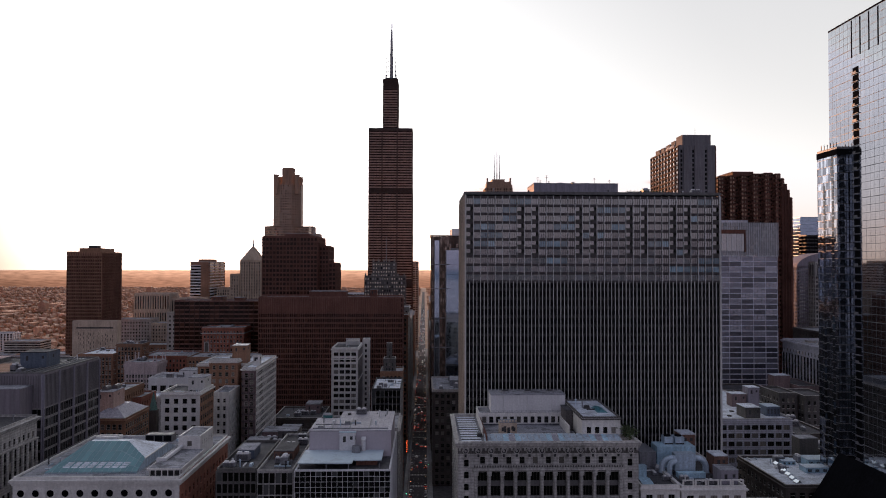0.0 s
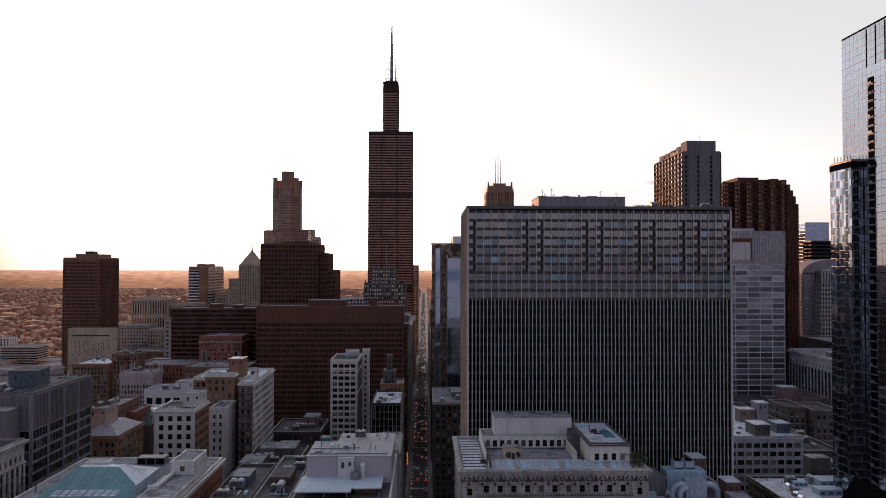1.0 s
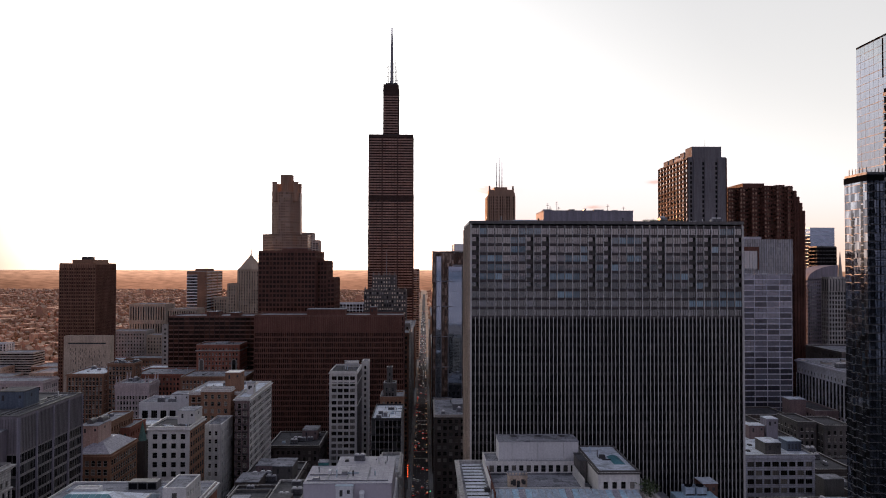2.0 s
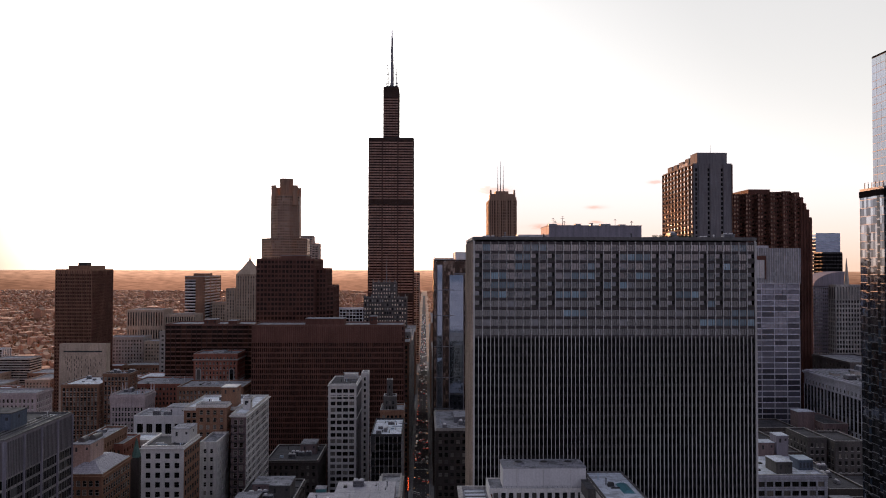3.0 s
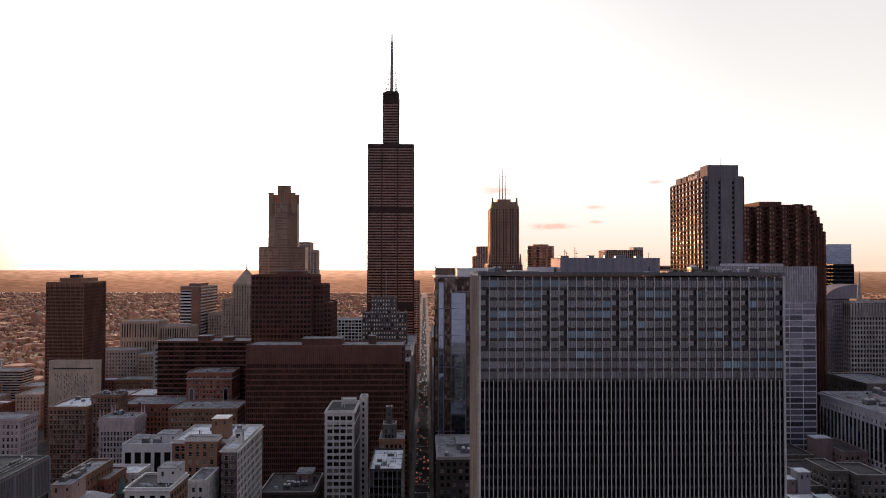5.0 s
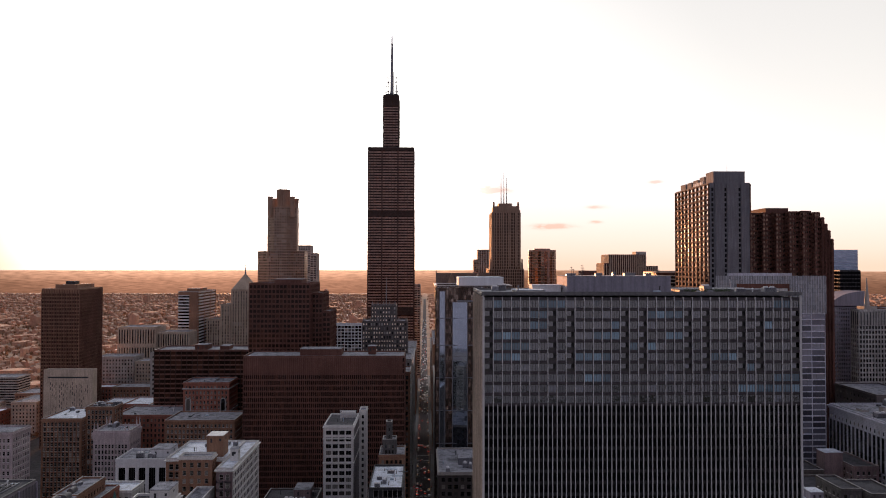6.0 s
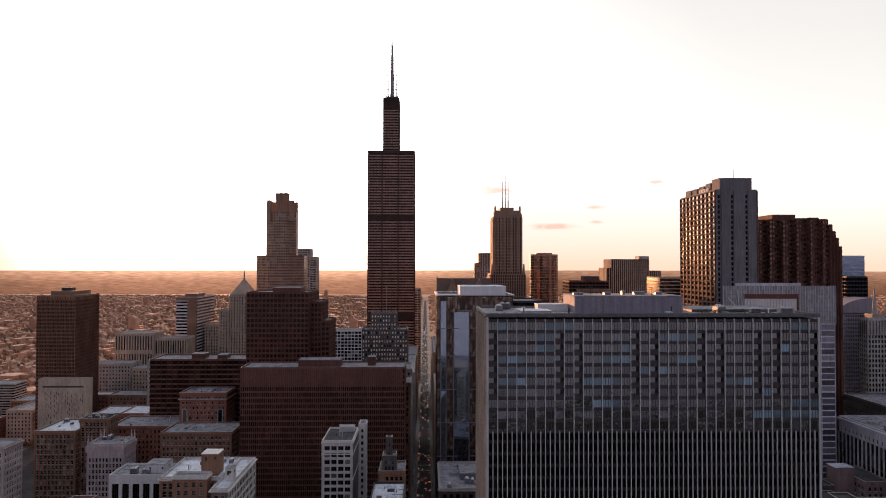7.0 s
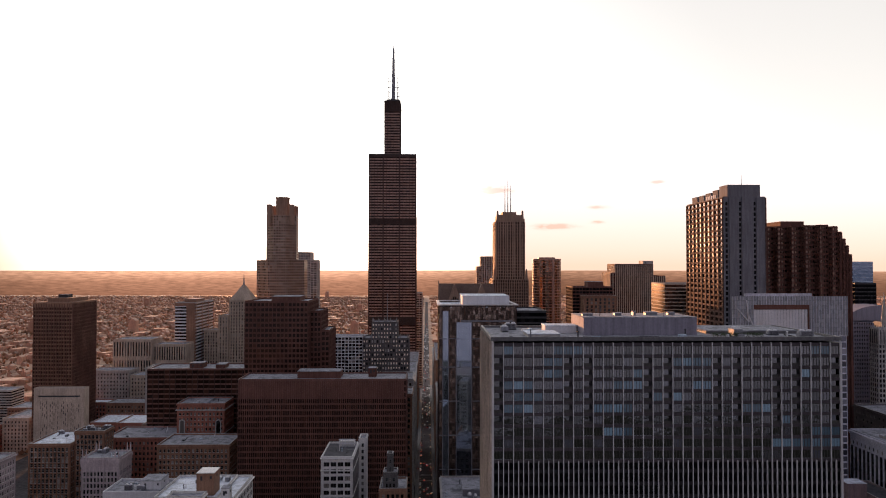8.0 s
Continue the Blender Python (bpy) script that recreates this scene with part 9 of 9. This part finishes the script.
units(-95, -68, 485, 515, 49.95, 5, 9, 1.2)
units(-90, -66, 364, 416, 55.95, 5, 10, 1.2)
units(-178, -156, 297, 308, 107.55, 3, 11, 0.9)
units(-279, -254, 602, 636, 77.95, 5, 12, 1.1)
units(-249, -234, 607, 617, 85.45, 4, 13, 1.1)
units(-230, -210, 577, 596, 74.45, 3, 14, 1.0)
units(-186, -150, 508, 528, 72.45, 5, 15, 1.0)
units(-180, -171, 426, 444, 78.95, 2, 16, 0.9)
units(10, 37, 505, 518, 64.95, 3, 17, 1.1)
units(20, 46, 306, 338, 181.55, 3, 18, 0.9)
units(92, 120, 304, 316, 181.55, 4, 19, 0.9)
units(199, 214, 382, 428, 61.95, 3, 20, 1.2)
units(198, 210, 345, 368, 59.95, 3, 21, 1.2)
units(250, 278, 464, 496, 55.95, 4, 22, 1.3)
units(288, 336, 445, 560, 93.55, 8, 24, 1.4)
units(-60, -15, 365, 420, 39.95, 6, 25, 1.2)
units(120, 146, 250, 294, 53.95, 5, 26, 1.2)


def elbow(x0, x1, y, z1, z0, rad, mat, label):
    """A fat duct that leaves a casing sideways and bends down to the roof."""
    r = root("roof_duct", x1, y, z0, label, "duct", "roof plant")
    a, way = Acc(mat), 1 if x1 > x0 else -1
    bend = min(abs(x1 - x0), z1 - z0) * 0.8
    path = [(x0, z1)]
    for i in range(9):
        t = math.pi / 2 * i / 8
        path.append((x1 - way * bend + way * bend * math.sin(t), z1 - bend + bend * math.cos(t)))
    path.append((x1, z0))
    n = 12
    for i, (px, pz) in enumerate(path):
        qx, qz = path[min(i + 1, len(path) - 1)]
        ox, oz = path[max(i - 1, 0)]
        L = math.hypot(qx - ox, qz - oz)
        tx, tz = (qx - ox) / L, (qz - oz) / L
        for k in range(n):
            c, s = math.cos(2 * math.pi * k / n), math.sin(2 * math.pi * k / n)
            a.v.append((px - tz * c * rad, y + s * rad, pz + tx * c * rad))
    for i in range(len(path) - 1):
        for k in range(n):
            j = (k + 1) % n
            a.f.append((i * n + k, (i + 1) * n + k, (i + 1) * n + j, i * n + j))
            a.m.append(0)
    part("pipe", a, r)
    c = Acc(GREY_METAL)
    c.prism(ring(x1, y, rad * 1.2, 12), z0 - 0.02, z0 + 0.35)
    part("collar", c, r)


def ribbed_box(name, label, x0, x1, y0, y1, z0, z1, mat, step=1.1, legs=False, category="plant room"):
    """A sheet-metal casing with standing ribs on its front."""
    r = root(name, (x0 + x1) / 2, (y0 + y1) / 2, z0, label, category, "roof plant")
    zb = z0 + 1.2 if legs else z0
    a = Acc(mat)
    a.box(x0, x1, y0, y1, zb, z1)
    part("casing", a, r)
    for k in range(max(2, int((x1 - x0) / step))):
        a = Acc(mat)
        xx = x0 + (k + 0.5) * step
        a.box(xx - .09, xx + .09, y0 - .12, y0 - .003, zb + .2, z1 - .1)
        part("rib", a, r)
    if legs:
        for xx in (x0 + .6, x1 - .6):
            for yy in (y0 + .5, y1 - .5):
                a = Acc(GREY_METAL)
                a.box(xx - .12, xx + .12, yy - .12, yy + .12, z0, zb)
                part("leg", a, r)
    return r


ribbed_box("duct_casing", "big grey ribbed duct casing on legs", 93.2, 100.6, 262, 266, 74.95, 82.4, BLUE_METAL, legs=True)
elbow(93.2, 88.6, 263.2, 80.6, 75.2, 1.15, BLUE_METAL, "fat grey duct bending down to a roof")
elbow(93.2, 90.6, 260.8, 80.0, 75.0, 1.0, BLUE_METAL, "fat grey duct bending down to a roof")
elbow(100.6, 105.0, 263.4, 80.6, 75.0, 1.15, BLUE_METAL, "fat grey duct bending down to a roof")
ribbed_box("duct_run", "flat pale blue duct run low on a roof", 92.6, 102.5, 257.2, 260.0, 74.95, 76.8, SKY_METAL, step=2.4, category="duct")
ribbed_box("plant_house", "pale blue sheet-metal plant house", 89.6, 104.2, 271.5, 279.5, 74.95, 82.8, SKY_METAL, step=2.1)
ribbed_box("plant_house", "grey sheet-metal plant house", 82.5, 88.6, 270, 284, 75.2, 81.2, GREY_METAL, step=1.5)
for xa, xb in ((93.4, 96.8), (97.5, 101.0)):
    r = root("cooling_tower", (xa + xb) / 2, 277, 82.8, "tall pale cooling tower box with a dark fan throat", "cooling tower", "roof plant")
    a = Acc(BLUE_METAL)
    a.prism([(xa, 274.5), (xb, 274.5), (xb, 279), (xa, 279)], 82.78, 85.6)
    part("casing", a, r)
    a = Acc(BLACK_SLATE)
    a.prism(ring((xa + xb) / 2, 276.7, 1.3, 16), 85.6, 86.0, 0, ring((xa + xb) / 2, 276.7, 1.45, 16))
    part("fan_throat", a, r)
    a = Acc(SLATE)
    a.box(xa + 0.1, xb - 0.1, 274.38, 274.497, 82.9, 83.4)
    part("louvre", a, r)
rooftop("lift_house", "brown brick lift house on a club house", 101.8, 107.4, 280.5, 288, 74.9, 10.3, RUST_GRANITE, top=ROOF_WHITE, category="lift house")
rooftop("stair_house", "brown brick stair house on a club house", 107.0, 112.0, 260.5, 268, 74.9, 7.0, RUST_GRANITE, top=ROOF_WHITE, category="stair house")
rooftop("roof_house", "pale grey roof house on a club house", 104.8, 111.0, 249.5, 256.5, 74.9, 4.9, MAUVE_PANEL, category="roof house")
r = root("chute", 79.5, 252, 75.2, "pale sloping sheet-metal chute on a roof", "duct", "roof plant")
a = Acc(SKY_METAL)
a.prism([(77.2, 248.0), (81.2, 247.0), (80.4, 257), (78.2, 257)], 75.2, 76.0, 0, [(77.2, 254.0), (81.2, 254.0), (80.4, 257), (78.2, 257)])
a.prism([(77.8, 255.5), (80.6, 255.5), (80.6, 258), (77.8, 258)], 75.2, 80.0)
part("casing", a, r)
for k in range(5):
    r = root("balustrade", 91.5 + k * 4.3, 245.0, 75.9, "white stone roof balustrade panel", "balustrade", "roof balustrade")
    a = Acc(CREAM)
    xa = 89.8 + k * 4.3
    a.box(xa, xa + 4.0, 244.9, 245.3, 77.6, 78.0)
    a.box(xa, xa + .5, 244.9, 245.3, 75.8, 77.6)
    a.box(xa + 3.5, xa + 4.0, 244.9, 245.3, 75.8, 77.6)
    part("rail", a, r)


def shrub():
    """A small roof-garden shrub: a short stem and a loose crown of leaves."""
    r = root("shrub", 0, 0, 0, "small dark green shrub in a roof planter", "shrub", "roof garden shrubs")
    a = Acc(surface("stem_bark", (0.08, 0.06, 0.04), bump=0))
    a.prism(ring(0, 0, 0.08, 5), 0, 0.8, 0, ring(0, 0, 0.04, 5))
    part("stem", a, r)
    q, g = Acc(LEAF), random.Random(4)
    for _ in range(90):
        v = Vector((g.gauss(0, .42), g.gauss(0, .42), 1.1 + g.gauss(0, .34)))
        u = Vector((g.uniform(-1, 1), g.uniform(-1, 1), g.uniform(-1, 1))).normalized() * 0.16
        w = u.cross(Vector((g.uniform(-1, 1), g.uniform(-1, 1), g.uniform(-1, 1)))).normalized() * 0.10
        q.quad(tuple(v - u), tuple(v + w), tuple(v + u), tuple(v - w))
    part("crown", q, r)
    a = Acc(PALE_CONCRETE)
    a.box(-.6, .6, -.6, .6, -0.02, 0.25)
    part("planter", a, r)
    return r


bush = shrub()
bush.matrix_basis = pose(88, 304.5, 181.58)
g = random.Random(9)
for x, y, s in ((71.9, 246.6, 2.6), (72.4, 248.5, 3.2), (71.6, 251.0, 3.0), (72.6, 253.5, 2.6)):
    copy_thing(bush, pose(x, y, 90.62) @ Matrix.Scale(s, 4))
for k in range(13):
    copy_thing(bush, pose(89.3 + k * 1.15, 304.5 + g.uniform(-.8, .8), 181.58, 0, 0, g.uniform(0, 360)))


def traffic_light(x, y, lit):
    """A kerbside signal: pole, arm and a head with three lamps."""
    r = root("traffic_light", x, y, 0.16, "dark traffic signal on a kerbside pole", "traffic light", "traffic signals")
    a = Acc(GREY_METAL)
    a.prism(ring(x, y, 0.12, 8), 0.16, 5.2)
    part("pole", a, r)
    a = Acc(BLACK_SLATE)
    a.box(x - .28, x + .28, y - .4, y - .13, 4.1, 5.4)
    part("signal_head", a, r)
    for k, col in enumerate((GREEN, AMBER, TAIL)):
        a = Acc(col if k == lit else SLATE)
        cz = 4.35 + k * .4
        a.box(x - .17, x + .17, y - .46, y - .403, cz - .15, cz + .15)
        part("signal_lamp", a, r)


GREEN = lamp_glow("green_lamp", (0.15, 1.0, 0.5), 2.0)
for x, y, lit in ((-10.1, 469.7, 0), (STREET + 7.4, 538, 0), (STREET - 7.4, 674, 2), (STREET + 7.4, 674, 2), (STREET - 7.4, 800, 2), (STREET + 7.4, 800, 2)):
    traffic_light(x, y, lit)
